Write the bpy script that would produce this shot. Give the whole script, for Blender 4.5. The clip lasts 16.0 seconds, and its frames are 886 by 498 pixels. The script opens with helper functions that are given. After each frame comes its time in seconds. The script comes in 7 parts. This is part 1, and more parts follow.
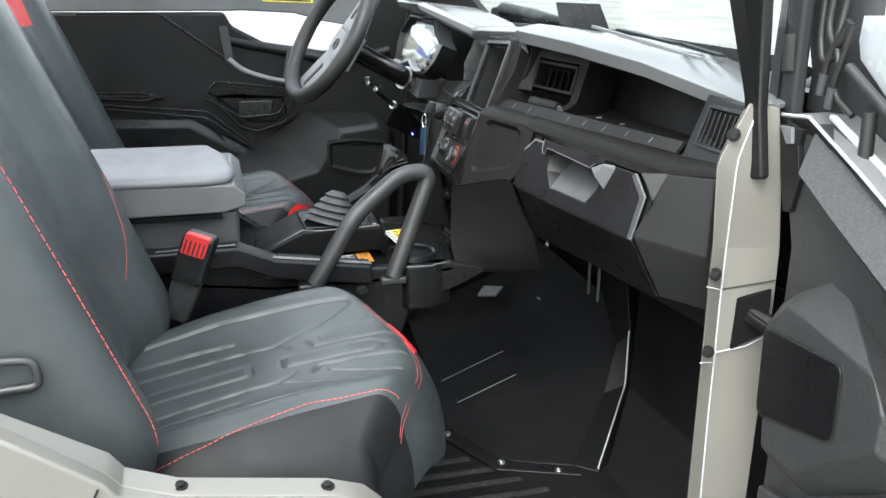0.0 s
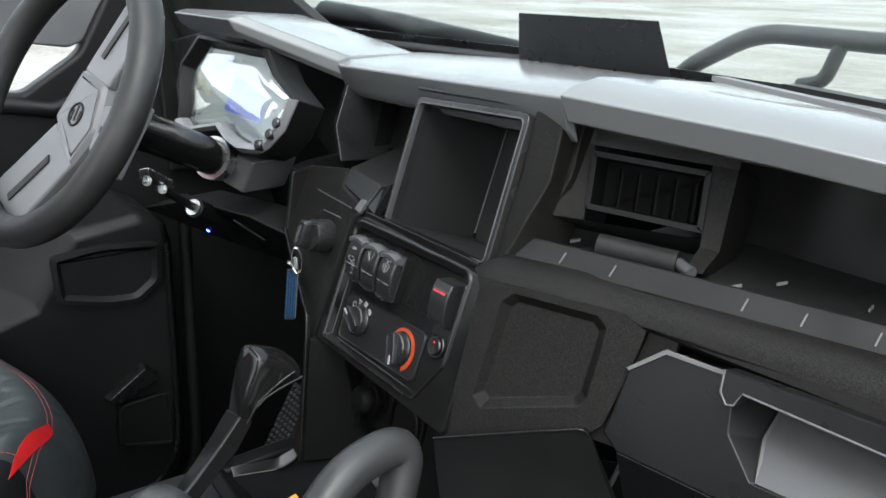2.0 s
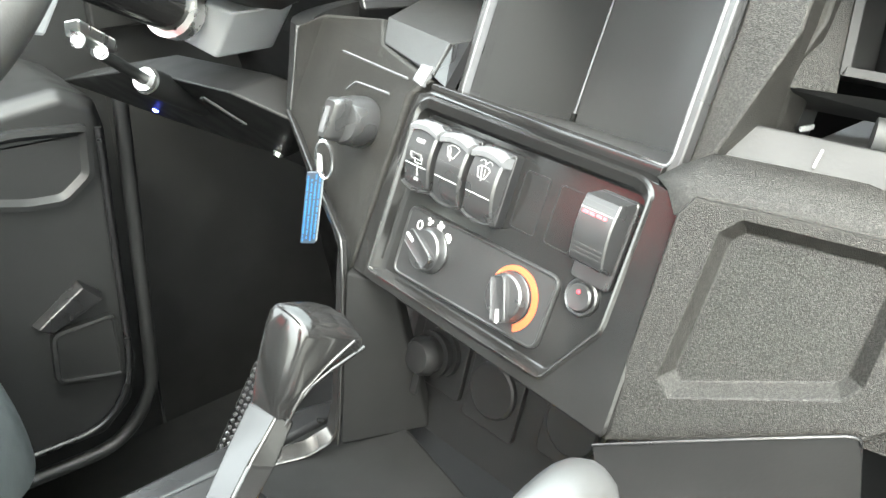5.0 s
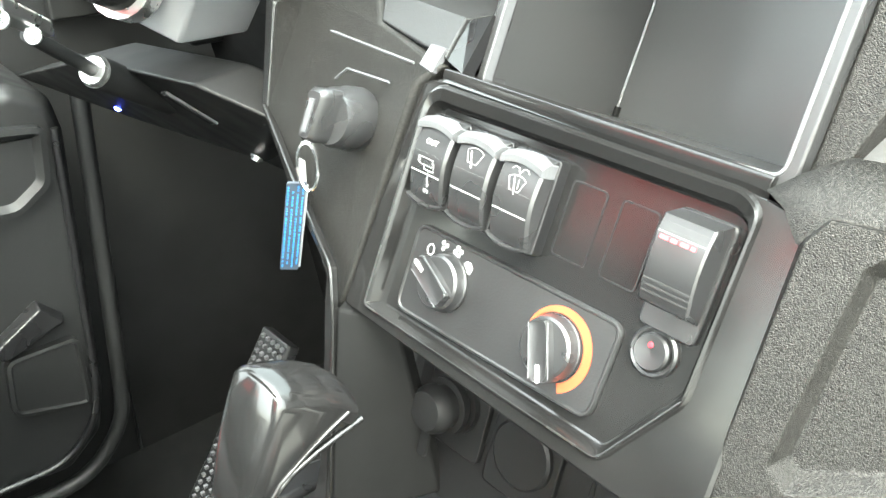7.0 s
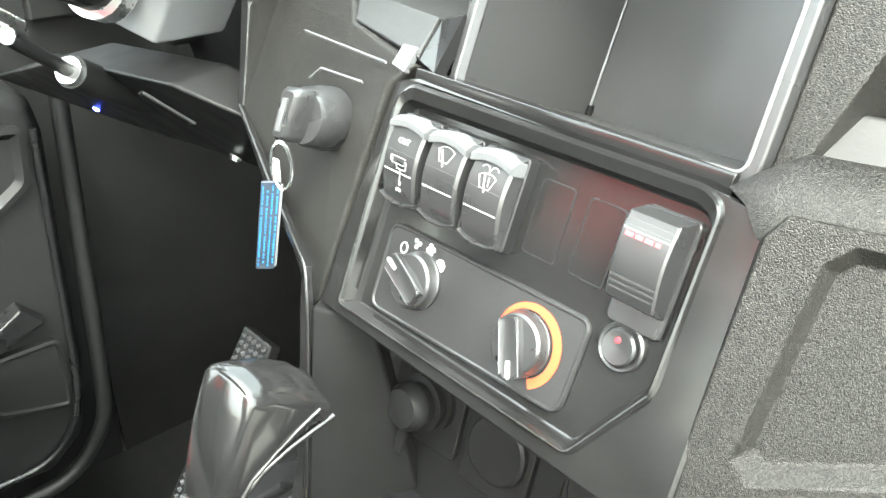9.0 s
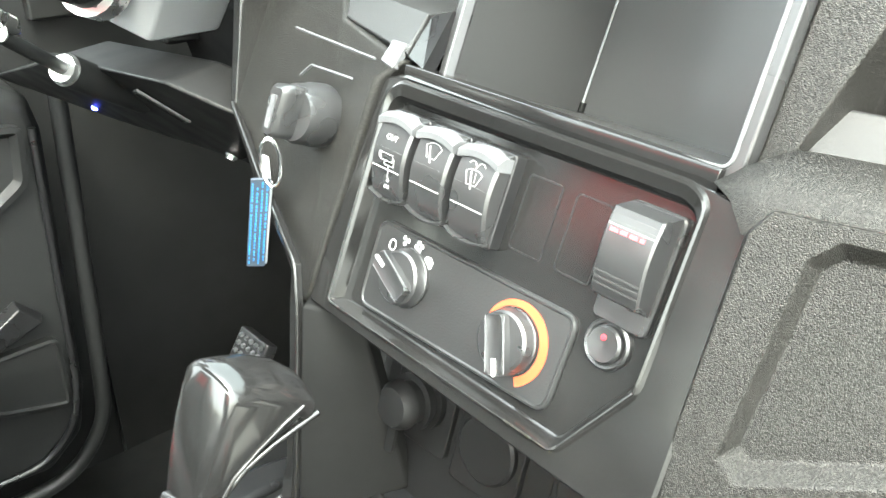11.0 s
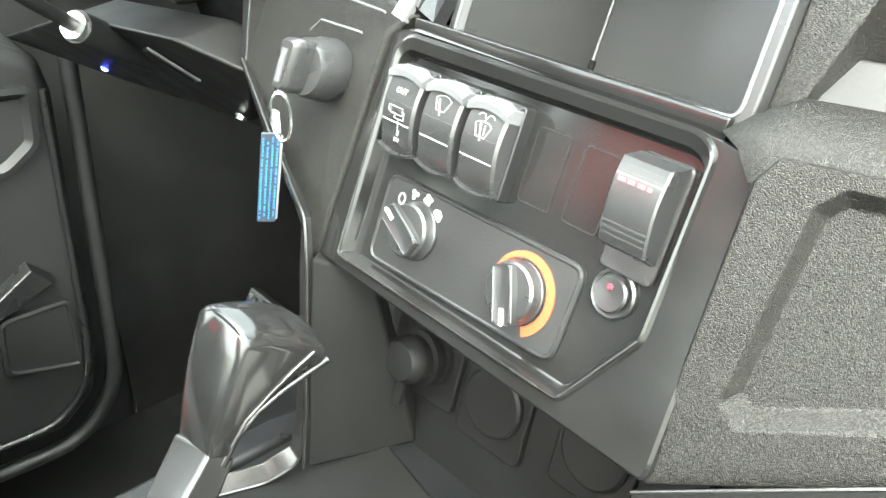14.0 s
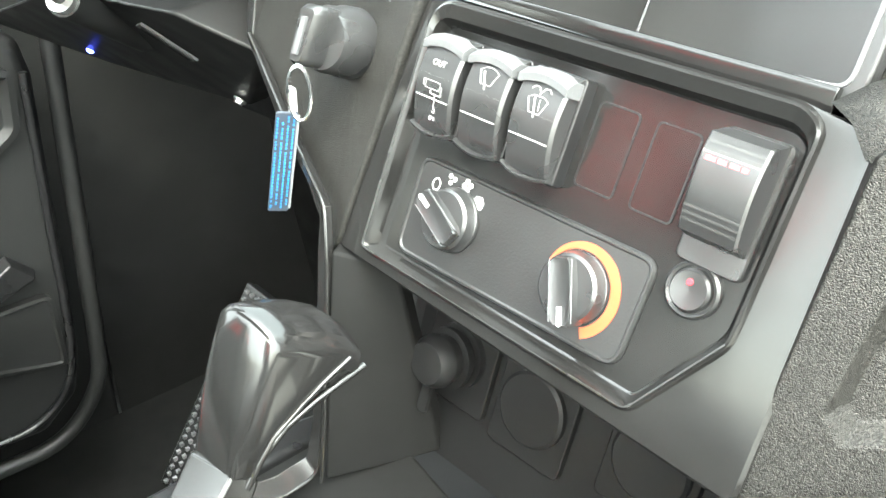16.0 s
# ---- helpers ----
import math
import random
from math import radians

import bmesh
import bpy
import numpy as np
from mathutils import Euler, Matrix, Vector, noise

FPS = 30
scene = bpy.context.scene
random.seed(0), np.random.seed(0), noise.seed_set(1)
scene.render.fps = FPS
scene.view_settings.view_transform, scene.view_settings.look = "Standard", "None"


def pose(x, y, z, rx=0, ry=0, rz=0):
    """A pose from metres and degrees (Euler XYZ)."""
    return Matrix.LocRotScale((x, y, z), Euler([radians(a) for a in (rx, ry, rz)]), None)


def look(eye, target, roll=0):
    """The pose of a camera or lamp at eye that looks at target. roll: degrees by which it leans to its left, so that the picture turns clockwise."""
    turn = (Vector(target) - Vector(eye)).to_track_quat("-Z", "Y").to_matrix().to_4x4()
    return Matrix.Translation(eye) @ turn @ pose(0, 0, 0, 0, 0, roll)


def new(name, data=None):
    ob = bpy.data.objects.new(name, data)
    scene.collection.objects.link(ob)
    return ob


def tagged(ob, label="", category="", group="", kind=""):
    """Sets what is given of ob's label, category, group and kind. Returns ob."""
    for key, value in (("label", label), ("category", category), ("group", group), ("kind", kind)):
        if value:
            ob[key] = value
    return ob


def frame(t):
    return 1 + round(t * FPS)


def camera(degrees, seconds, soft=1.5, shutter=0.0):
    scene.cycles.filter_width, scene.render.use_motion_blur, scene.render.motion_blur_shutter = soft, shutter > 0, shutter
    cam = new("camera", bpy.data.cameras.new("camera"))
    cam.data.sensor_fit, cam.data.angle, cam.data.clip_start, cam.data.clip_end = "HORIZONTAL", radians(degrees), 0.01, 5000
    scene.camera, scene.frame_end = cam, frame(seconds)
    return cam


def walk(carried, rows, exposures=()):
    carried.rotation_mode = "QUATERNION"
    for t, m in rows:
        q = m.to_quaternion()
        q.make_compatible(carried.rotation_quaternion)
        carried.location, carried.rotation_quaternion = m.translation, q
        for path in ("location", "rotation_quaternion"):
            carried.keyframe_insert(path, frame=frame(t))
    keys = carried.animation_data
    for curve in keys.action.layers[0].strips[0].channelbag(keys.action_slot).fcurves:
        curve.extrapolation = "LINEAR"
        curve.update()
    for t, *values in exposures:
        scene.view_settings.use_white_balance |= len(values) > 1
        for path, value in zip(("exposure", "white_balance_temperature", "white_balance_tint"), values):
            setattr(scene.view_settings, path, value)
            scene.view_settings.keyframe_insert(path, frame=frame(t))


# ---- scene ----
cam = camera(56.0, 16.0)
# seconds, place in metres, turn in degrees
ROWS = [
    (0.0, -0.0018, 0.0333, 1.4092, 72.04, -0.23, 75.94),
    (0.5, -0.2168, 0.0256, 1.3874, 73.02, -0.71, 69.49),
    (1.0, -0.5009, 0.0458, 1.4021, 72.99, 0.14, 64.60),
    (1.5, -0.7521, 0.0572, 1.4297, 72.88, 0.61, 58.39),
    (2.0, -0.9467, 0.0730, 1.4314, 70.18, 0.34, 54.47),
    (2.5, -1.0854, 0.1146, 1.4032, 66.48, 0.37, 53.23),
    (3.0, -1.1824, 0.1277, 1.3628, 62.84, 0.23, 51.94),
    (3.2, -1.2068, 0.1285, 1.3580, 61.88, 0.37, 51.46),
    (5.3, -1.2389, 0.1287, 1.3509, 61.50, -0.95, 48.97),
    (5.5, -1.2410, 0.1314, 1.3515, 61.66, -1.08, 48.85),
    (6.0, -1.2642, 0.1454, 1.3441, 61.40, -0.54, 48.92),
    (6.5, -1.3121, 0.1752, 1.3149, 61.38, -0.43, 48.78),
    (7.0, -1.3320, 0.1930, 1.3076, 61.32, -0.59, 48.42),
    (7.5, -1.3394, 0.1999, 1.3010, 61.11, -0.61, 48.09),
    (8.0, -1.3333, 0.2003, 1.3025, 61.06, -0.63, 47.90),
    (8.5, -1.3302, 0.2001, 1.3035, 61.06, -0.74, 47.72),
    (9.0, -1.3245, 0.1966, 1.3086, 61.29, -0.71, 47.53),
    (11.5, -1.3191, 0.2047, 1.3049, 61.45, -0.63, 48.16),
    (12.0, -1.3170, 0.2016, 1.3050, 61.42, -0.67, 48.44),
    (12.5, -1.3033, 0.1932, 1.3124, 61.33, -0.70, 48.66),
    (13.0, -1.3072, 0.1899, 1.3075, 60.88, -0.65, 48.82),
    (13.5, -1.3044, 0.1897, 1.3009, 60.08, -0.78, 48.86),
    (14.0, -1.3133, 0.1980, 1.2986, 59.54, -0.75, 48.61),
    (14.5, -1.3125, 0.1980, 1.2960, 59.50, -0.57, 48.45),
    (15.0, -1.3130, 0.1984, 1.3003, 59.37, -0.44, 48.47),
    (15.5, -1.3298, 0.2030, 1.2882, 59.25, -0.45, 48.29),
    (16.0, -1.3600, 0.2018, 1.2743, 59.20, -1.43, 47.37),
]
EXPOSURES = [(0.0, 0.38, 6450, 5), (1.5, 0.28, 6450, 5), (2.0, 0.0, 6450, 5), (2.6, 1.0, 6550, 5), (3.2, 2.62, 6750, 3), (5.5, 3.08, 6900, -1), (7.0, 3.18, 6900, -3), (16.0, 3.20, 6900, -3)]
walk(cam, [(t, pose(*place)) for t, *place in ROWS], EXPOSURES)

# ---- world and light: bright overcast yard ----
world = bpy.data.worlds.new("world")
scene.world = world
world.use_nodes = True
wn = world.node_tree
wn.nodes.clear()
sky = wn.nodes.new("ShaderNodeTexSky")
sky.sky_type, sky.sun_disc = "NISHITA", False
sky.sun_elevation, sky.sun_rotation = radians(52), radians(135)
sky.air_density, sky.dust_density, sky.ozone_density = 1.0, 2.0, 1.0
hue = wn.nodes.new("ShaderNodeHueSaturation")
hue.inputs["Saturation"].default_value = 0.3
wbg = wn.nodes.new("ShaderNodeBackground")
wbg.inputs["Strength"].default_value = 0.66
wout = wn.nodes.new("ShaderNodeOutputWorld")
# under cloud the zenith is three times as bright as the horizon
wtc = wn.nodes.new("ShaderNodeTexCoord")
wsep = wn.nodes.new("ShaderNodeSeparateXYZ")
wgrad = wn.nodes.new("ShaderNodeMapRange")
wgrad.inputs["To Min"].default_value, wgrad.inputs["To Max"].default_value = 0.55, 1.65
wmul = wn.nodes.new("ShaderNodeMix")
wmul.data_type, wmul.blend_type = "RGBA", "MULTIPLY"
wmul.inputs[0].default_value = 1.0
wn.links.new(wtc.outputs["Generated"], wsep.inputs[0])
wn.links.new(wsep.outputs["Z"], wgrad.inputs[0])
wn.links.new(sky.outputs[0], hue.inputs["Color"])
wn.links.new(hue.outputs[0], wmul.inputs[6])
wn.links.new(wgrad.outputs[0], wmul.inputs[7])
wn.links.new(wmul.outputs[2], wbg.inputs["Color"])
wn.links.new(wbg.outputs[0], wout.inputs[0])

sun_data = bpy.data.lights.new("sun", "SUN")
sun_data.energy, sun_data.angle, sun_data.color = 1.0, radians(70), (1.0, 0.99, 0.97)
sun = new("sun", sun_data)
sun.matrix_world = look((3, -4, 9), (0, 0, 0))
scene.view_settings.exposure = 0.0


# ---- materials ----
def material(name, color, rough, metal=0.0, spec=0.5, coat=0.0):
    m = bpy.data.materials.new(name)
    m.use_nodes = True
    b = m.node_tree.nodes["Principled BSDF"]
    b.inputs["Base Color"].default_value = (*color, 1)
    b.inputs["Roughness"].default_value = rough
    b.inputs["Metallic"].default_value = metal
    b.inputs["Specular IOR Level"].default_value = spec
    b.inputs["Coat Weight"].default_value = coat
    return m, b, m.node_tree


def coords(nt, scale):
    tc = nt.nodes.new("ShaderNodeTexCoord")
    mp = nt.nodes.new("ShaderNodeMapping")
    mp.inputs["Scale"].default_value = (scale,) * 3 if isinstance(scale, (int, float)) else scale
    nt.links.new(tc.outputs["Object"], mp.inputs["Vector"])
    return mp.outputs[0]


def noise_tex(nt, scale, detail=3.0, rough=0.55):
    n = nt.nodes.new("ShaderNodeTexNoise")
    n.inputs["Scale"].default_value = 1.0
    n.inputs["Detail"].default_value = detail
    n.inputs["Roughness"].default_value = rough
    nt.links.new(coords(nt, scale), n.inputs["Vector"])
    return n.outputs["Fac"]


def ramp(nt, fac, lo, hi, a, b):
    r = nt.nodes.new("ShaderNodeValToRGB")
    r.color_ramp.elements[0].position, r.color_ramp.elements[1].position = lo, hi
    r.color_ramp.elements[0].color, r.color_ramp.elements[1].color = (*a, 1), (*b, 1)
    nt.links.new(fac, r.inputs[0])
    return r.outputs[0]


def spread(nt, fac, lo, hi):
    r = nt.nodes.new("ShaderNodeMapRange")
    r.inputs["From Min"].default_value, r.inputs["From Max"].default_value = 0.3, 0.7
    r.inputs["To Min"].default_value, r.inputs["To Max"].default_value = lo, hi
    nt.links.new(fac, r.inputs[0])
    return r.outputs[0]


def bump(nt, b, height, strength, distance):
    k = nt.nodes.new("ShaderNodeBump")
    k.inputs["Strength"].default_value, k.inputs["Distance"].default_value = strength, distance
    nt.links.new(height, k.inputs["Height"])
    nt.links.new(k.outputs[0], b.inputs["Normal"])
    return k


def varied(name, dark, light, scale, rough, rough2, metal=0.0, spec=0.5, coat=0.0, grain=None):
    """Two-scale colour and gloss; grain: (scale, strength, depth)."""
    m, b, nt = material(name, dark, rough, metal, spec, coat)
    big = noise_tex(nt, scale, 2)
    nt.links.new(ramp(nt, big, 0.25, 0.75, dark, light), b.inputs["Base Color"])
    fine = noise_tex(nt, scale * 3.1, 1.5)
    nt.links.new(spread(nt, fine, rough, rough2), b.inputs["Roughness"])
    if grain:
        bump(nt, b, noise_tex(nt, grain[0], 2, 0.5), grain[1], grain[2])
    return m


def pebble(name, dark, light, cell, strength, depth, rough, rough2, spec=0.5):
    """Moulded plastic with a fine pebbled grain; cell: pebbles a metre."""
    m, b, nt = material(name, dark, rough, spec=spec)
    v = nt.nodes.new("ShaderNodeTexVoronoi")
    v.feature = "SMOOTH_F1"
    v.inputs["Scale"].default_value = 1.0
    v.inputs["Smoothness"].default_value = 0.2
    nt.links.new(coords(nt, cell), v.inputs["Vector"])
    nt.links.new(ramp(nt, noise_tex(nt, cell * 0.5, 5, 0.75), 0.44, 0.64, dark, light), b.inputs["Base Color"])
    nt.links.new(spread(nt, noise_tex(nt, 14.0, 4), rough, rough2), b.inputs["Roughness"])
    bump(nt, b, v.outputs["Distance"], strength, depth).invert = True
    return m



GRAIN = pebble("grained_plastic", (0.002, 0.0019, 0.0017), (0.020, 0.0191, 0.0177), 1800, 0.75, 0.0004, 0.40, 0.50, spec=0.16)
GRAIN_FINE = pebble("fine_grained_plastic", (0.007, 0.007, 0.0072), (0.019, 0.019, 0.0192), 1600, 0.5, 0.0004, 0.38, 0.48, spec=0.28)
DOORGREY = pebble("door_panel_plastic", (0.020, 0.0205, 0.021), (0.040, 0.041, 0.042), 700, 0.5, 0.0008, 0.42, 0.55, spec=0.4)
TRAY = varied("matt_tray_plastic", (0.007, 0.007, 0.00714), (0.0126, 0.0126, 0.01295), 9, 0.55, 0.7, spec=0.22, grain=(500, 0.2, 0.0004))
# near-black: shade in recesses, on stack wall and deck put into colour
VENT = varied("painted_shade_black", (0.0032, 0.0032, 0.0032), (0.0048, 0.0048, 0.0048), 20, 0.7, 0.8, spec=0.1)
VINYL = varied("clouded_window_vinyl", (0.30, 0.32, 0.34), (0.40, 0.42, 0.44), 9, 0.2, 0.35, grain=(40, 0.3, 0.004))
SPOKE = varied("silver_grey_spoke", (0.13, 0.132, 0.136), (0.17, 0.172, 0.176), 10, 0.32, 0.42)
FOOT = varied("scuffed_black_plastic", (0.004, 0.004, 0.0042), (0.008, 0.008, 0.0082), 9, 0.42, 0.55, spec=0.17, grain=(300, 0.15, 0.0004))
SATIN = varied("satin_black_plastic", (0.005, 0.005, 0.0054), (0.009, 0.009, 0.0095), 9, 0.24, 0.38, spec=0.28, grain=(900, 0.12, 0.0003))
DOORDARK = varied("dusty_door_plastic", (0.0055, 0.0057, 0.0058), (0.0105, 0.0108, 0.011), 6, 0.38, 0.55, spec=0.25, grain=(500, 0.2, 0.0004))
DARK = varied("dull_black_plastic", (0.005, 0.0051, 0.0051), (0.009, 0.0092, 0.0092), 7, 0.40, 0.6, spec=0.28, grain=(500, 0.2, 0.0004))
GLOSS = varied("gloss_black_plastic", (0.005, 0.0049, 0.0049), (0.009, 0.0087, 0.0086), 12, 0.12, 0.20, spec=0.37, grain=(300, 0.03, 0.0003))
SMOOTH = varied("smooth_black_plastic", (0.009, 0.009, 0.0095), (0.016, 0.016, 0.0165), 15, 0.24, 0.36, grain=(1200, 0.06, 0.0002))
# paler than the black dash: the sky's glare is put into this colour
TOPPAD = varied("dash_top_glare_grey", (0.1148, 0.1188, 0.1215), (0.1418, 0.1472, 0.1499), 4, 0.17, 0.24, spec=1.0, grain=(800, 0.2, 0.0003))
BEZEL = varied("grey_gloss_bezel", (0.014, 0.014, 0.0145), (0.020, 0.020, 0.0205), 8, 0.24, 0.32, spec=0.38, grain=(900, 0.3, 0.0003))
CLOTH = varied("black_window_cloth", (0.014, 0.0145, 0.016), (0.026, 0.027, 0.029), 10, 0.6, 0.75, grain=(300, 0.3, 0.0008))
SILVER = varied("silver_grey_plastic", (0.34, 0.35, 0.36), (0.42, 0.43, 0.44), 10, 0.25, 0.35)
ARMGREY = varied("grey_armrest_vinyl", (0.1615, 0.1615, 0.171), (0.19, 0.19, 0.1995), 9, 0.4, 0.5, grain=(500, 0.25, 0.0005))
ARMBODY = varied("mid_grey_armrest_plastic", (0.105, 0.106, 0.108), (0.13, 0.131, 0.133), 9, 0.32, 0.42, grain=(600, 0.25, 0.0004))
# sky highlight of the console edges, put in as pale grey
GLINT = varied("edge_glint_grey", (0.07, 0.0715, 0.073), (0.13, 0.132, 0.134), 9, 0.24, 0.36, grain=(400, 0.1, 0.0002))
SLEEVE = varied("dark_foam_sleeve", (0.008, 0.0085, 0.0085), (0.014, 0.0145, 0.0145), 30, 0.55, 0.7, spec=0.25, grain=(300, 0.3, 0.0005))
ARMSIDE = varied("dark_grey_armrest_plastic", (0.045, 0.046, 0.049), (0.06, 0.061, 0.064), 9, 0.4, 0.5, grain=(600, 0.25, 0.0004))
GREY = varied("grey_plastic", (0.09, 0.092, 0.096), (0.13, 0.132, 0.136), 8, 0.4, 0.55, grain=(700, 0.15, 0.0003))
RUBBER = varied("black_rubber", (0.010, 0.010, 0.010), (0.018, 0.018, 0.0175), 12, 0.42, 0.55, grain=(600, 0.2, 0.0004))
GREY_RUBBER = varied("grey_rubber_boot", (0.03, 0.032, 0.033), (0.05, 0.053, 0.054), 18, 0.4, 0.55, grain=(500, 0.2, 0.0004))
MAT = varied("rubber_floor_mat", (0.006, 0.006, 0.006), (0.03, 0.028, 0.026), 26, 0.45, 0.75, grain=(260, 0.5, 0.0012))
TUBE = varied("powder_coated_steel", (0.018, 0.018, 0.0185), (0.032, 0.032, 0.032), 16, 0.34, 0.46, grain=(1500, 0.2, 0.0002))
STEEL = varied("zinc_plated_steel", (0.60, 0.60, 0.59), (0.64, 0.64, 0.63), 30, 0.25, 0.32, metal=1.0)
CHROME = varied("bright_steel", (0.78, 0.78, 0.78), (0.8, 0.8, 0.8), 40, 0.15, 0.2, metal=1.0)
PAINT = varied("champagne_paint", (0.172, 0.164, 0.145), (0.208, 0.198, 0.175), 4, 0.32, 0.40, metal=0.3, coat=0.2, grain=(2500, 0.1, 0.0001))
LEATHER = varied("black_seat_vinyl", (0.036, 0.042, 0.043), (0.056, 0.063, 0.064), 11, 0.32, 0.46, grain=(420, 0.3, 0.0006))
LEATHER_SIDE = varied("carbon_look_vinyl", (0.009, 0.0095, 0.010), (0.014, 0.0145, 0.0152), 14, 0.5, 0.62, spec=0.2, grain=(700, 0.4, 0.0006))
RED_VINYL = varied("red_seat_vinyl", (0.55, 0.012, 0.015), (0.65, 0.02, 0.02), 20, 0.4, 0.55)
THREAD = varied("red_stitching_thread", (0.40, 0.07, 0.075), (0.48, 0.10, 0.10), 90, 0.6, 0.8)
PIPING = varied("dark_red_piping", (0.20, 0.03, 0.035), (0.26, 0.045, 0.05), 60, 0.5, 0.65)
RED_PLASTIC = varied("red_button_plastic", (0.5, 0.03, 0.03), (0.62, 0.05, 0.05), 30, 0.35, 0.45)
WEBBING = varied("black_webbing", (0.02, 0.02, 0.02), (0.035, 0.035, 0.035), 40, 0.7, 0.85, grain=(500, 0.5, 0.0006))
WHITE = varied("white_print", (0.25, 0.25, 0.25), (0.30, 0.30, 0.30), 40, 0.5, 0.6)
PLATE = varied("satin_heater_plate", (0.007, 0.007, 0.0072), (0.011, 0.011, 0.0113), 12, 0.36, 0.46, spec=0.4, grain=(900, 0.3, 0.0003))
ORANGE = varied("orange_print", (0.30, 0.036, 0.009), (0.34, 0.045, 0.012), 40, 0.45, 0.55)
REDPRINT = varied("red_print", (0.62, 0.02, 0.03), (0.7, 0.04, 0.05), 40, 0.4, 0.5)
YELLOW = varied("yellow_label_film", (0.8, 0.66, 0.05), (0.86, 0.72, 0.08), 30, 0.4, 0.5)
LABEL_ORANGE = varied("orange_label_film", (0.82, 0.3, 0.04), (0.88, 0.36, 0.06), 30, 0.4, 0.5)
PAPER = varied("white_label_film", (0.74, 0.74, 0.72), (0.8, 0.8, 0.78), 30, 0.45, 0.55)
INK = varied("black_ink", (0.012, 0.012, 0.012), (0.02, 0.02, 0.02), 30, 0.5, 0.6)
TAGBLUE = varied("blue_tag_print", (0.004, 0.10, 0.26), (0.008, 0.13, 0.32), 60, 0.45, 0.55)
TAGBLACK = varied("black_tag_plastic", (0.015, 0.02, 0.03), (0.025, 0.03, 0.04), 60, 0.4, 0.5)
FRIT = varied("black_windscreen_print", (0.006, 0.007, 0.008), (0.01, 0.011, 0.012), 20, 0.25, 0.35)
SCREEN = varied("smoked_plastic_back", (0.0182, 0.01855, 0.0189), (0.0217, 0.02205, 0.0224), 5, 0.28, 0.36)


def glass(name, tint, rough=0.02):
    m, b, nt = material(name, tint, rough)
    b.inputs["Transmission Weight"].default_value = 1.0
    b.inputs["IOR"].default_value = 1.45
    return m


def glowing(name, color, strength):
    m, b, nt = material(name, color, 0.4)
    b.inputs["Emission Color"].default_value = (*color, 1)
    b.inputs["Emission Strength"].default_value = strength
    return m


def clear_pane(name, gloss=0.03):
    """Thin glass: mostly clear, with a mirror gloss that grows at grazing angles."""
    m = bpy.data.materials.new(name)
    m.use_nodes = True
    nt = m.node_tree
    nt.nodes.clear()
    out = nt.nodes.new("ShaderNodeOutputMaterial")
    mix = nt.nodes.new("ShaderNodeMixShader")
    lw = nt.nodes.new("ShaderNodeLayerWeight")
    lw.inputs["Blend"].default_value = 0.2
    fr = nt.nodes.new("ShaderNodeMath")
    fr.operation = "MULTIPLY_ADD"
    fr.inputs[1].default_value, fr.inputs[2].default_value = 0.35, gloss
    nt.links.new(lw.outputs["Facing"], fr.inputs[0])
    tr = nt.nodes.new("ShaderNodeBsdfTransparent")
    tr.inputs["Color"].default_value = (0.93, 0.96, 0.95, 1)
    gl = nt.nodes.new("ShaderNodeBsdfGlossy")
    gl.inputs["Roughness"].default_value = 0.02
    nt.links.new(fr.outputs[0], mix.inputs[0])
    nt.links.new(tr.outputs[0], mix.inputs[1])
    nt.links.new(gl.outputs[0], mix.inputs[2])
    nt.links.new(mix.outputs[0], out.inputs[0])
    return m


PANE = clear_pane("thin_clear_glass")
LENS = clear_pane("glossy_clear_plastic", 0.3)
LCD = glowing("blue_lcd", (0.12, 0.16, 0.75), 0.55)
LED = glowing("blue_led", (0.05, 0.08, 1.0), 22.0)
REDLAMP = glowing("red_indicator", (0.5, 0.01, 0.02), 0.05)


def gravel_material():
    m, b, nt = material("pale_gravel", (0.5, 0.5, 0.47), 0.9)
    big = noise_tex(nt, (0.25, 0.5, 0.4), 5)
    fine = nt.nodes.new("ShaderNodeTexVoronoi")
    fine.inputs["Scale"].default_value = 1.0
    nt.links.new(coords(nt, 22), fine.inputs["Vector"])
    mixc = nt.nodes.new("ShaderNodeMix")
    mixc.data_type, mixc.blend_type = "RGBA", "MULTIPLY"
    mixc.inputs[0].default_value = 0.75
    nt.links.new(ramp(nt, big, 0.35, 0.62, (0.20, 0.19, 0.165), (0.34, 0.345, 0.33)), mixc.inputs[6])
    nt.links.new(ramp(nt, fine.outputs["Color"], 0.0, 0.6, (0.5, 0.5, 0.5), (1, 1, 1)), mixc.inputs[7])
    tracks = nt.nodes.new("ShaderNodeTexWave")
    tracks.wave_type, tracks.bands_direction = "BANDS", "Y"
    tracks.inputs["Scale"].default_value = 1.0
    tracks.inputs["Distortion"].default_value = 6.0
    tracks.inputs["Detail"].default_value = 3.0
    tracks.inputs["Detail Scale"].default_value = 0.6
    nt.links.new(coords(nt, (0.10, 0.22, 0.1)), tracks.inputs["Vector"])
    mix2 = nt.nodes.new("ShaderNodeMix")
    mix2.data_type, mix2.blend_type = "RGBA", "MULTIPLY"
    mix2.inputs[0].default_value = 0.3
    nt.links.new(mixc.outputs[2], mix2.inputs[6])
    nt.links.new(ramp(nt, tracks.outputs["Fac"], 0.05, 0.3, (0.62, 0.58, 0.5), (1, 1, 1)), mix2.inputs[7])
    nt.links.new(mix2.outputs[2], b.inputs["Base Color"])
    bump(nt, b, fine.outputs["Distance"], 0.7, 0.03)
    return m


GRAVEL = gravel_material()


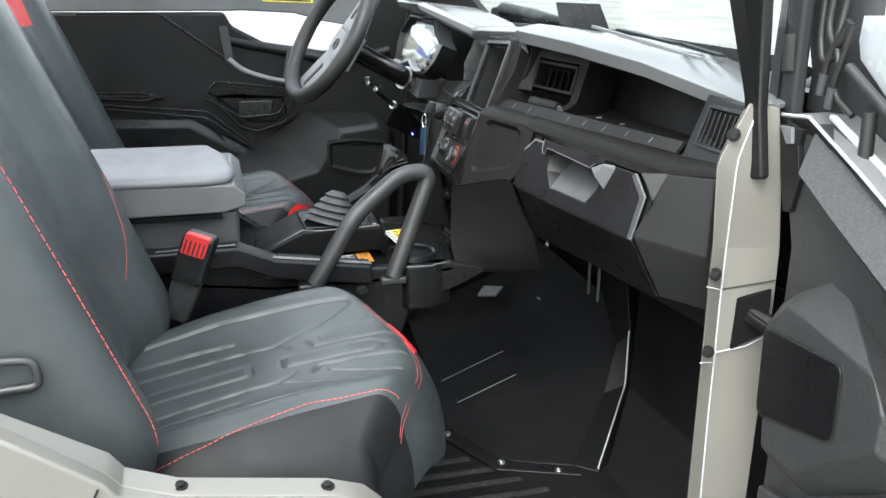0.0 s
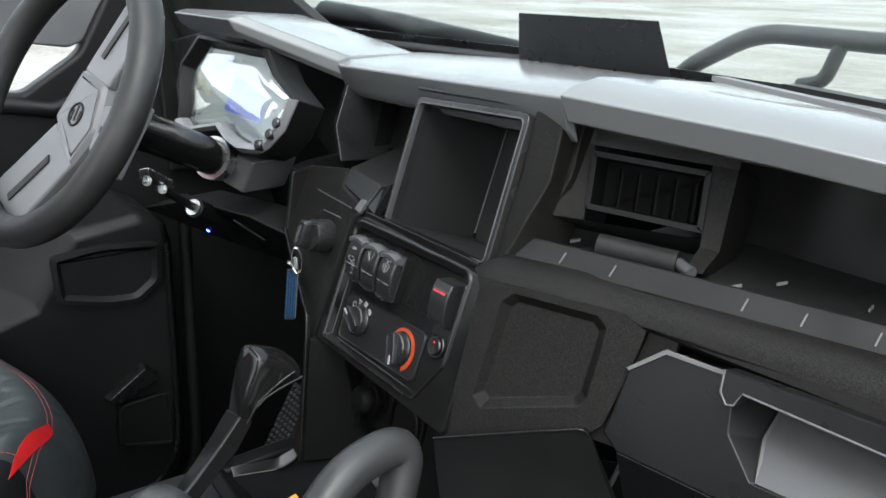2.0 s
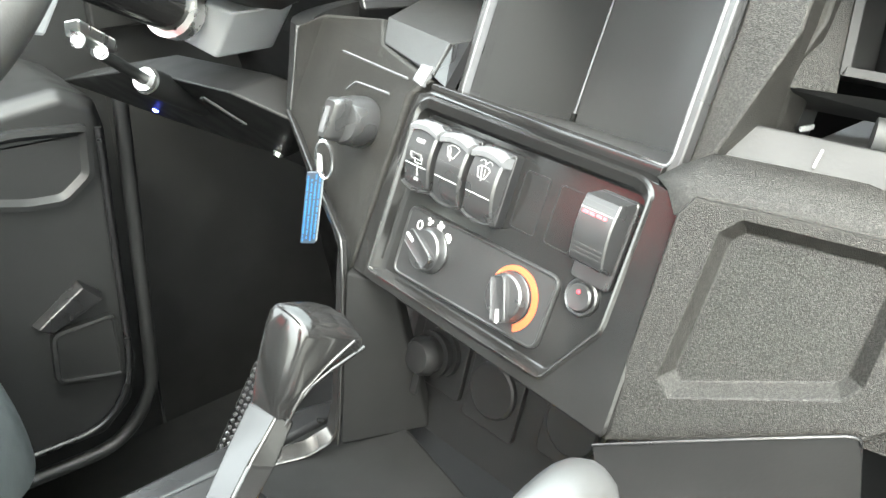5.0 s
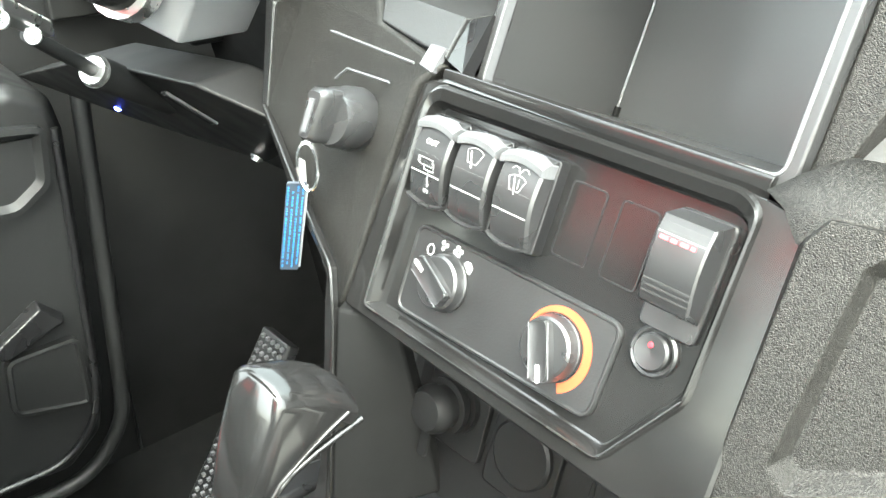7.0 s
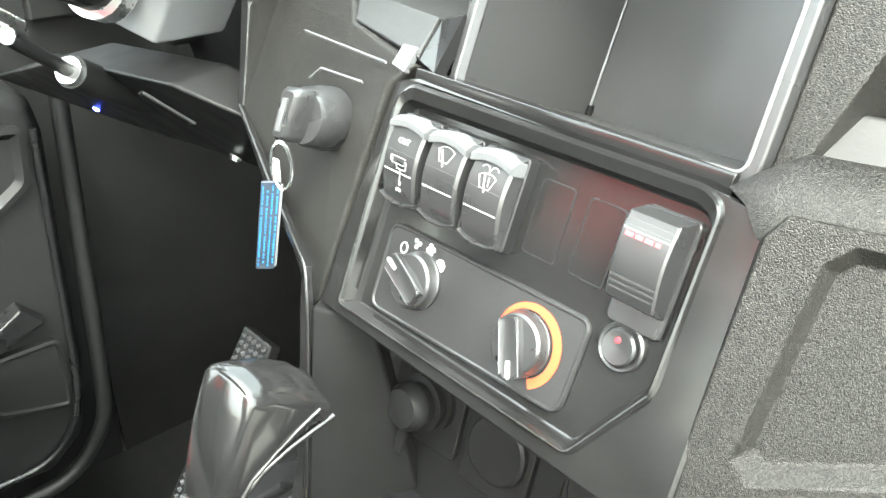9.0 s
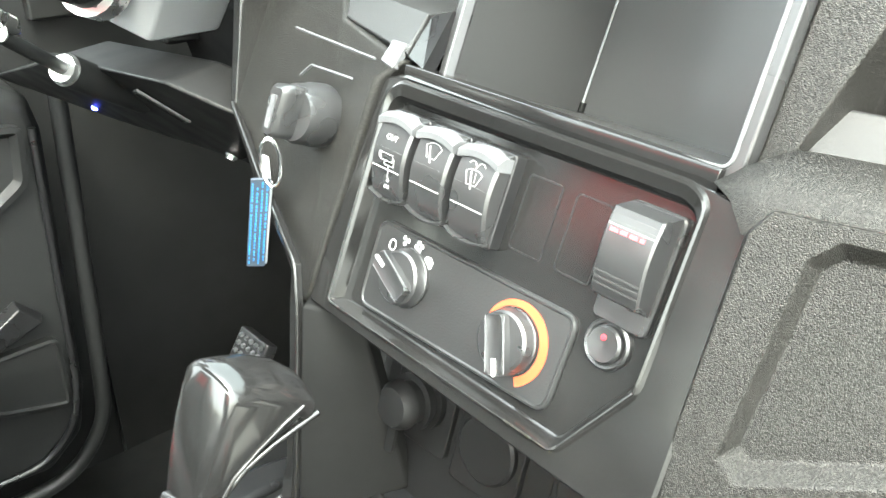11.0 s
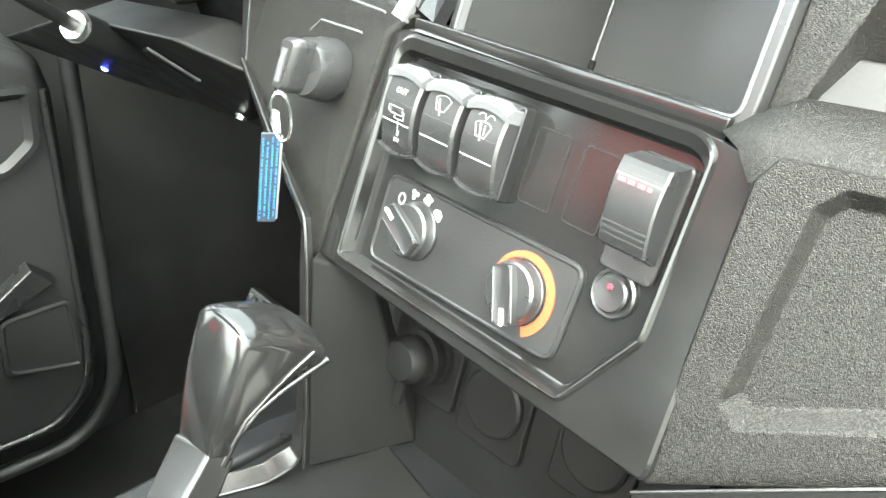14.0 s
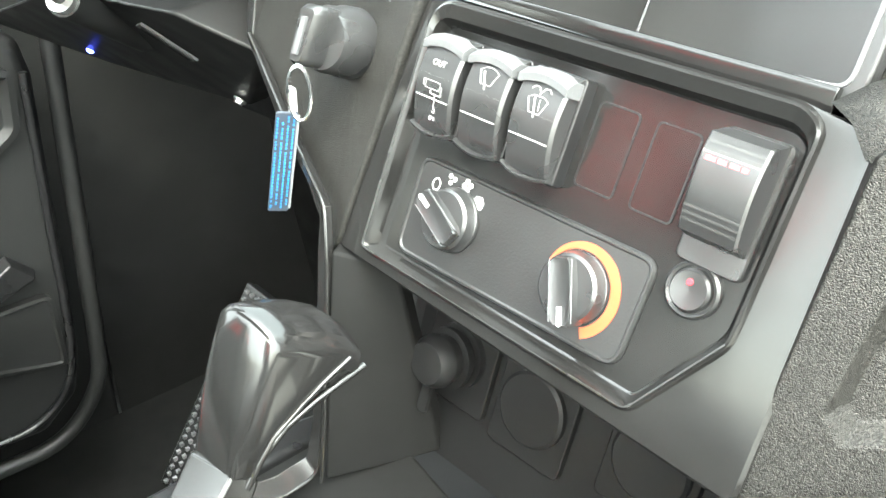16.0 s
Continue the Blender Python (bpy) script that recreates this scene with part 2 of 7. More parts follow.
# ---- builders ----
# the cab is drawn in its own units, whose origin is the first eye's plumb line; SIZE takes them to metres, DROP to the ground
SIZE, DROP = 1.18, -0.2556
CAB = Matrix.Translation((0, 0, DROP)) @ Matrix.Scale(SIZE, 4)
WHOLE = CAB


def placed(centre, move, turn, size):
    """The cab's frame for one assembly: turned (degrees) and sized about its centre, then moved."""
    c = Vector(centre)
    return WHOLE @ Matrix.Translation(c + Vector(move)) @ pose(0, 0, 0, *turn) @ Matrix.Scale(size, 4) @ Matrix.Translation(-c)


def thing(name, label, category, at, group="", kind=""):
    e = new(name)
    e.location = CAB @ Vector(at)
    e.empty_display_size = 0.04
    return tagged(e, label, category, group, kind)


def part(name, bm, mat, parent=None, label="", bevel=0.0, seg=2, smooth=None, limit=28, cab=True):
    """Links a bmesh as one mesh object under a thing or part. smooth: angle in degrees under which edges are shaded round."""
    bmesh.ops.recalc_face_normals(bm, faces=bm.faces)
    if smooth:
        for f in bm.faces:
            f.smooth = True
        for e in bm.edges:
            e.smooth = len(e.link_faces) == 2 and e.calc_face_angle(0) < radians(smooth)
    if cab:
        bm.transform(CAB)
    me = bpy.data.meshes.new(name)
    bm.to_mesh(me)
    bm.free()
    me.materials.append(mat)
    ob = new(name, me)
    if parent:
        ob.parent = parent
        if parent.type == "EMPTY":
            ob.matrix_parent_inverse = parent.matrix_basis.inverted()
    if label:
        ob["label"] = label
    if bevel:
        k = ob.modifiers.new("bevel", "BEVEL")
        k.width, k.segments, k.limit_method, k.angle_limit = bevel * SIZE, seg, "ANGLE", radians(limit)
        k.harden_normals = True
        for p in me.polygons:
            p.use_smooth = True
    return ob


def prism(poly, vec, bm=None):
    """A solid: the polygon swept along vec."""
    bm = bm or bmesh.new()
    v = Vector(vec)
    a = [bm.verts.new(Vector(p)) for p in poly]
    b = [bm.verts.new(Vector(p) + v) for p in poly]
    n = len(poly)
    bm.faces.new(a)
    bm.faces.new(b[::-1])
    for i in range(n):
        bm.faces.new((a[i], b[i], b[(i + 1) % n], a[(i + 1) % n]))
    return bm


def slab(grid, vec, bm=None):
    """A sheet from rows of points, given thickness along vec."""
    bm = bm or bmesh.new()
    v = Vector(vec)
    r, c = len(grid), len(grid[0])
    top = [[bm.verts.new(Vector(p)) for p in row] for row in grid]
    low = [[bm.verts.new(Vector(p) + v) for p in row] for row in grid]
    for i in range(r - 1):
        for j in range(c - 1):
            bm.faces.new((top[i][j], top[i + 1][j], top[i + 1][j + 1], top[i][j + 1]))
            bm.faces.new((low[i][j], low[i][j + 1], low[i + 1][j + 1], low[i + 1][j]))
    rim = [(0, j) for j in range(c)] + [(i, c - 1) for i in range(1, r)] + [(r - 1, j) for j in range(c - 2, -1, -1)] + [(i, 0) for i in range(r - 2, 0, -1)]
    for k in range(len(rim)):
        (i, j), (m, n) = rim[k], rim[(k + 1) % len(rim)]
        bm.faces.new((top[i][j], top[m][n], low[m][n], low[i][j]))
    return bm


def box(x0, x1, y0, y1, z0, z1, bm=None):
    return prism([(x0, y0, z0), (x1, y0, z0), (x1, y1, z0), (x0, y1, z0)], (0, 0, z1 - z0), bm)


def loft(rings, bm=None, closed=True, caps=True):
    bm = bm or bmesh.new()
    vs = [[bm.verts.new(Vector(p)) for p in ring] for ring in rings]
    n = len(rings[0])
    for a, b in zip(vs, vs[1:]):
        for i in range(n if closed else n - 1):
            bm.faces.new((a[i], a[(i + 1) % n], b[(i + 1) % n], b[i]))
    if caps and closed:
        bm.faces.new(vs[0][::-1])
        bm.faces.new(vs[-1])
    return bm


def fillet(path, r, n=5, closed=False):
    """Rounds the corners of a path of points with radius-like length r."""
    pts = [Vector(p) for p in path]
    out = []
    k = len(pts)
    for i, p in enumerate(pts):
        if not closed and i in (0, k - 1):
            out.append(p)
            continue
        a, b = pts[i - 1] - p, pts[(i + 1) % k] - p
        d = min(r, a.length * 0.48, b.length * 0.48)
        a, b = p + a.normalized() * d, p + b.normalized() * d
        for j in range(n + 1):
            t = j / n
            out.append(a * (1 - t) ** 2 + p * 2 * t * (1 - t) + b * t * t)
    return out


def tube(path, r, n=12, closed=False, bm=None, flat=1.0, up=None):
    """A round bar along a path; r may be a list of radii."""
    pts = [Vector(p) for p in path]
    k = len(pts)
    rings = []
    prev = Vector(up) if up else None
    for i, p in enumerate(pts):
        if closed:
            d = pts[(i + 1) % k] - pts[i - 1]
        else:
            d = pts[min(i + 1, k - 1)] - pts[max(i - 1, 0)]
        d.normalize()
        if prev is None:
            prev = d.orthogonal()
        side = (prev - d * prev.dot(d)).normalized()
        prev = side
        other = d.cross(side)
        rad = r[i] if isinstance(r, (list, tuple)) else r
        rings.append([p + side * math.cos(6.28318 * j / n) * rad * flat + other * math.sin(6.28318 * j / n) * rad for j in range(n)])
    if closed:
        return loft(rings + [rings[0]], bm, caps=False)
    return loft(rings, bm)


def lathe(profile, origin, axis, n=24, bm=None):
    """Turns (radius, height) pairs about an axis."""
    axis = Vector(axis).normalized()
    u = axis.orthogonal().normalized()
    w = axis.cross(u)
    o = Vector(origin)
    rings = [[o + axis * h + (u * math.cos(6.28318 * j / n) + w * math.sin(6.28318 * j / n)) * max(r, 1e-5) for j in range(n)] for r, h in profile]
    return loft(rings, bm)


class Plane:
    """A local plane: points from (u, v, height)."""

    def __init__(self, o, u, v):
        self.o, self.u, self.v = Vector(o), Vector(u).normalized(), Vector(v).normalized()
        self.n = self.u.cross(self.v).normalized()

    def at(self, a, b, h=0.0):
        return self.o + self.u * a + self.v * b + self.n * h

    def ring(self, poly, h=0.0):
        return [self.at(a, b, h) for a, b in poly]


def inset(poly, d):
    """Offsets a convex 2D polygon inwards by d."""
    n = len(poly)
    area = sum(poly[i][0] * poly[(i + 1) % n][1] - poly[(i + 1) % n][0] * poly[i][1] for i in range(n))
    s = 1 if area > 0 else -1
    out = []
    for i in range(n):
        p0, p1, p2 = Vector(poly[i - 1]), Vector(poly[i]), Vector(poly[(i + 1) % n])
        a, b = (p1 - p0).normalized(), (p2 - p1).normalized()
        na, nb = Vector((-a.y, a.x)) * s, Vector((-b.y, b.x)) * s
        m = na + nb
        m = m / max(0.2, m.length_squared / 2)
        out.append(tuple(p1 + m * d))
    return out


def round2(poly, r, n=4):
    return [(p.x, p.y) for p in fillet([(a, b, 0) for a, b in poly], r, n, closed=True)]


def rect(u0, u1, v0, v1, r=0.0, n=4):
    p = [(u0, v0), (u1, v0), (u1, v1), (u0, v1)]
    return round2(p, r, n) if r else p


def circle(u, v, r, n=24):
    return [(u + r * math.cos(6.28318 * i / n), v + r * math.sin(6.28318 * i / n)) for i in range(n)]


def pressed(pl, poly, steps, bm=None):
    """A plate with stepped relief: steps of (inset, height) from the outside in; the first is the back edge."""
    return loft([pl.ring(inset(poly, d) if d else poly, h) for d, h in steps], bm)


def hoop(pl, outer, inner, h0, h1, bm=None):
    """A flat frame between two outlines of the same count."""
    return loft([pl.ring(outer, h0), pl.ring(outer, h1), pl.ring(inner, h1), pl.ring(inner, h0), pl.ring(outer, h0)], bm, caps=False)


def letters(text, pl, u, v, size, mat, parent, name="lettering", h=0.0006):
    c = bpy.data.curves.new(name, "FONT")
    c.body, c.size, c.align_x, c.align_y, c.extrude = text, size, "CENTER", "CENTER", 0.0002
    tmp = bpy.data.objects.new(name, c)
    me = bpy.data.meshes.new_from_object(tmp)
    bpy.data.objects.remove(tmp)
    m = Matrix((pl.u, pl.v, pl.n)).transposed().to_4x4()
    m.translation = pl.at(u, v, h)
    me.transform(m)
    bm = bmesh.new()
    bm.from_mesh(me)
    bpy.data.meshes.remove(me)
    return part(name, bm, mat, parent)


def bolt_head(name, p, axis, r, mat, parent, label=""):
    """A flanged hexagon screw head."""
    bm = lathe([(r, 0), (r, r * 0.25), (r * 0.95, r * 0.32)], p, axis, 16)
    ax = Vector(axis).normalized()
    lathe([(r * 0.68, r * 0.3), (r * 0.68, r * 0.72), (r * 0.58, r * 0.8)], p, ax, 6, bm)
    return part(name, bm, mat, parent, label, smooth=25)


# ---- setting ----
def ground():
    bm = bmesh.new()
    c = bmesh.ops.create_grid(bm, x_segments=60, y_segments=60, size=400)
    for v in bm.verts:
        r = v.co.length
        v.co.z = 0.04 * noise.noise(v.co * 0.05) * min(1, r / 20)
    g = part("ground", bm, GRAVEL, cab=False)
    return tagged(g, "pale trampled gravel yard with tyre tracks", "ground", kind="structure")


ground()


def cabin_shell():
    """Floor, firewall and rear wall of the cab, and an unseen short roof."""
    f = part("floor", box(-1.46, -0.74, -0.42, 0.82, 0.655, 0.69), FOOT)
    low = part("floor_left", box(-2.12, -1.46, -0.42, 0.82, 0.44, 0.47), DARK)
    tagged(low, "black lower floor of the driver footwell", "floor", kind="structure")
    tn = part("trim_tunnel", box(-1.47, -1.44, -0.42, 0.82, 0.44, 0.69), DARK)
    tagged(tn, "black step between the floor levels", "trim", kind="structure")
    tagged(f, "black moulded cab floor pan under the seats", "floor", kind="structure")
    fw = part("wall_front", prism([(-2.14, 0.82, 0.45), (-0.76, 0.82, 0.45), (-0.76, 0.66, 1.29), (-2.14, 0.66, 1.29)], (0, 0.03, 0)), FOOT)
    tagged(fw, "dark moulded firewall behind the dashboard", "firewall", kind="structure")
    wl = part("wall_left", box(-2.16, -2.12, 0.462, 0.83, 0.45, 1.29), DARK)
    tagged(wl, "black side wall of the footwell", "wall", kind="structure")
    back = part("wall_rear", box(-2.14, -0.70, -0.50, -0.46, 0.55, 1.12), DARK)
    tagged(back, "black low rear wall of the cab", "wall", kind="structure")
    # never in view; stops short so that overhead light reaches the dash
    roof = part("ceiling", box(-2.18, -0.72, -0.50, -0.04, 1.90, 1.93), DARK)
    tagged(roof, "unseen black roof, cut short over the seats", "ceiling", kind="structure")


cabin_shell()


def floor_mat():
    m = thing("floor_mat", "dusty black ribbed rubber floor mat", "floor mat", (-0.95, 0.2, 0.69))
    part("mat", prism([(-1.16, 0.0, 0.691), (-0.80, 0.0, 0.691), (-0.78, 0.545, 0.691), (-0.93, 0.545, 0.691), (-1.03, 0.52, 0.691), (-1.08, 0.40, 0.691), (-1.16, 0.33, 0.691)], (0, 0, 0.010)), MAT, m, bevel=0.002)
    for k in range(9):
        x = -1.12 + 0.035 * k
        part("rib", prism([(x, 0.02, 0.701), (x + 0.012, 0.02, 0.701), (x + 0.012, 0.35 + 0.03 * min(k, 6), 0.701), (x, 0.35 + 0.03 * min(k, 6), 0.701)], (0, 0, 0.003)), MAT, m)


CAB = placed((-1.094, 0.514, 0.803), (0.0076, 0.0044, -0.0117), (-0.48, -0.25, 0.53), 1.023)
floor_mat()
CAB = WHOLE


def footwell():
    toe = thing("toe_board", "black moulded plastic toe board with stepped footrest", "toe board", (-1.2, 0.55, 0.7), kind="structure")
    part("footrest", slab([[(-1.75, 0.38, 0.705), (-1.20, 0.34, 0.705), (-1.09, 0.41, 0.705), (-1.055, 0.50, 0.705)],
                           [(-1.75, 0.50, 0.735), (-1.35, 0.49, 0.735), (-1.18, 0.56, 0.735), (-1.15, 0.585, 0.735)],
                           [(-1.75, 0.60, 0.775), (-1.45, 0.60, 0.775), (-1.29, 0.635, 0.775), (-1.25, 0.65, 0.78)],
                           [(-1.80, 0.68, 0.86), (-1.55, 0.68, 0.86), (-1.36, 0.70, 0.84), (-1.28, 0.70, 0.84)]], (0, 0.012, -0.02)), FOOT, toe, bevel=0.004)
    part("bolt_strip", slab([[(-1.22, 0.335, 0.708), (-1.09, 0.405, 0.708), (-1.05, 0.50, 0.708)], [(-1.20, 0.315, 0.708), (-1.07, 0.38, 0.708), (-1.025, 0.50, 0.708)]], (0, 0, -0.012)), SATIN, toe, bevel=0.002)
    for p in ((-1.185, 0.335, 0.708), (-1.085, 0.393, 0.708), (-1.045, 0.47, 0.708)):
        bolt_head("screw", p, (0, 0, 1), 0.006, STEEL, toe)
    part("tunnel_side", slab([[(-1.055, 0.50, 0.705), (-1.03, 0.53, 0.705)], [(-1.18, 0.60, 0.75), (-1.20, 0.655, 0.75)], [(-1.26, 0.66, 0.80), (-1.23, 0.67, 0.835)], [(-1.36, 0.66, 0.90), (-1.28, 0.68, 0.92)]], (0, 0.01, -0.012)), FOOT, toe, bevel=0.003)
    # silver beads draw the glints along the footwell edges
    part("edge_glint", tube(fillet([(-1.030, 0.527, 0.712), (-1.20, 0.652, 0.752), (-1.232, 0.668, 0.837)], 0.01, 3), 0.0013, 8), SILVER, toe, "edge glint drawn as a silver bead")
    part("edge_glint", tube([(-1.53, 0.615, 0.792), (-1.33, 0.645, 0.788)], 0.0013, 8), SILVER, toe, "edge glint drawn as a silver bead")
    part("side_panel", slab([[(-1.028, 0.535, 0.70), (-0.775, 0.560, 0.70)], [(-1.195, 0.656, 0.752), (-0.775, 0.625, 0.80)], [(-1.235, 0.685, 1.0), (-0.775, 0.690, 1.05)]], (0.0, 0.012, -0.004)), FOOT, toe, bevel=0.004)
    # pale beads draw the glints on the steps
    for a, b in (((-1.27, 0.375, 0.716), (-1.30, 0.49, 0.742)), ((-1.36, 0.37, 0.714), (-1.40, 0.50, 0.742))):
        part("step_glint", tube([a, b], 0.0009, 8), SPOKE, toe)
    for x in (-1.385, -1.345):
        part("pedal_rod", tube([(x, 0.66, 0.85), (x + 0.04, 0.64, 0.93)], 0.003, 8), SPOKE, toe)
    pedal = part("pedal", prism([(-1.706, 0.468, 0.906), (-1.672, 0.474, 0.898), (-1.668, 0.374, 0.728), (-1.715, 0.366, 0.732)], (0.0, 0.010, -0.006)), SATIN, toe, "black accelerator pedal with a studded pad", bevel=0.002)
    studs = bmesh.new()
    for i in range(26):
        for k in range(5):
            e, f = 0.03 + 0.94 * i / 25, 0.16 + 0.68 * k / 4
            c = Vector((-1.706, 0.468, 0.906)).lerp(Vector((-1.672, 0.474, 0.898)), f).lerp(Vector((-1.715, 0.366, 0.732)).lerp(Vector((-1.668, 0.374, 0.728)), f), e)
            box(c.x - 0.0016, c.x + 0.0016, c.y - 0.0030, c.y + 0.0004, c.z - 0.0016, c.z + 0.0016, studs)
    part("studs", studs, ARMSIDE, pedal)
    part("grille_plate", prism([(-1.62, 0.515, 0.768), (-1.585, 0.545, 0.778), (-1.60, 0.565, 0.79), (-1.64, 0.535, 0.78)], (0, 0, 0.006)), GREY, toe, bevel=0.002)


CAB = placed((-1.094, 0.514, 0.803), (0.0076, 0.0044, -0.0117), (-0.48, -0.25, 0.53), 1.023)
footwell()
CAB = WHOLE


# ---- dashboard ----
dash = thing("dashboard", "angular black moulded plastic dashboard with open shelf", "dashboard", (-1.4, 0.45, 1.1))


def dash_top():
    # lip along the front, top surface up to the windscreen
    xs = [(-1.566, 0.474, 1.3220, 0.575, 1.3250), (-1.43, 0.461, 1.3290, 0.605, 1.3280), (-1.2035, 0.4423, 1.3405, 0.622, 1.3290)]
    top = [[(x, yb, zb) for x, y, z, yb, zb in xs], [(x, y + 0.012, z + 0.002) for x, y, z, yb, zb in xs],
           [(x, y, z - 0.003) for x, y, z, yb, zb in xs], [(x, y + 0.008, z - 0.025) for x, y, z, yb, zb in xs]]
    part("top_pad", slab(top, (0, 0.012, -0.012)), TOPPAD, dash, "top pad with sky glare put into its pale grey", bevel=0.002)
    xs = [(-1.2000, 0.4375, 1.3430, 0.622, 1.3305), (-1.065, 0.4690, 1.3345, 0.630, 1.3290), (-0.9333, 0.5058, 1.3198, 0.626, 1.3230), (-0.8588, 0.5615, 1.2936, 0.616, 1.3100), (-0.775, 0.5720, 1.2830, 0.604, 1.3020)]
    top = [[(x, yb, zb) for x, y, z, yb, zb in xs], [(x, y + 0.035, z + 0.006) for x, y, z, yb, zb in xs], [(x, y + 0.010, z + 0.002) for x, y, z, yb, zb in xs],
           [(x, y, z - 0.003) for x, y, z, yb, zb in xs], [(x, y + 0.008, z - 0.021) for x, y, z, yb, zb in xs]]
    part("brow", slab(top, (0, 0.010, -0.004)), TOPPAD, dash, "brow over the shelf, sky glare put into its pale grey", bevel=0.002)
    # raised panel and slots of the demister
    for (x0, y0, z0), (x1, y1, z1), w, mt, nm in (((-1.160, 0.5400, 1.3445), (-0.905, 0.5620, 1.3215), 0.006, GREY, "raised_line"), ((-1.120, 0.560, 1.3420), (-0.985, 0.575, 1.3325), 0.010, DARK, "demister_slot"), ((-1.00, 0.585, 1.3325), (-0.905, 0.590, 1.3240), 0.008, DARK, "demister_slot")):
        part(nm, prism([(x0, y0, z0), (x1, y1, z1), (x1 + 0.008, y1 + w, z1 - 0.0004), (x0 + 0.008, y0 + w, z0 - 0.0004)], (0, 0, 0.0035)), mt, dash)
    # hood over the instruments
    hood = [[(-1.80, 0.555, 1.352), (-1.665, 0.588, 1.328), (-1.556, 0.562, 1.3255)],
            [(-1.712, 0.374, 1.3715), (-1.612, 0.394, 1.3690), (-1.5640, 0.488, 1.3255)],
            [(-1.712, 0.360, 1.3686), (-1.6124, 0.380, 1.3662), (-1.5665, 0.4769, 1.3224)],
            [(-1.712, 0.366, 1.3580), (-1.612, 0.386, 1.3545), (-1.5660, 0.4790, 1.3080)]]
    part("instrument_hood", slab(hood, (0, 0.012, -0.010)), TOPPAD, dash, "hood over the instruments, sky glare put into its pale grey", bevel=0.002)


dash_top()


# pressed lines of the face round the ignition switch
CHEVRONS = [[(-1.4795, 0.4012, 1.2194), (-1.4090, 0.3962, 1.2196)], [(-1.4668, 0.3935, 1.1994), (-1.4586, 0.3952, 1.2060), (-1.4229, 0.3932, 1.2079)]]


def dash_core():
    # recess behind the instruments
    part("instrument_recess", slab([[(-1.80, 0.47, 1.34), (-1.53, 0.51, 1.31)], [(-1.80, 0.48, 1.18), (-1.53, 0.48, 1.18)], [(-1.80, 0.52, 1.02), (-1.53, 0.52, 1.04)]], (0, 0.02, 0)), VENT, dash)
    part("left_end", prism([(-2.11, 0.48, 1.14), (-1.77, 0.46, 1.14), (-1.77, 0.46, 1.20), (-1.80, 0.45, 1.345), (-2.11, 0.48, 1.30)], (0, 0.12, 0)), DARK, dash, bevel=0.004)
    # cubby left of the screen
    part("cubby_side", slab([[(-1.558, 0.484, 1.3080), (-1.530, 0.545, 1.308)], [(-1.546, 0.458, 1.262), (-1.53, 0.545, 1.26)], [(-1.5233, 0.4501, 1.2300), (-1.52, 0.545, 1.222)]], (-0.006, 0, 0)), SATIN, dash, bevel=0.0015)
    part("cubby_side", slab([[(-1.3925, 0.4560, 1.3100), (-1.400, 0.535, 1.310)], [(-1.3955, 0.4220, 1.2140), (-1.400, 0.535, 1.214)]], (0.004, 0.004, 0)), SATIN, dash, bevel=0.0012)
    part("cubby_back", slab([[(-1.56, 0.53, 1.325), (-1.385, 0.53, 1.325)], [(-1.54, 0.52, 1.21), (-1.385, 0.52, 1.21)]], (0, 0.01, 0)), DARK, dash)
    part("cubby_floor", slab([[(-1.530, 0.53, 1.236), (-1.405, 0.53, 1.232)], [(-1.4840, 0.4400, 1.2342), (-1.4080, 0.4275, 1.2346)]], (0, 0.004, -0.008)), GRAIN_FINE, dash, bevel=0.001)
    # lip of the cubby, bent down to the face
    part("cubby_lip", slab([[(-1.4840, 0.4400, 1.2352), (-1.4080, 0.4275, 1.2356)], [(-1.4600, 0.4180, 1.2262), (-1.3990, 0.4060, 1.2225)]], (0, 0.004, -0.006)), GRAIN_FINE, dash, "smooth grey lip", bevel=0.0012)
    part("lip_step", slab([[(-1.4105, 0.4075, 1.2262), (-1.4010, 0.4075, 1.2262)], [(-1.4105, 0.4000, 1.2180), (-1.4010, 0.3990, 1.2165)]], (0, 0.004, -0.002)), ARMSIDE, dash, "pale corner", bevel=0.0008)
    # face that carries the ignition switch
    face = [(-1.5413, 0.4054, 1.2231), (-1.5233, 0.4150, 1.2330), (-1.4840, 0.4370, 1.2335), (-1.4580, 0.4170, 1.2255), (-1.3985, 0.4040, 1.2200), (-1.4045, 0.3950, 1.2110), (-1.4155, 0.3600, 1.1110), (-1.4175, 0.3550, 1.1040), (-1.4240, 0.3560, 1.1040), (-1.5344, 0.3912, 1.1665)]
    part("ignition_face", prism(face, (0, 0.03, -0.01)), GRAIN, dash, "grained plastic face", bevel=0.003)
    for line in CHEVRONS:
        part("pressed_line", tube(line, 0.0007, 6), ARMSIDE, dash, smooth=60)
    # rounded flank that turns forwards
    ring = []
    for a in range(8):
        t = radians(15 * a)
        ring.append([(-1.5413 - 0.045 * math.sin(t), 0.4054 + 0.085 * (1 - math.cos(t)), 1.2231), (-1.538 - 0.043 * math.sin(t), 0.3990 + 0.085 * (1 - math.cos(t)), 1.195), (-1.5344 - 0.036 * math.sin(t), 0.3912 + 0.085 * (1 - math.cos(t)), 1.1665)])
    part("rounded_flank", slab(ring, (0.01, 0.012, 0)), GRAIN_FINE, dash, smooth=40)
    # surround of the screen bay
    part("stack_surround", slab([[(-1.405, 0.468, 1.330), (-1.205, 0.450, 1.336)], [(-1.40, 0.460, 1.316), (-1.225, 0.448, 1.3240)]], (0, 0.02, 0)), SATIN, dash, bevel=0.002)
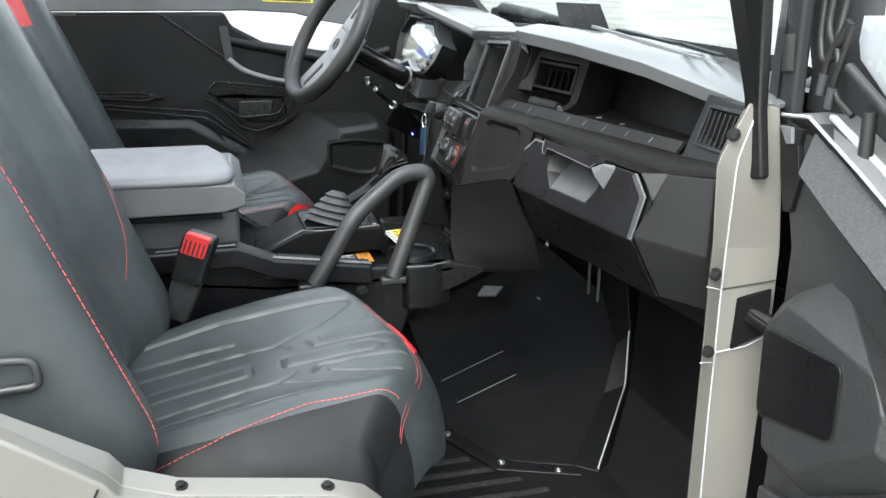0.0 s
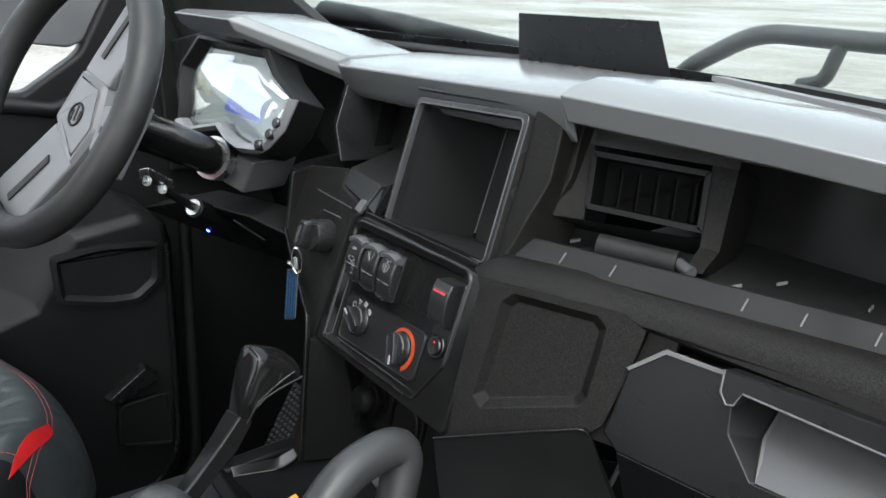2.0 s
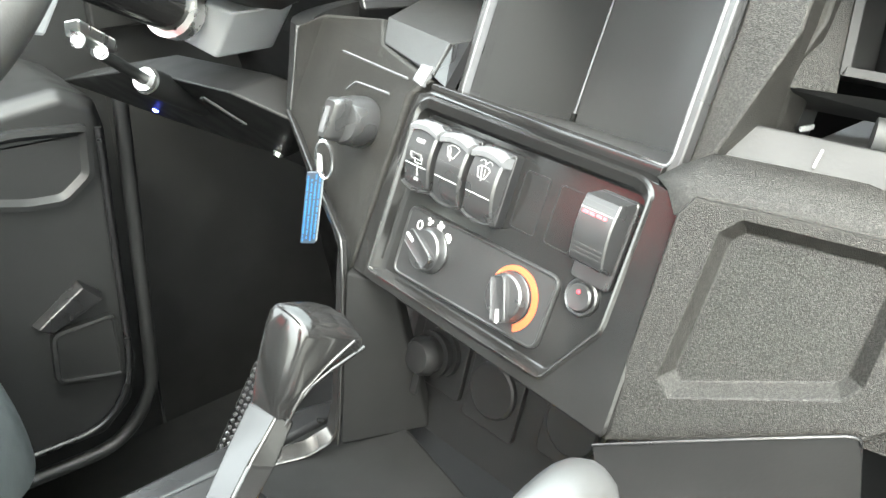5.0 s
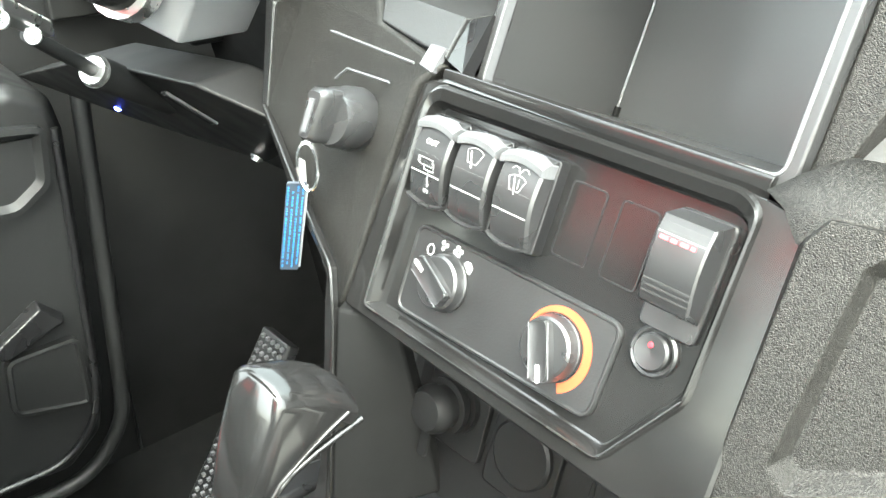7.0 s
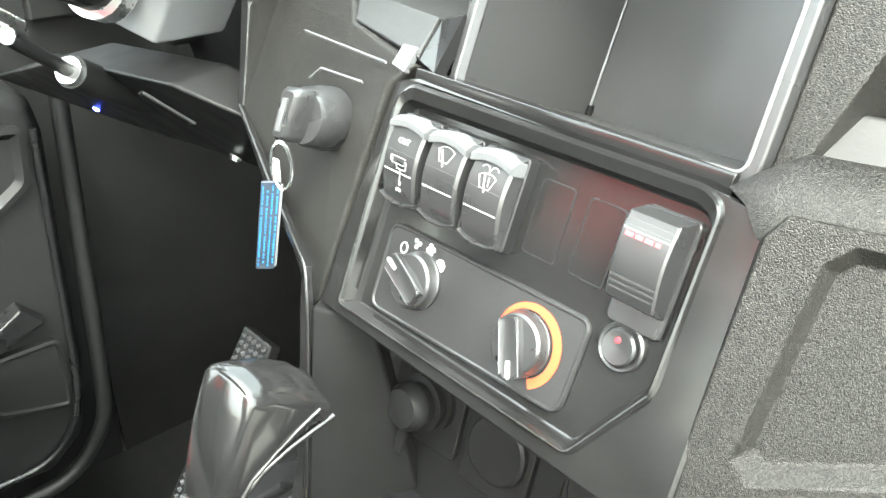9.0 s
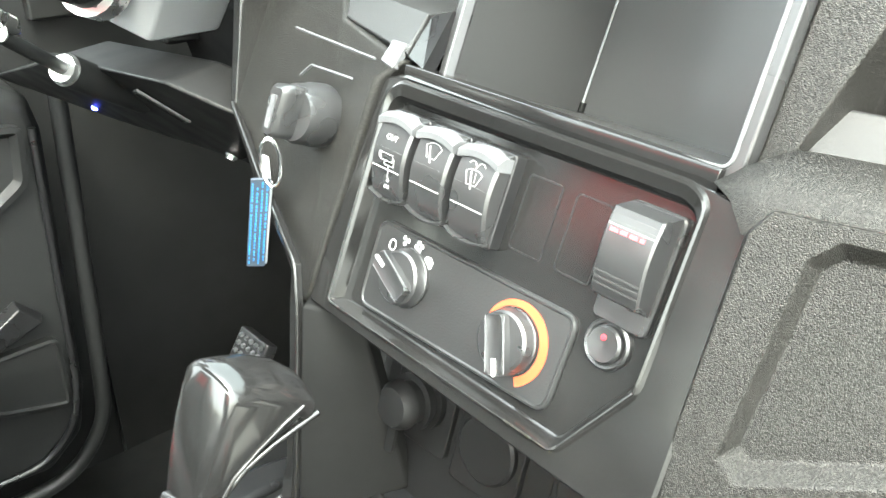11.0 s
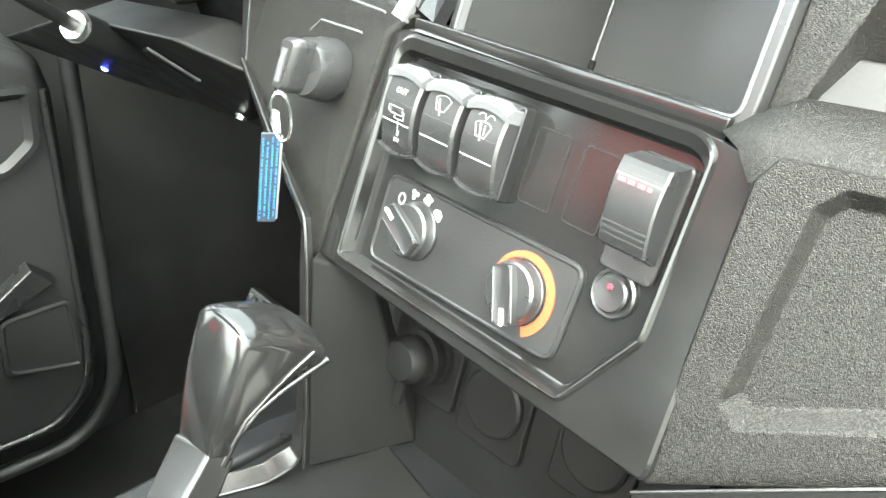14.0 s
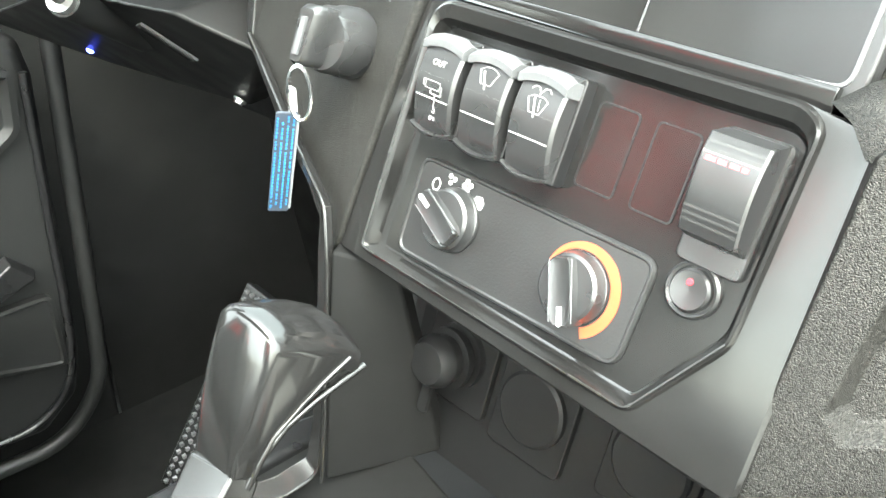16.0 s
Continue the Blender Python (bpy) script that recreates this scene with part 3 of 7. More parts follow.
    part("stack_pillar", slab([[(-1.2335, 0.4480, 1.3240), (-1.2080, 0.4530, 1.3240), (-1.2180, 0.490, 1.32)], [(-1.2335, 0.4345, 1.2795), (-1.2080, 0.4400, 1.2795), (-1.2150, 0.476, 1.275)],
                               [(-1.2340, 0.4150, 1.2260), (-1.2230, 0.4130, 1.2260), (-1.2160, 0.450, 1.228)], [(-1.2345, 0.4085, 1.2120), (-1.2230, 0.4070, 1.2120), (-1.2160, 0.440, 1.214)]], (0.0, 0.02, 0)), GRAIN, dash, "grained plastic upright", bevel=0.003)
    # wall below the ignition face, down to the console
    # near-black colour carries the shade on this wall
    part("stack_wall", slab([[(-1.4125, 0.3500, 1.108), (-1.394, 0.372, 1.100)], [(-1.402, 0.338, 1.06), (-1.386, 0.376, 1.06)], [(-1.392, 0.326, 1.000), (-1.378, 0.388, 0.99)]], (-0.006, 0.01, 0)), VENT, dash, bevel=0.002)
    part("pad_shoulder", slab([[(-1.2318, 0.4045, 1.2228), (-1.2225, 0.4140, 1.2285), (-1.175, 0.4365, 1.2265), (-1.1300, 0.4545, 1.2246)], [(-1.2395, 0.3998, 1.2160), (-1.2235, 0.4005, 1.2205), (-1.175, 0.4255, 1.2205), (-1.1250, 0.4470, 1.2195)],
                              [(-1.2318, 0.3975, 1.2130), (-1.2170, 0.3942, 1.2168), (-1.175, 0.4155, 1.2140), (-1.1180, 0.4425, 1.2110)], [(-1.2235, 0.3920, 1.2060), (-1.2190, 0.3905, 1.2070), (-1.175, 0.4160, 1.2070), (-1.1120, 0.4450, 1.2060)]], (0, 0.010, -0.003)), GRAIN, dash, smooth=70)
    # dull cheek between the cubby's lip and the screen bay
    part("bay_cheek", slab([[(-1.4085, 0.4295, 1.2335), (-1.3890, 0.4250, 1.2400)], [(-1.3985, 0.4070, 1.2210), (-1.3890, 0.4070, 1.2175)]], (0, 0.006, -0.004)), SATIN, dash)
    # filler behind the switch panel
    part("stack_body", prism([(-1.408, 0.380, 1.105), (-1.226, 0.380, 1.085), (-1.226, 0.425, 1.205), (-1.40, 0.425, 1.205)], (0, 0.06, -0.02)), DARK, dash)


dash_core()


def screen_bay():
    bay = thing("screen_bay", "empty black screen bay with silver-edged frame", "screen bay", (-1.31, 0.43, 1.22))
    pl = Plane((-1.3118, 0.4129, 1.2142), (0.1467, -0.0090, 0.0078), (0.001, 0.0360, 0.0984))
    opening = [(-0.0735, 0.0), (0.0735, 0.0), (0.0718, 0.1050), (-0.0712, 0.1040)]
    inner = round2(opening, 0.005)
    outer = round2(inset(opening, -0.0052), 0.008)
    part("bezel", hoop(pl, outer, inner, -0.012, 0.002), BEZEL, bay, "glossy dark grey bezel", bevel=0.0014)
    part("inner_edge", hoop(pl, inset(inner, -0.0012), inset(inner, 0.0003), -0.003, 0.0026), ARMSIDE, bay, "pale inner edge", bevel=0.0005)
    deep = -0.094
    q = opening
    walls = bmesh.new()
    loft([pl.ring(q, -0.004), pl.ring(q, deep), pl.ring(inset(q, -0.004), deep), pl.ring(inset(q, -0.004), -0.004), pl.ring(q, -0.004)], walls, caps=False)
    part("bay_lining", walls, SCREEN, bay)
    part("bay_back", prism(pl.ring(inset(q, -0.004), deep), pl.n * -0.004), SCREEN, bay)
    part("corner_strip", tube([pl.at(q[0][0] + 0.0008, q[0][1] + 0.004, deep + 0.0008), pl.at(q[3][0] + 0.0008, q[3][1], deep + 0.0008)], 0.0006, 6), GREY, bay)
    part("corner_clip", lathe([(0.0018, 0.0), (0.0018, 0.005)], pl.at(q[0][0] + 0.0015, q[0][1] + 0.0005, deep + 0.001), pl.v, 8), VENT, bay)


screen_bay()

PANEL = Plane((0, 0.397, 1.209), (1, 0, 0), (0, 0.4, 1))


def control_panel():
    cp = thing("control_panel", "gloss black centre control panel with switches and heater dials", "control panel", (-1.32, 0.38, 1.11))
    low = -0.0050
    crest = [(-1.3990, -0.1032), (-1.2612, -0.1026), (-1.2388, -0.0675), (-1.2385, -0.0045), (-1.2450, 0.0006), (-1.3925, -0.0010), (-1.3972, -0.0060)]
    outer = [(-1.4155, -0.1095), (-1.2205, -0.1118), (-1.2190, -0.1085), (-1.2224, -0.0018), (-1.2300, 0.0046), (-1.3930, 0.0072), (-1.4052, 0.0030)]
    # dished frame: flange, rounded crest, inner slope and sunk field, built as rings of one count
    c0 = round2(crest, 0.004, 3)
    high = round2([(-1.4000, -0.1032), (-1.2612, -0.1026), (-1.2388, -0.0675), (-1.2385, 0.0), (-1.2450, 0.0042), (-1.3925, 0.0034), (-1.3985, -0.0030)], 0.004, 3)
    c1 = round2(outer, 0.003, 3)
    rings = [PANEL.ring(c1, -0.012), PANEL.ring(c1, -0.0010), PANEL.ring(inset(c1, 0.0012), 0.0002), PANEL.ring(inset(high, -0.0018), 0.0003), PANEL.ring(inset(high, -0.0008), 0.0017), PANEL.ring(inset(high, 0.0002), 0.0020),
             PANEL.ring(inset(c0, 0.0010), 0.0006), PANEL.ring(inset(c0, 0.0030), low + 0.0006), PANEL.ring(inset(c0, 0.0038), low)]
    part("frame", loft(rings), GLOSS, cp, "gloss black dished frame with polished raised rim", smooth=19)

    # thin greyer bead draws the highlight along the rim
    rim = fillet([PANEL.at(u, v, 0.0021) for u, v in ((-1.3985, -0.0080), (-1.3994, -0.1030), (-1.2612, -0.1024), (-1.2392, -0.0675))], 0.003, 3)
    part("rim_highlight", tube(rim, 0.0004, 6), BEZEL, cp, "bead drawing the rim's highlight", smooth=60)
    ledge = [Vector((-1.396, 0.4020, 1.2165)), Vector((-1.2395, 0.4025, 1.2170))]
    part("step_strip", loft([[p + Vector((0, y, z)) for y, z in ((0, 0), (0.0012, 0.0024), (0.006, 0.0010), (0.011, -0.0006), (0.012, -0.012), (0, -0.010))] for p in ledge]), GLOSS, cp, "gloss black stepped joint", bevel=0.0006)

    # rockers
    def hgt(v):
        t = (v + 0.0455) / 0.0375
        return low + 0.0085 + 0.0042 * math.sin(math.pi * max(0.0, min(1.0, t))) + 0.0032 * t

    def rocker(u, icon):
        sw = part("rocker_switch", loft([PANEL.ring(rect(u - 0.0118, u + 0.0118, -0.0465, -0.0075, 0.002), h) for h in (low - 0.001, low + 0.0062)]), SATIN, cp, bevel=0.0008)
        secs = []
        for i in range(15):
            t = i / 14
            v = -0.0455 + 0.0375 * t
            bow = hgt(v)
            if i in (0, 14):
                bow = low + 0.0075
            secs.append([PANEL.at(u - 0.0104, v, low + 0.004), PANEL.at(u - 0.0104, v, bow - 0.0013), PANEL.at(u - 0.0093, v, bow), PANEL.at(u + 0.0093, v, bow), PANEL.at(u + 0.0104, v, bow - 0.0013), PANEL.at(u + 0.0104, v, low + 0.004)])
        part("rocker", loft(secs), SMOOTH, sw, smooth=35)
        # top grip is paler: its sky reflection is put into the colour
        for v0, v1, nm, mt, lift, way in ((-0.0142, -0.0088, "top_grip", ARMSIDE, 0.0020, 1), (-0.0460, -0.0443, "bottom_grip", BEZEL, 0.0018, -1)):
            arc = []
            for i in range(11):
                a = -1 + i / 5
                dv = 0.0022 * (1 - a * a) * way - (0.0010 if way > 0 else -0.0008)
                arc.append([PANEL.at(u + a * 0.0110, v0 + dv, low + 0.004), PANEL.at(u + a * 0.0110, v0 + dv, hgt(v0) + lift - 0.0006), PANEL.at(u + a * 0.0110, (v0 + v1) / 2 + dv, hgt(v0) + lift), PANEL.at(u + a * 0.0110, v1 + dv, hgt(v1) + lift - 0.0022), PANEL.at(u + a * 0.0110, v1 + dv, low + 0.003)])
            part(nm, loft(arc), mt, sw, smooth=40)
        for v, mt, nm in ((-0.0246, INK, "groove"), (-0.0330, WHITE, "white_bar")):
            w = 0.0088
            part(nm, prism([PANEL.at(u - w, v, hgt(v) - 0.0003), PANEL.at(u + w, v, hgt(v) - 0.0003), PANEL.at(u + w, v + 0.0005, hgt(v + 0.0005) - 0.0003), PANEL.at(u - w, v + 0.0005, hgt(v + 0.0005) - 0.0003)], PANEL.n * 0.0005), mt, sw)

        def stroke(pts, w=0.00024, mt=WHITE, closed=False):
            path = [PANEL.at(u + 0.92 * a, b, hgt(b) + 0.0001) for a, b in pts]
            part("icon_stroke", tube(path, w * 0.72, 6, closed), mt, sw)
        icon(stroke)

        def lp(v):
            return Plane(PANEL.at(u, v, hgt(v)), PANEL.u, PANEL.v)
        return sw, lp

    def winch(s):
        s([(-0.0045, -0.0262), (0.0040, -0.0262), (0.0040, -0.0292), (-0.0045, -0.0292)], 0.0002, closed=True)
        s([(-0.0045, -0.0262), (-0.0058, -0.0262), (-0.0058, -0.0286), (-0.0045, -0.0286)], 0.00022)
        s([(-0.0010, -0.0292), (-0.0010, -0.0310), (0.0052, -0.0310), (0.0052, -0.0276), (0.0040, -0.0276)], 0.00022)
        s([(0.0018, -0.0310), (0.0018, -0.0362)], 0.00022)
        s([(0.0018, -0.0362), (0.0028, -0.0370), (0.0022, -0.0380), (0.0010, -0.0374)], 0.0002)

    def fan_wiper(s):
        s([(-0.0050, -0.0158), (-0.0026, -0.0146), (0.0, -0.0142), (0.0026, -0.0146), (0.0050, -0.0158), (0.0026, -0.0206), (-0.0026, -0.0206)], 0.00024, closed=True)
        s([(-0.0026, -0.0160), (0.0004, -0.0224)], 0.00042)

    def wash(s):
        s([(-0.0048, -0.0190), (-0.0024, -0.0178), (0.0024, -0.0178), (0.0048, -0.0190), (0.0026, -0.0238), (-0.0026, -0.0238)], 0.00024, closed=True)
        s([(-0.0018, -0.0185), (0.0003, -0.0252)], 0.00038)
        s([(0.0, -0.0176), (0.0, -0.0160)], 0.00026)
        s([(-0.0003, -0.0164), (-0.0014, -0.0148), (-0.0034, -0.0146), (-0.0048, -0.0158)], 0.00026)
        s([(0.0003, -0.0164), (0.0014, -0.0148), (0.0034, -0.0146), (0.0048, -0.0158)], 0.00026)
        s([(0.0010, -0.0190), (0.0016, -0.0226)], 0.0002)

    sw, lp = rocker(-1.3790, winch)
    letters("OUT", lp(-0.0192), 0, 0, 0.0034, WHITE, sw, h=0.0001)
    letters("IN", lp(-0.0400), 0.001, 0, 0.0032, WHITE, sw, h=0.0001)
    rocker(-1.3540, fan_wiper)
    rocker(-1.3290, wash)

    # blanked switch openings
    for u in (-1.3051, -1.2816):
        o = rect(u - 0.0083, u + 0.0083, -0.0428, -0.0126, 0.0022)
        bl = part("switch_blank", prism(PANEL.ring(inset(o, 0.0004), low - 0.001), PANEL.n * 0.0012), GLOSS, cp, "gloss black blanking plate")
        part("raised_edge", hoop(PANEL, inset(o, -0.0002), inset(o, 0.0005), low - 0.0002, low + 0.0004), SATIN, bl)

    # humped dimmer block on a flat foot
    foot = rect(-1.2672, -1.2440, -0.0505, -0.0068, 0.003)
    part("cover_foot", loft([PANEL.ring(foot, low - 0.001), PANEL.ring(foot, low + 0.0020), PANEL.ring(inset(foot, 0.0006), low + 0.0026)]), SMOOTH, cp, smooth=30)

    def hz(v):
        t = (v + 0.0425) / 0.0350
        return low + 0.0075 + 0.0080 * math.sin(math.pi * min(1, max(0, 0.12 + 0.62 * t)))
    secs = []
    for i in range(17):
        t = i / 16
        v = -0.0425 + 0.0350 * t
        h = low + 0.0045 if i in (0, 16) else hz(v)
        secs.append([PANEL.at(-1.2655, v, low + 0.001), PANEL.at(-1.2655, v, h - 0.0008), PANEL.at(-1.2647, v, h), PANEL.at(-1.2463, v, h), PANEL.at(-1.2455, v, h - 0.0008), PANEL.at(-1.2455, v, low + 0.001)])
    hump = part("humped_cover", loft(secs), SMOOTH, cp, "curved black cover", smooth=35)
    for v in (-0.0128, -0.0150, -0.0328, -0.0350, -0.0372):
        part("slot_line", prism([PANEL.at(-1.2649, v, hz(v) - 0.0001), PANEL.at(-1.2461, v, hz(v) - 0.0001), PANEL.at(-1.2461, v + 0.0008, hz(v + 0.0008) - 0.0001), PANEL.at(-1.2649, v + 0.0008, hz(v + 0.0008) - 0.0001)], PANEL.n * 0.0003), INK, hump)
    v = -0.0180
    part("pale_line", prism([PANEL.at(-1.2649, v + 0.0022, hz(v + 0.0022)), PANEL.at(-1.2461, v + 0.0022, hz(v + 0.0022)), PANEL.at(-1.2461, v + 0.0026, hz(v + 0.0026)), PANEL.at(-1.2649, v + 0.0026, hz(v + 0.0026))], PANEL.n * 0.0002), GREY, hump)
    for a, e in ((-1.2632, -1.2598), (-1.2592, -1.2562), (-1.2552, -1.2520), (-1.2512, -1.2494)):
        part("red_mark", prism([PANEL.at(a, v, hz(v)), PANEL.at(e, v, hz(v)), PANEL.at(e, v + 0.0014, hz(v + 0.0014)), PANEL.at(a, v + 0.0014, hz(v + 0.0014))], PANEL.n * 0.0003), REDPRINT, hump)

    # heater plate with two dials
    o = round2([(-1.3850, -0.0980), (-1.2718, -0.0946), (-1.2708, -0.0543), (-1.3850, -0.0557)], 0.007, 6)
    part("heater_plate", loft([PANEL.ring(o, low - 0.001), PANEL.ring(o, low + 0.0010), PANEL.ring(inset(o, 0.0007), low + 0.0022), PANEL.ring(inset(o, 0.0014), low + 0.0022), PANEL.ring(inset(o, 0.0020), low + 0.0016)]), PLATE, cp, smooth=30)
    face = low + 0.0016

    def dial(u, v, r, turn):
        c = PANEL.at(u, v)
        kn = part("dial", lathe([(r * 1.02, face - 0.0004), (r * 1.02, face + 0.0016), (r * 0.98, face + 0.0022), (r * 0.94, face + 0.0062), (r * 0.86, face + 0.0072), (0, face + 0.0072)], c, PANEL.n, 40), SMOOTH, cp, smooth=35)
        a = Vector((math.cos(turn), math.sin(turn)))
        b = Vector((-a.y, a.x))

        def outline(k, w):
            return [(u + (a * (r * s) + b * (w * r * q)).x, v + (a * (r * s) + b * (w * r * q)).y) for s, q in ((-0.82 * k, -0.28), (-0.70 * k, -0.37), (0.0, -0.42), (0.86 * k, -0.38), (1.02 * k, -0.24), (1.02 * k, 0.24), (0.86 * k, 0.38), (0.0, 0.42), (-0.70 * k, 0.37), (-0.82 * k, 0.28))]
        grip = part("grip", loft([PANEL.ring(outline(1.0, 1.0), face + 0.002), PANEL.ring(outline(1.0, 0.94), face + 0.0095), PANEL.ring(outline(0.97, 0.80), face + 0.0108), PANEL.ring(outline(0.90, 0.52), face + 0.0104)]), SMOOTH, kn, smooth=40)
        # thin grey lines draw the highlights along the grip
        for q in (-0.36, 0.36):
            part("grip_glint", tube([PANEL.at(u + (a * (r * k) + b * (q * r)).x, v + (a * (r * k) + b * (q * r)).y, face + 0.0104) for k in (-0.76, 0.0, 0.92)], 0.00022, 6), ARMSIDE, grip)
        m0 = [a * (r * k) + b * w for k, w in ((0.50, -0.0008), (0.98, -0.0010), (1.05, 0.0), (0.98, 0.0010), (0.50, 0.0008))]
        part("white_pointer", prism(PANEL.ring([(u + p.x, v + p.y) for p in m0], face + 0.0102), PANEL.n * 0.0008), WHITE, kn)

    dial(-1.3590, -0.0750, 0.0128, radians(153.5))
    dial(-1.2965, -0.0752, 0.0128, radians(292))
    # orange arc round the second dial
    arc = bmesh.new()
    rows = []
    for i in range(41):
        a = radians(188 - 250 * i / 40)
        w = 0.0006 + 0.0030 * min(1.0, i / 22)
        rows.append([PANEL.at(-1.2965 + math.cos(a) * rr, -0.0755 + math.sin(a) * rr, face) for rr in (0.0138, 0.0140 + w)])
    part("orange_arc", slab(rows, PANEL.n * 0.0003, arc), ORANGE, cp, "orange temperature arc")
    # fan speed marks
    part("off_mark", tube([PANEL.at(-1.3735 + 0.0020 * math.cos(a / 3), -0.0651 + 0.0024 * math.sin(a / 3), face) for a in range(19)], 0.00038, 6, True), WHITE, cp)
    for u, v, n, s in ((-1.3661, -0.0605, 3, 0.0026), (-1.3575, -0.0601, 4, 0.0029), (-1.3499, -0.0645, 7, 0.0030)):
        fan = bmesh.new()
        for k in range(n):
            a = 6.28318 * k / n + 0.3
            prism(PANEL.ring(circle(u + math.cos(a) * s * 0.58, v + math.sin(a) * s * 0.58, s * 0.40, 8), face - 0.0002), PANEL.n * 0.0005, fan)
        part("fan_mark", fan, WHITE, cp)
    # round push button
    c = PANEL.at(-1.2575, -0.0582, low)
    btn = part("push_button", lathe([(0.0094, -0.001), (0.0094, 0.0016), (0.0086, 0.0024), (0.0076, 0.0020), (0.0074, 0.0010), (0.0070, 0.0010), (0.0070, 0.0032), (0.0062, 0.0042), (0, 0.0036)], c, PANEL.n, 36), SMOOTH, cp, smooth=35)
    part("red_dot", lathe([(0.0011, 0.0036), (0.0011, 0.0042), (0.0008, 0.0043)], PANEL.at(-1.2580, -0.0556, low), PANEL.n, 12), REDLAMP, btn, "red indicator dot")


control_panel()


def outlets():
    """Power sockets and blanks below the panel."""
    pl = Plane((-1.3300, 0.3990, 1.0442), (1, 0.02, 0.03), (0, 0.28, 1))
    plate = part("socket_plate", prism(pl.ring([(-0.080, -0.055), (0.110, -0.055), (0.110, 0.075), (-0.080, 0.075)], -0.008), pl.n * 0.005), FOOT, dash, "dull black socket plate")
    spots = ((-0.0480, 0.0040), (0.0, 0.0), (0.0600, 0.0080))
    for u, v in spots:
        part("socket_frame", loft([pl.ring(rect(u - 0.0215, u + 0.0215, v - 0.027, v + 0.032, 0.004), h) for h in (-0.004, 0.0005)]), FOOT, plate, bevel=0.001)
    for u, v in spots[1:]:
        part("socket_blank", lathe([(0.0180, 0.0), (0.0180, 0.0030), (0.0165, 0.0042), (0, 0.0042)], pl.at(u, v), pl.n, 32), FOOT, plate, smooth=35)
    c = pl.at(spots[0][0], spots[0][1])
    part("socket_cap", lathe([(0.0160, 0.0), (0.0160, 0.004), (0.0125, 0.004), (0.0125, 0.008), (0.0150, 0.008), (0.0150, 0.011), (0.0115, 0.011), (0.0115, 0.016), (0.0130, 0.017), (0.0124, 0.021), (0.0100, 0.0245), (0, 0.0255)], c, pl.n, 32), FOOT, plate, "rubber socket cap", smooth=35)
    part("pull_tab", prism(pl.ring(rect(spots[0][0] - 0.0028, spots[0][0] + 0.0028, spots[0][1] - 0.027, spots[0][1] - 0.008, 0.002), 0.018), pl.n * 0.002), FOOT, plate)


outlets()


def knee_pad():
    """Grained pad right of the panel, with its pressed rectangle."""
    pl = Plane((-1.17234, 0.40355, 1.17297), (0.885, 0.4655, 0.0), (-0.1074, 0.2042, 0.973))
    outer = [(-0.0650, -0.0690), (-0.0635, -0.0735), (0.0400, -0.0440), (0.0480, -0.0370), (0.0620, 0.0060), (0.0700, 0.0380), (-0.0430, 0.0450), (-0.0490, 0.0370)]
    field = [(-0.0455, -0.0370), (-0.0385, -0.0450), (0.0285, -0.0285), (0.0350, -0.0215), (0.0425, 0.0270), (0.0350, 0.0345), (-0.0230, 0.0390), (-0.0315, 0.0320)]
    floor_of = [(-0.0385, -0.0340), (-0.0345, -0.0385), (0.0255, -0.0235), (0.0295, -0.0190), (0.0368, 0.0235), (0.0320, 0.0285), (-0.0205, 0.0328), (-0.0258, 0.0285)]
    part("knee_pad", loft([pl.ring(outer, -0.02), pl.ring(outer, 0.0), pl.ring(field, 0.0), pl.ring(floor_of, -0.0065)]), GRAIN, dash, "pebble-grained knee pad", bevel=0.0018, limit=15)


knee_pad()


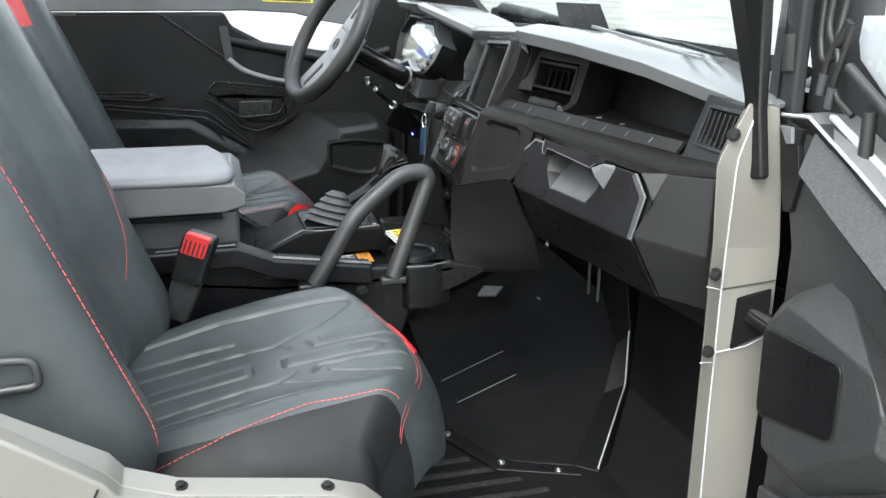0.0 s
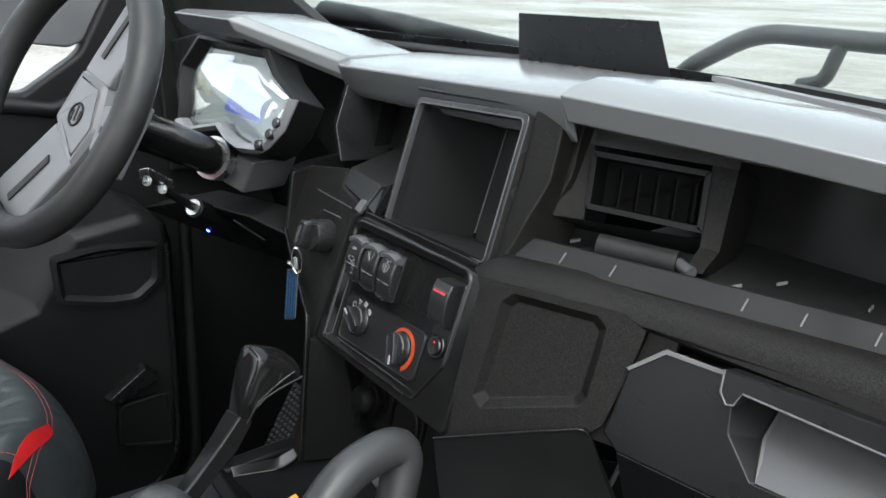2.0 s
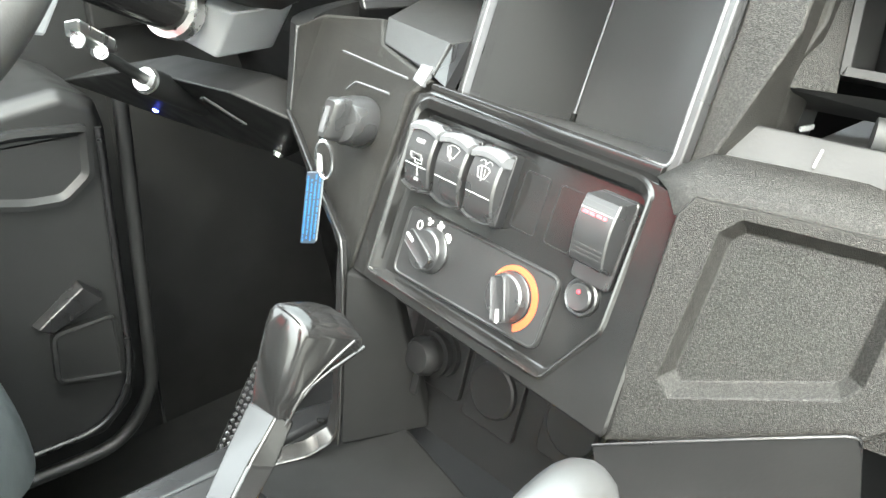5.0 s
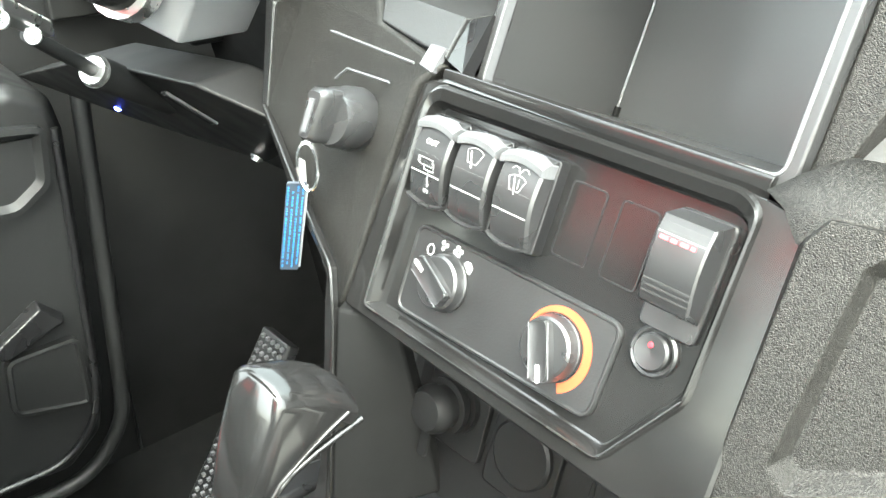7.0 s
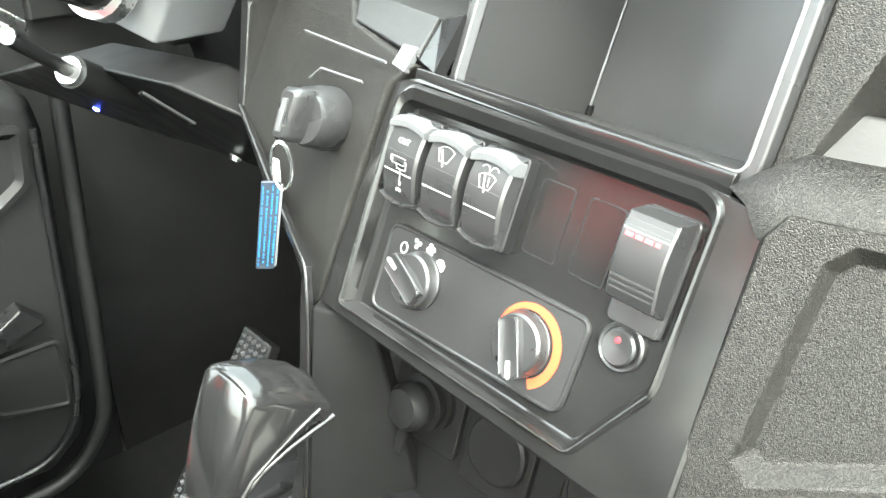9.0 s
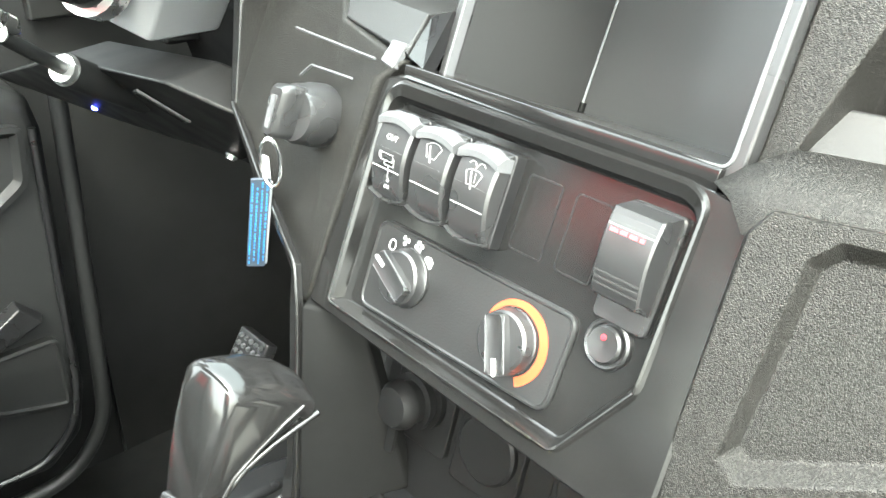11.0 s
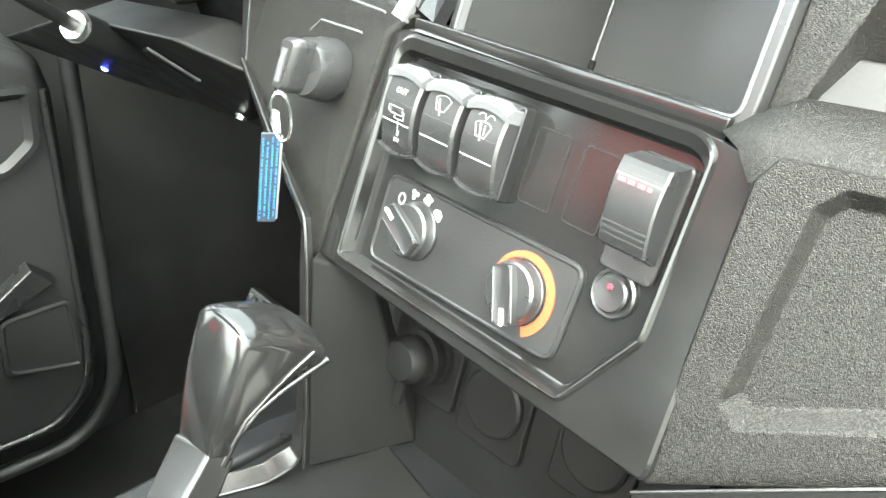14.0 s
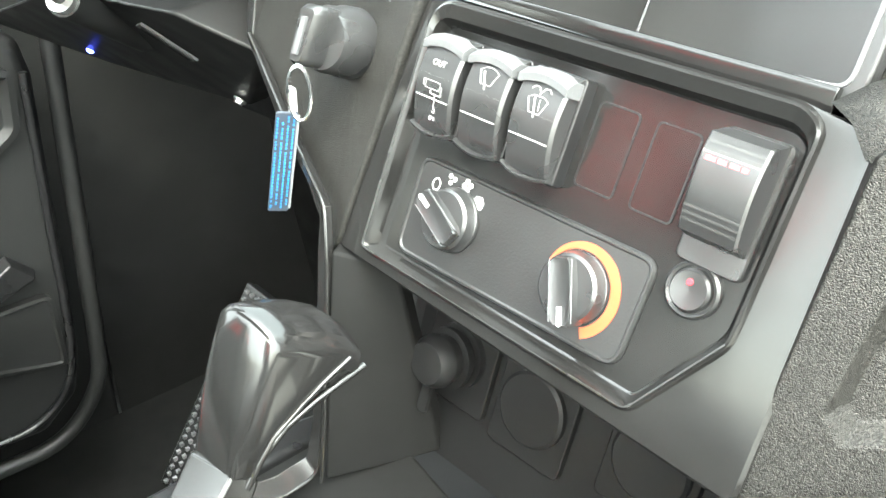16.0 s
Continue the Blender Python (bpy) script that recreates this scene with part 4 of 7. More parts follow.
def shelf():
    """Open shelf over the glovebox, with its rail, tray and air vents."""
    rail = [[(-1.150, 0.4470, 1.2250), (-1.13, 0.4545, 1.2246), (-0.874, 0.5275, 1.2165), (-0.764, 0.530, 1.224)],
            [(-1.145, 0.4380, 1.2196), (-1.125, 0.4470, 1.2195), (-0.868, 0.518, 1.2125), (-0.764, 0.521, 1.221)],
            [(-1.140, 0.4335, 1.2112), (-1.118, 0.4415, 1.2120), (-0.860, 0.5095, 1.2065), (-0.764, 0.5165, 1.217)],
            [(-1.130, 0.4380, 1.2045), (-1.10, 0.4435, 1.2045), (-0.8463, 0.508, 1.1985), (-0.764, 0.516, 1.212)]]
    part("rail", slab(rail, (0, 0.02, -0.006)), GRAIN, dash, "grained black rail", smooth=50)
    tray = part("tray", slab([[(-1.205, 0.600, 1.224), (-0.86, 0.62, 1.216)], [(-1.205, 0.46, 1.227), (-0.865, 0.555, 1.219)], [(-1.218, 0.4440, 1.2350), (-0.878, 0.548, 1.2280)], [(-1.222, 0.4340, 1.2380), (-0.878, 0.541, 1.2300)], [(-1.222, 0.4200, 1.2255), (-0.876, 0.530, 1.2170)]], (0, 0.004, -0.005)), TRAY, dash, "black tray with a raised front lip", bevel=0.0012)
    a, b = Vector((-1.222, 0.4262, 1.2318)), Vector((-0.877, 0.5350, 1.2235))
    # pale ticks draw the reflections on the tray's lip
    for x in (-1.1885, -1.1529, -1.0705, -1.0380, -1.0005, -0.9600, -0.9200):
        c = a.lerp(b, (x + 1.222) / 0.345)
        part("lip_glint", prism([c + Vector((-0.0005, 0.0030, 0.0028)), c + Vector((0.0005, 0.0030, 0.0028)), c + Vector((0.0011, -0.0034, -0.0032)), c + Vector((0.0001, -0.0034, -0.0032))], (0, -0.0006, 0.0006)), ARMBODY, tray)
    for x, y, w in ((-1.2120, 0.4700, 1), (-1.1230, 0.4760, 1), (-1.0930, 0.4950, 1), (-1.0790, 0.5230, 1), (-1.0240, 0.5330, -1)):
        z = 1.2290 - 0.02 * (x + 1.205)
        part("tray_tick", prism([(x - 0.0005, y - 0.004, z), (x + 0.0005, y - 0.004, z), (x + 0.0005 + 0.002 * w, y + 0.004, z), (x - 0.0005 + 0.002 * w, y + 0.004, z)], (0, 0, 0.0022)), ARMBODY, tray)
    part("shelf_back", slab([[(-1.20, 0.60, 1.32), (-1.10, 0.605, 1.32), (-0.86, 0.615, 1.305)], [(-1.20, 0.58, 1.22), (-1.10, 0.585, 1.22), (-0.86, 0.605, 1.22)]], (0, 0.01, 0)), DARK, dash)
    # centre vent
    pl = Plane((-1.1668, 0.4907, 1.2743), (0.0685, 0.0293, -0.0042), (-0.0048, 0.0093, 0.0302))
    o = rect(-0.0415, 0.0415, -0.0205, 0.0205, 0.002)
    vent = part("air_vent", hoop(pl, o, inset(o, 0.0040), -0.03, 0.0015), FOOT, dash, "dark louvred air vent", bevel=0.001)
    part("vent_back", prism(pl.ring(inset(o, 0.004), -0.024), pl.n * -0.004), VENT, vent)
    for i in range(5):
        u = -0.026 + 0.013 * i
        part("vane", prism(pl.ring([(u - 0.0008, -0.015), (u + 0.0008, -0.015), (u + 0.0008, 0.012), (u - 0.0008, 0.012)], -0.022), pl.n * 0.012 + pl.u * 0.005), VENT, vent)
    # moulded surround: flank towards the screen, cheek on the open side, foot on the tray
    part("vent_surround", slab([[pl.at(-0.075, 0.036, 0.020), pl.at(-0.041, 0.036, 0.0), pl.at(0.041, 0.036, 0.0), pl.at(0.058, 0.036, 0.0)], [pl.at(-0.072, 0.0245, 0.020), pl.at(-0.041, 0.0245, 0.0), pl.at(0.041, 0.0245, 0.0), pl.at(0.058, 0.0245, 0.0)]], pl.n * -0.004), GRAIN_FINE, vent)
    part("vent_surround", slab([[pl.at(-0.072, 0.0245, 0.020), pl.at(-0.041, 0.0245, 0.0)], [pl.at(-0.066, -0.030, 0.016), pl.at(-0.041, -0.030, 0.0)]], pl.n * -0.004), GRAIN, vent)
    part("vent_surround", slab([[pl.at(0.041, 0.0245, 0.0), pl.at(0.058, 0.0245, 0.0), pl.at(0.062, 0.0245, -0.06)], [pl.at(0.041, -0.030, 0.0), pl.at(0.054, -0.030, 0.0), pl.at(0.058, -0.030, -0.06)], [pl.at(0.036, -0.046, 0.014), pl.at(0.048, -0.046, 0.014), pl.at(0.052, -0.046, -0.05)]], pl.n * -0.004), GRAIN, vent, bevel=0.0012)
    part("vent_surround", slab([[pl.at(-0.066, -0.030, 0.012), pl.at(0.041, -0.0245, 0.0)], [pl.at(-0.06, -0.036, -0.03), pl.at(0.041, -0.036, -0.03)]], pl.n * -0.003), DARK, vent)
    part("cable_sleeve", tube([pl.at(-0.024, -0.043, 0.010), pl.at(0.030, -0.043, 0.008)], 0.0082, 14), SLEEVE, vent, "dark foam sleeve", smooth=50)
    part("sleeve_clip", tube([pl.at(0.031, -0.043, 0.008), pl.at(0.042, -0.047, 0.016)], 0.0042, 12), ARMSIDE, vent, "glossy clip", smooth=50)
    # outer vent in its slanted housing
    part("vent_housing", slab([[(-0.8640, 0.5600, 1.2850), (-0.745, 0.5560, 1.2830)], [(-0.8560, 0.5302, 1.2225), (-0.745, 0.5330, 1.2290)], [(-0.8600, 0.5270, 1.2160), (-0.745, 0.5290, 1.2215)]], (0, 0.02, 0)), GRAIN_FINE, dash, "grained vent housing", bevel=0.0015)
    part("housing_side", prism([(-0.8640, 0.5600, 1.2850), (-0.8560, 0.5302, 1.2225), (-0.868, 0.60, 1.216), (-0.872, 0.61, 1.285)], (0.004, 0, 0)), DARK, dash)
    pl = Plane((-0.8085, 0.5440, 1.2540), (1, -0.03, 0.02), (-0.10, 0.36, 1))
    o = [(-0.0395, -0.0245), (0.0345, -0.0245), (0.0345, 0.0255), (-0.0350, 0.0255)]
    vent = part("air_vent", hoop(pl, o, inset(o, 0.0050), -0.012, 0.0035), SATIN, dash, "dark louvred air vent", bevel=0.0012)
    part("vent_back", prism(pl.ring(inset(o, 0.004), 0.0006), pl.n * -0.002), VENT, vent)
    for i in range(6):
        u = -0.026 + 0.0102 * i
        part("vane", prism(pl.ring([(u - 0.0011, -0.019), (u + 0.0011, -0.019), (u + 0.0011, 0.019), (u - 0.0011, 0.019)], 0.0006), pl.n * 0.0026), SATIN, vent)


shelf()


def glovebox():
    gb = thing("glovebox", "dark glovebox with angular door and recessed pull handle", "glovebox", (-1.0, 0.46, 1.06))
    part("lower_panel", slab([[(-1.125, 0.472, 1.200), (-0.98, 0.492, 1.200), (-0.775, 0.535, 1.212)], [(-1.14, 0.470, 1.13), (-0.98, 0.495, 1.13), (-0.78, 0.550, 1.13)], [(-1.13, 0.475, 1.05), (-0.97, 0.510, 1.05), (-0.79, 0.562, 1.05)], [(-1.10, 0.54, 1.00), (-0.97, 0.56, 1.00), (-0.80, 0.585, 1.00)]], (0, 0.02, 0)), GRAIN_FINE, gb, bevel=0.003)
    pl = Plane((-1.0973, 0.4397, 1.1975), (1, 0.1535, 0), (0, 0.30, 1))
    outer = [(-0.0280, -0.0660), (-0.0150, -0.0750), (0.2687, -0.0745), (0.2675, -0.0215), (0.2385, 0.0), (0.0, 0.0), (-0.0225, -0.0195), (-0.0250, -0.0470)]
    part("door_border", prism(pl.ring([(-0.0165, 0.0130), (0.0030, 0.0130), (0.0030, -0.0010), (-0.0190, -0.0200), (-0.0215, -0.0470), (-0.0245, -0.0660), (-0.0120, -0.0740), (-0.040, -0.0760), (-0.0330, -0.0600), (-0.0215, -0.0187)], -0.0060), pl.n * -0.004), GRAIN, gb, "grained border round the door")
    part("door_border", slab([[(-1.118, 0.4380, 1.2060), (-0.980, 0.4755, 1.2030), (-0.8463, 0.5090, 1.1992)], [pl.at(-0.0165, 0.0070, -0.004), pl.at(0.115, 0.0030, -0.004), pl.at(0.240, 0.0020, -0.004)]], (0, 0.004, -0.004)), GRAIN, gb, "grained border round the door")
    part("door_border", slab([[pl.at(0.240, 0.0020, -0.004), (-0.8463, 0.5095, 1.1990)], [pl.at(0.2685, -0.0215, -0.004), (-0.8370, 0.4840, 1.1660)], [pl.at(0.2690, -0.0640, -0.004), (-0.8262, 0.4575, 1.1345)]], (0, 0.004, -0.004)), GRAIN_FINE, gb, "grained border round the door")
    rim = [(0.0503, -0.0347), (0.0705, -0.0570), (0.1590, -0.0570), (0.1730, -0.0330), (0.1750, -0.0100), (0.0470, -0.0100), (0.0475, -0.0180), (0.0490, -0.0270)]
    sunk = [(0.0640, -0.0340, -0.016), (0.0735, -0.0555, -0.0015), (0.1570, -0.0555, -0.0015), (0.1670, -0.0330, -0.016), (0.1660, -0.0100, -0.034), (0.0640, -0.0100, -0.034), (0.0630, -0.0180, -0.028), (0.0635, -0.0270, -0.021)]
    back = inset(outer, 0.004)
    door = part("door", loft([pl.ring(back, -0.035), pl.ring(back, -0.010), pl.ring(outer, -0.0015), pl.ring(inset(outer, 0.0015), 0.0), pl.ring(rim, 0.0), [pl.at(*p) for p in sunk]]), SATIN, gb, "satin black door with sunk grip", bevel=0.0010, limit=20)
    # same plastic as the door; its bright reflection is put in as grey
    part("pull_floor", prism([pl.at(0.0735, -0.0553, -0.0008), pl.at(0.1570, -0.0553, -0.0008), pl.at(0.1660, -0.0330, -0.0148), pl.at(0.1640, -0.0110, -0.0320), pl.at(0.0650, -0.0110, -0.0320), pl.at(0.0655, -0.0330, -0.0148)], pl.n * 0.0008), ARMSIDE, door, "floor of the grip with its reflection in the grey")
    crease = [pl.at(-0.0150, -0.0752, -0.0006), pl.at(0.12, -0.0752, -0.0006), pl.at(0.2687, -0.0747, -0.0006)]
    foot = [Vector((-1.1270, 0.4512, 1.047)), Vector((-0.98, 0.4770, 1.049)), Vector((-0.8408, 0.5023, 1.051))]
    part("door_foot", slab([crease, foot, [p + Vector((0, 0.03, -0.010)) for p in foot]], (0, 0.012, 0.004)), SATIN, door, "lower face of the door", bevel=0.0012)
    lip = [(0.0440, 0.0040), (0.0450, -0.0090), (0.0500, -0.0150), (0.0545, -0.0140), (0.0575, -0.0060), (0.1650, -0.0110), (0.1720, -0.0050), (0.1900, 0.0), (0.1900, 0.0040)]
    part("handle_lip", loft([pl.ring(lip, 0.0), pl.ring(lip, 0.0125), pl.ring([(a, b - 0.001 * (b > 0)) for a, b in lip], 0.0140)]), SATIN, door, "ledge of the pull handle", smooth=20)
    # grey beads draw the highlights on the handle lip and door edge
    part("edge_highlight", tube([pl.at(*p, 0.0142) for p in lip[:7]], 0.0007, 6), GREY, door, "bead drawn for the edge highlight", smooth=60)
    part("edge_highlight", tube([pl.at(0.2385, 0.0, 0.001), pl.at(0.2675, -0.0215, 0.001), pl.at(0.2687, -0.0735, 0.001)], 0.0008, 6), GREY, door, smooth=60)
    # grey colour carries the highlight on the tip's facet
    part("handle_tip", loft([pl.ring([(0.1655, -0.0120), (0.1960, 0.0010), (0.1970, -0.0040), (0.1880, -0.0330)], 0.0), pl.ring([(0.1665, -0.0105), (0.1900, 0.0), (0.1905, -0.0035), (0.1780, -0.0180)], 0.0145)]), GREY, door, "handle tip with its highlight in the grey", bevel=0.0015)
    part("edge_strip", prism(pl.ring([(0.2385, 0.0002), (0.2677, -0.0215), (0.2689, -0.0735), (0.2625, -0.0735), (0.2600, -0.0245), (0.2340, -0.0045)], -0.0005), pl.n * 0.0035), GREY_RUBBER, door, "dull grey edge strip", bevel=0.001)
    part("edge_strip", prism(pl.ring([(-0.0225, -0.0195), (0.0, 0.0002), (0.044, 0.0002), (0.044, -0.0022), (0.001, -0.0026), (-0.0200, -0.0205)], -0.0005), pl.n * 0.0022), GREY, door)
    # faceted cheek at the outer end
    part("outer_cheek", slab([[(-0.8480, 0.5060, 1.1985), (-0.7640, 0.5160, 1.2120)], [(-0.8260, 0.4560, 1.1340), (-0.7850, 0.5300, 1.1150)], [(-0.8270, 0.4600, 1.1260), (-0.7870, 0.5440, 1.0820)], [(-0.8390, 0.5040, 1.0510), (-0.7860, 0.5500, 1.0450)]], (0, 0.02, 0)), GRAIN_FINE, gb, "grained end cheek", bevel=0.003)
    # lower corner screw of the moulding
    bolt_head("screw", (-1.1560, 0.4860, 1.0200), (0.1, -1, -0.2), 0.005, STEEL, gb)


glovebox()


# ---- centre console ----
console = thing("center_console", "black moulded centre console between the seats", "console", (-1.27, 0.15, 0.7))


def console_body():
    # lower skirts on both sides
    side = [(-1.165, -0.30, 0.69), (-1.165, 0.20, 0.69), (-1.165, 0.27, 0.93), (-1.165, 0.36, 0.965), (-1.165, 0.40, 0.985), (-1.165, 0.33, 1.00), (-1.165, 0.06, 1.00), (-1.165, 0.0, 1.045), (-1.165, -0.30, 1.06)]
    part("skirt", prism(side, (-0.02, 0, 0)), SATIN, console, bevel=0.004)
    part("skirt", prism([(p[0] - 0.255, p[1], p[2]) for p in side], (-0.02, 0, 0)), SATIN, console, bevel=0.004)
    # top deck
    # near-black colour carries the shade over the deck
    part("deck", slab([[(-1.165, 0.34, 0.995), (-1.43, 0.38, 0.995)], [(-1.165, 0.22, 0.985), (-1.43, 0.25, 0.995)], [(-1.165, 0.07, 0.985), (-1.43, 0.08, 1.0)], [(-1.165, -0.30, 1.03), (-1.43, -0.30, 1.03)]], (0, 0, -0.01)), VENT, console, bevel=0.003)
    # raised rim that runs along the passenger side
    part("side_rail", slab([[(-1.172, -0.20, 1.050), (-1.152, -0.20, 1.046)], [(-1.172, 0.02, 1.056), (-1.150, 0.02, 1.050)], [(-1.172, 0.07, 1.034), (-1.150, 0.072, 1.028)], [(-1.178, 0.21, 1.012), (-1.156, 0.212, 1.006)]], (0, 0, -0.03)), SATIN, console, "polished side rail", bevel=0.004)
    # pale strips and bead draw the sky's highlight on the edges
    part("rail_cap", prism([(-1.1545, 0.068, 1.0300), (-1.1600, 0.068, 1.0316), (-1.1660, 0.210, 1.0095), (-1.1605, 0.212, 1.0078)], (0, 0, 0.0012)), GLINT, console, "edge highlight put in as pale grey", bevel=0.0005)
    part("rail_cap", prism([(-1.1545, -0.09, 1.0497), (-1.1580, -0.09, 1.0505), (-1.1580, 0.018, 1.0540), (-1.1545, 0.018, 1.0530)], (0, 0, 0.0010)), GLINT, console, bevel=0.0004)
    part("ramp_edge", tube(fillet([(-1.262, 0.055, 1.004), (-1.262, 0.120, 1.0375), (-1.250, 0.142, 1.0375), (-1.247, 0.238, 1.0415)], 0.008, 3), 0.0016, 8), GLINT, console, "edge highlight put in as pale grey", smooth=60)
    # ramp that carries the lever gate
    ramp_pts = [[(-1.39, 0.05, 1.00), (-1.25, 0.04, 1.0)], [(-1.39, 0.125, 1.038), (-1.255, 0.12, 1.036)], [(-1.38, 0.245, 1.040), (-1.245, 0.24, 1.040)], [(-1.38, 0.27, 1.0), (-1.25, 0.262, 0.99)]]
    part("lever_ramp", slab(ramp_pts, (0, 0, -0.04)), FOOT, console, bevel=0.004)
    for i in range(6):
        t = i / 5
        part("gate_mark", prism([(-1.268 + 0.004 * t, 0.168 + 0.062 * t, 1.0402), (-1.262 + 0.004 * t, 0.168 + 0.062 * t, 1.0402), (-1.262 + 0.004 * t, 0.174 + 0.062 * t, 1.0402), (-1.268 + 0.004 * t, 0.174 + 0.062 * t, 1.0402)], (0, 0, 0.0006)), WHITE, console)
    # cup holders
    for x, y, z, r in ((-1.212, 0.282, 1.004, 0.033), (-1.212, 0.110, 0.998, 0.038)):
        part("cup_holder", lathe([(r * 0.9, -0.06), (r + 0.006, -0.058), (r + 0.006, 0.0), (r + 0.004, 0.004), (r, 0.002), (r - 0.004, -0.055), (0, -0.056)], (x, y, z), (0, 0, 1), 32), SATIN, console, smooth=40)
    part("cup_block", prism([(-1.262, 0.250, 0.93), (-1.176, 0.248, 0.93), (-1.158, 0.264, 0.93), (-1.156, 0.300, 0.93), (-1.172, 0.335, 0.93), (-1.262, 0.345, 0.93)], (0, 0, 0.070)), SATIN, console, bevel=0.004)
    # pale bead draws the highlight on the block's edge
    part("block_edge", tube(fillet([(-1.200, 0.2500, 1.0000), (-1.176, 0.2495, 0.9995), (-1.1590, 0.2645, 0.9995), (-1.1570, 0.300, 0.9995), (-1.1720, 0.334, 0.9995)], 0.004, 3), 0.0012, 8), GLINT, console, smooth=60)
    # small door below the armrest
    part("rear_box", box(-1.42, -1.178, -0.36, 0.025, 1.03, 1.098), ARMSIDE, console, bevel=0.006)
    # lower skirt in front of the console
    part("front_skirt", slab([[(-1.2190, 0.3490, 1.1060), (-1.175, 0.3810, 1.1205), (-1.1329, 0.4109, 1.1342)], [(-1.2130, 0.3460, 1.0930), (-1.165, 0.3930, 1.080), (-1.1300, 0.4350, 1.0750)], [(-1.190, 0.340, 1.02), (-1.16, 0.40, 1.02), (-1.1330, 0.4533, 1.046)], [(-1.175, 0.345, 0.985), (-1.155, 0.42, 0.985), (-1.14, 0.47, 0.99)]], (-0.002, 0.006, -0.006)), FOOT, console, "satin black skirt", smooth=25)
    # bead drawn for the bright line along the skirt's edge
    part("skirt_edge", tube(fillet([(-1.2190, 0.3485, 1.1063), (-1.175, 0.3805, 1.1208), (-1.1329, 0.4104, 1.1345), (-1.1325, 0.4525, 1.047)], 0.006, 3), 0.0008, 6), SATIN, console, "bead drawn for the edge highlight", smooth=60)
    part("front_well", slab([[(-1.425, 0.42, 1.09), (-1.20, 0.42, 1.06)], [(-1.425, 0.40, 0.99), (-1.18, 0.40, 0.99)]], (0, 0.02, 0)), DARK, console)


console_body()


def armrest():
    a = thing("armrest", "grey padded lift-up console armrest", "armrest", (-1.29, -0.1, 1.098))
    prof = [(-0.36, 1.098), (0.014, 1.100), (0.045, 1.109), (0.044, 1.126), (0.030, 1.139), (-0.36, 1.145)]
    part("body", prism([(-1.172, y, z) for y, z in prof], (-0.228, 0, 0)), ARMBODY, a, "mid-grey moulded body", bevel=0.003)
    plan = round2([(-1.402, -0.36), (-1.170, -0.36), (-1.168, -0.005), (-1.182, 0.026), (-1.215, 0.033), (-1.33, 0.022), (-1.402, 0.0)], 0.01, 4)
    part("lid", loft([[(x, y, 1.139) for x, y in inset(plan, 0.004)], [(x, y, 1.143) for x, y in plan], [(x, y, 1.149) for x, y in inset(plan, 0.001)], [(x, y, 1.1525) for x, y in inset(plan, 0.006)], [(x, y, 1.154) for x, y in inset(plan, 0.011)]]), ARMGREY, a, "pale grey padded lid", smooth=60)
    part("hinge_gap", box(-1.39, -1.171, -0.36, 0.012, 1.092, 1.0985), VENT, a)


CAB = placed((-1.273, -0.098, 1.077), (0.0043, -0.0121, -0.0018), (-0.33, 0.26, 0.98), 1.0143)
armrest()
CAB = WHOLE


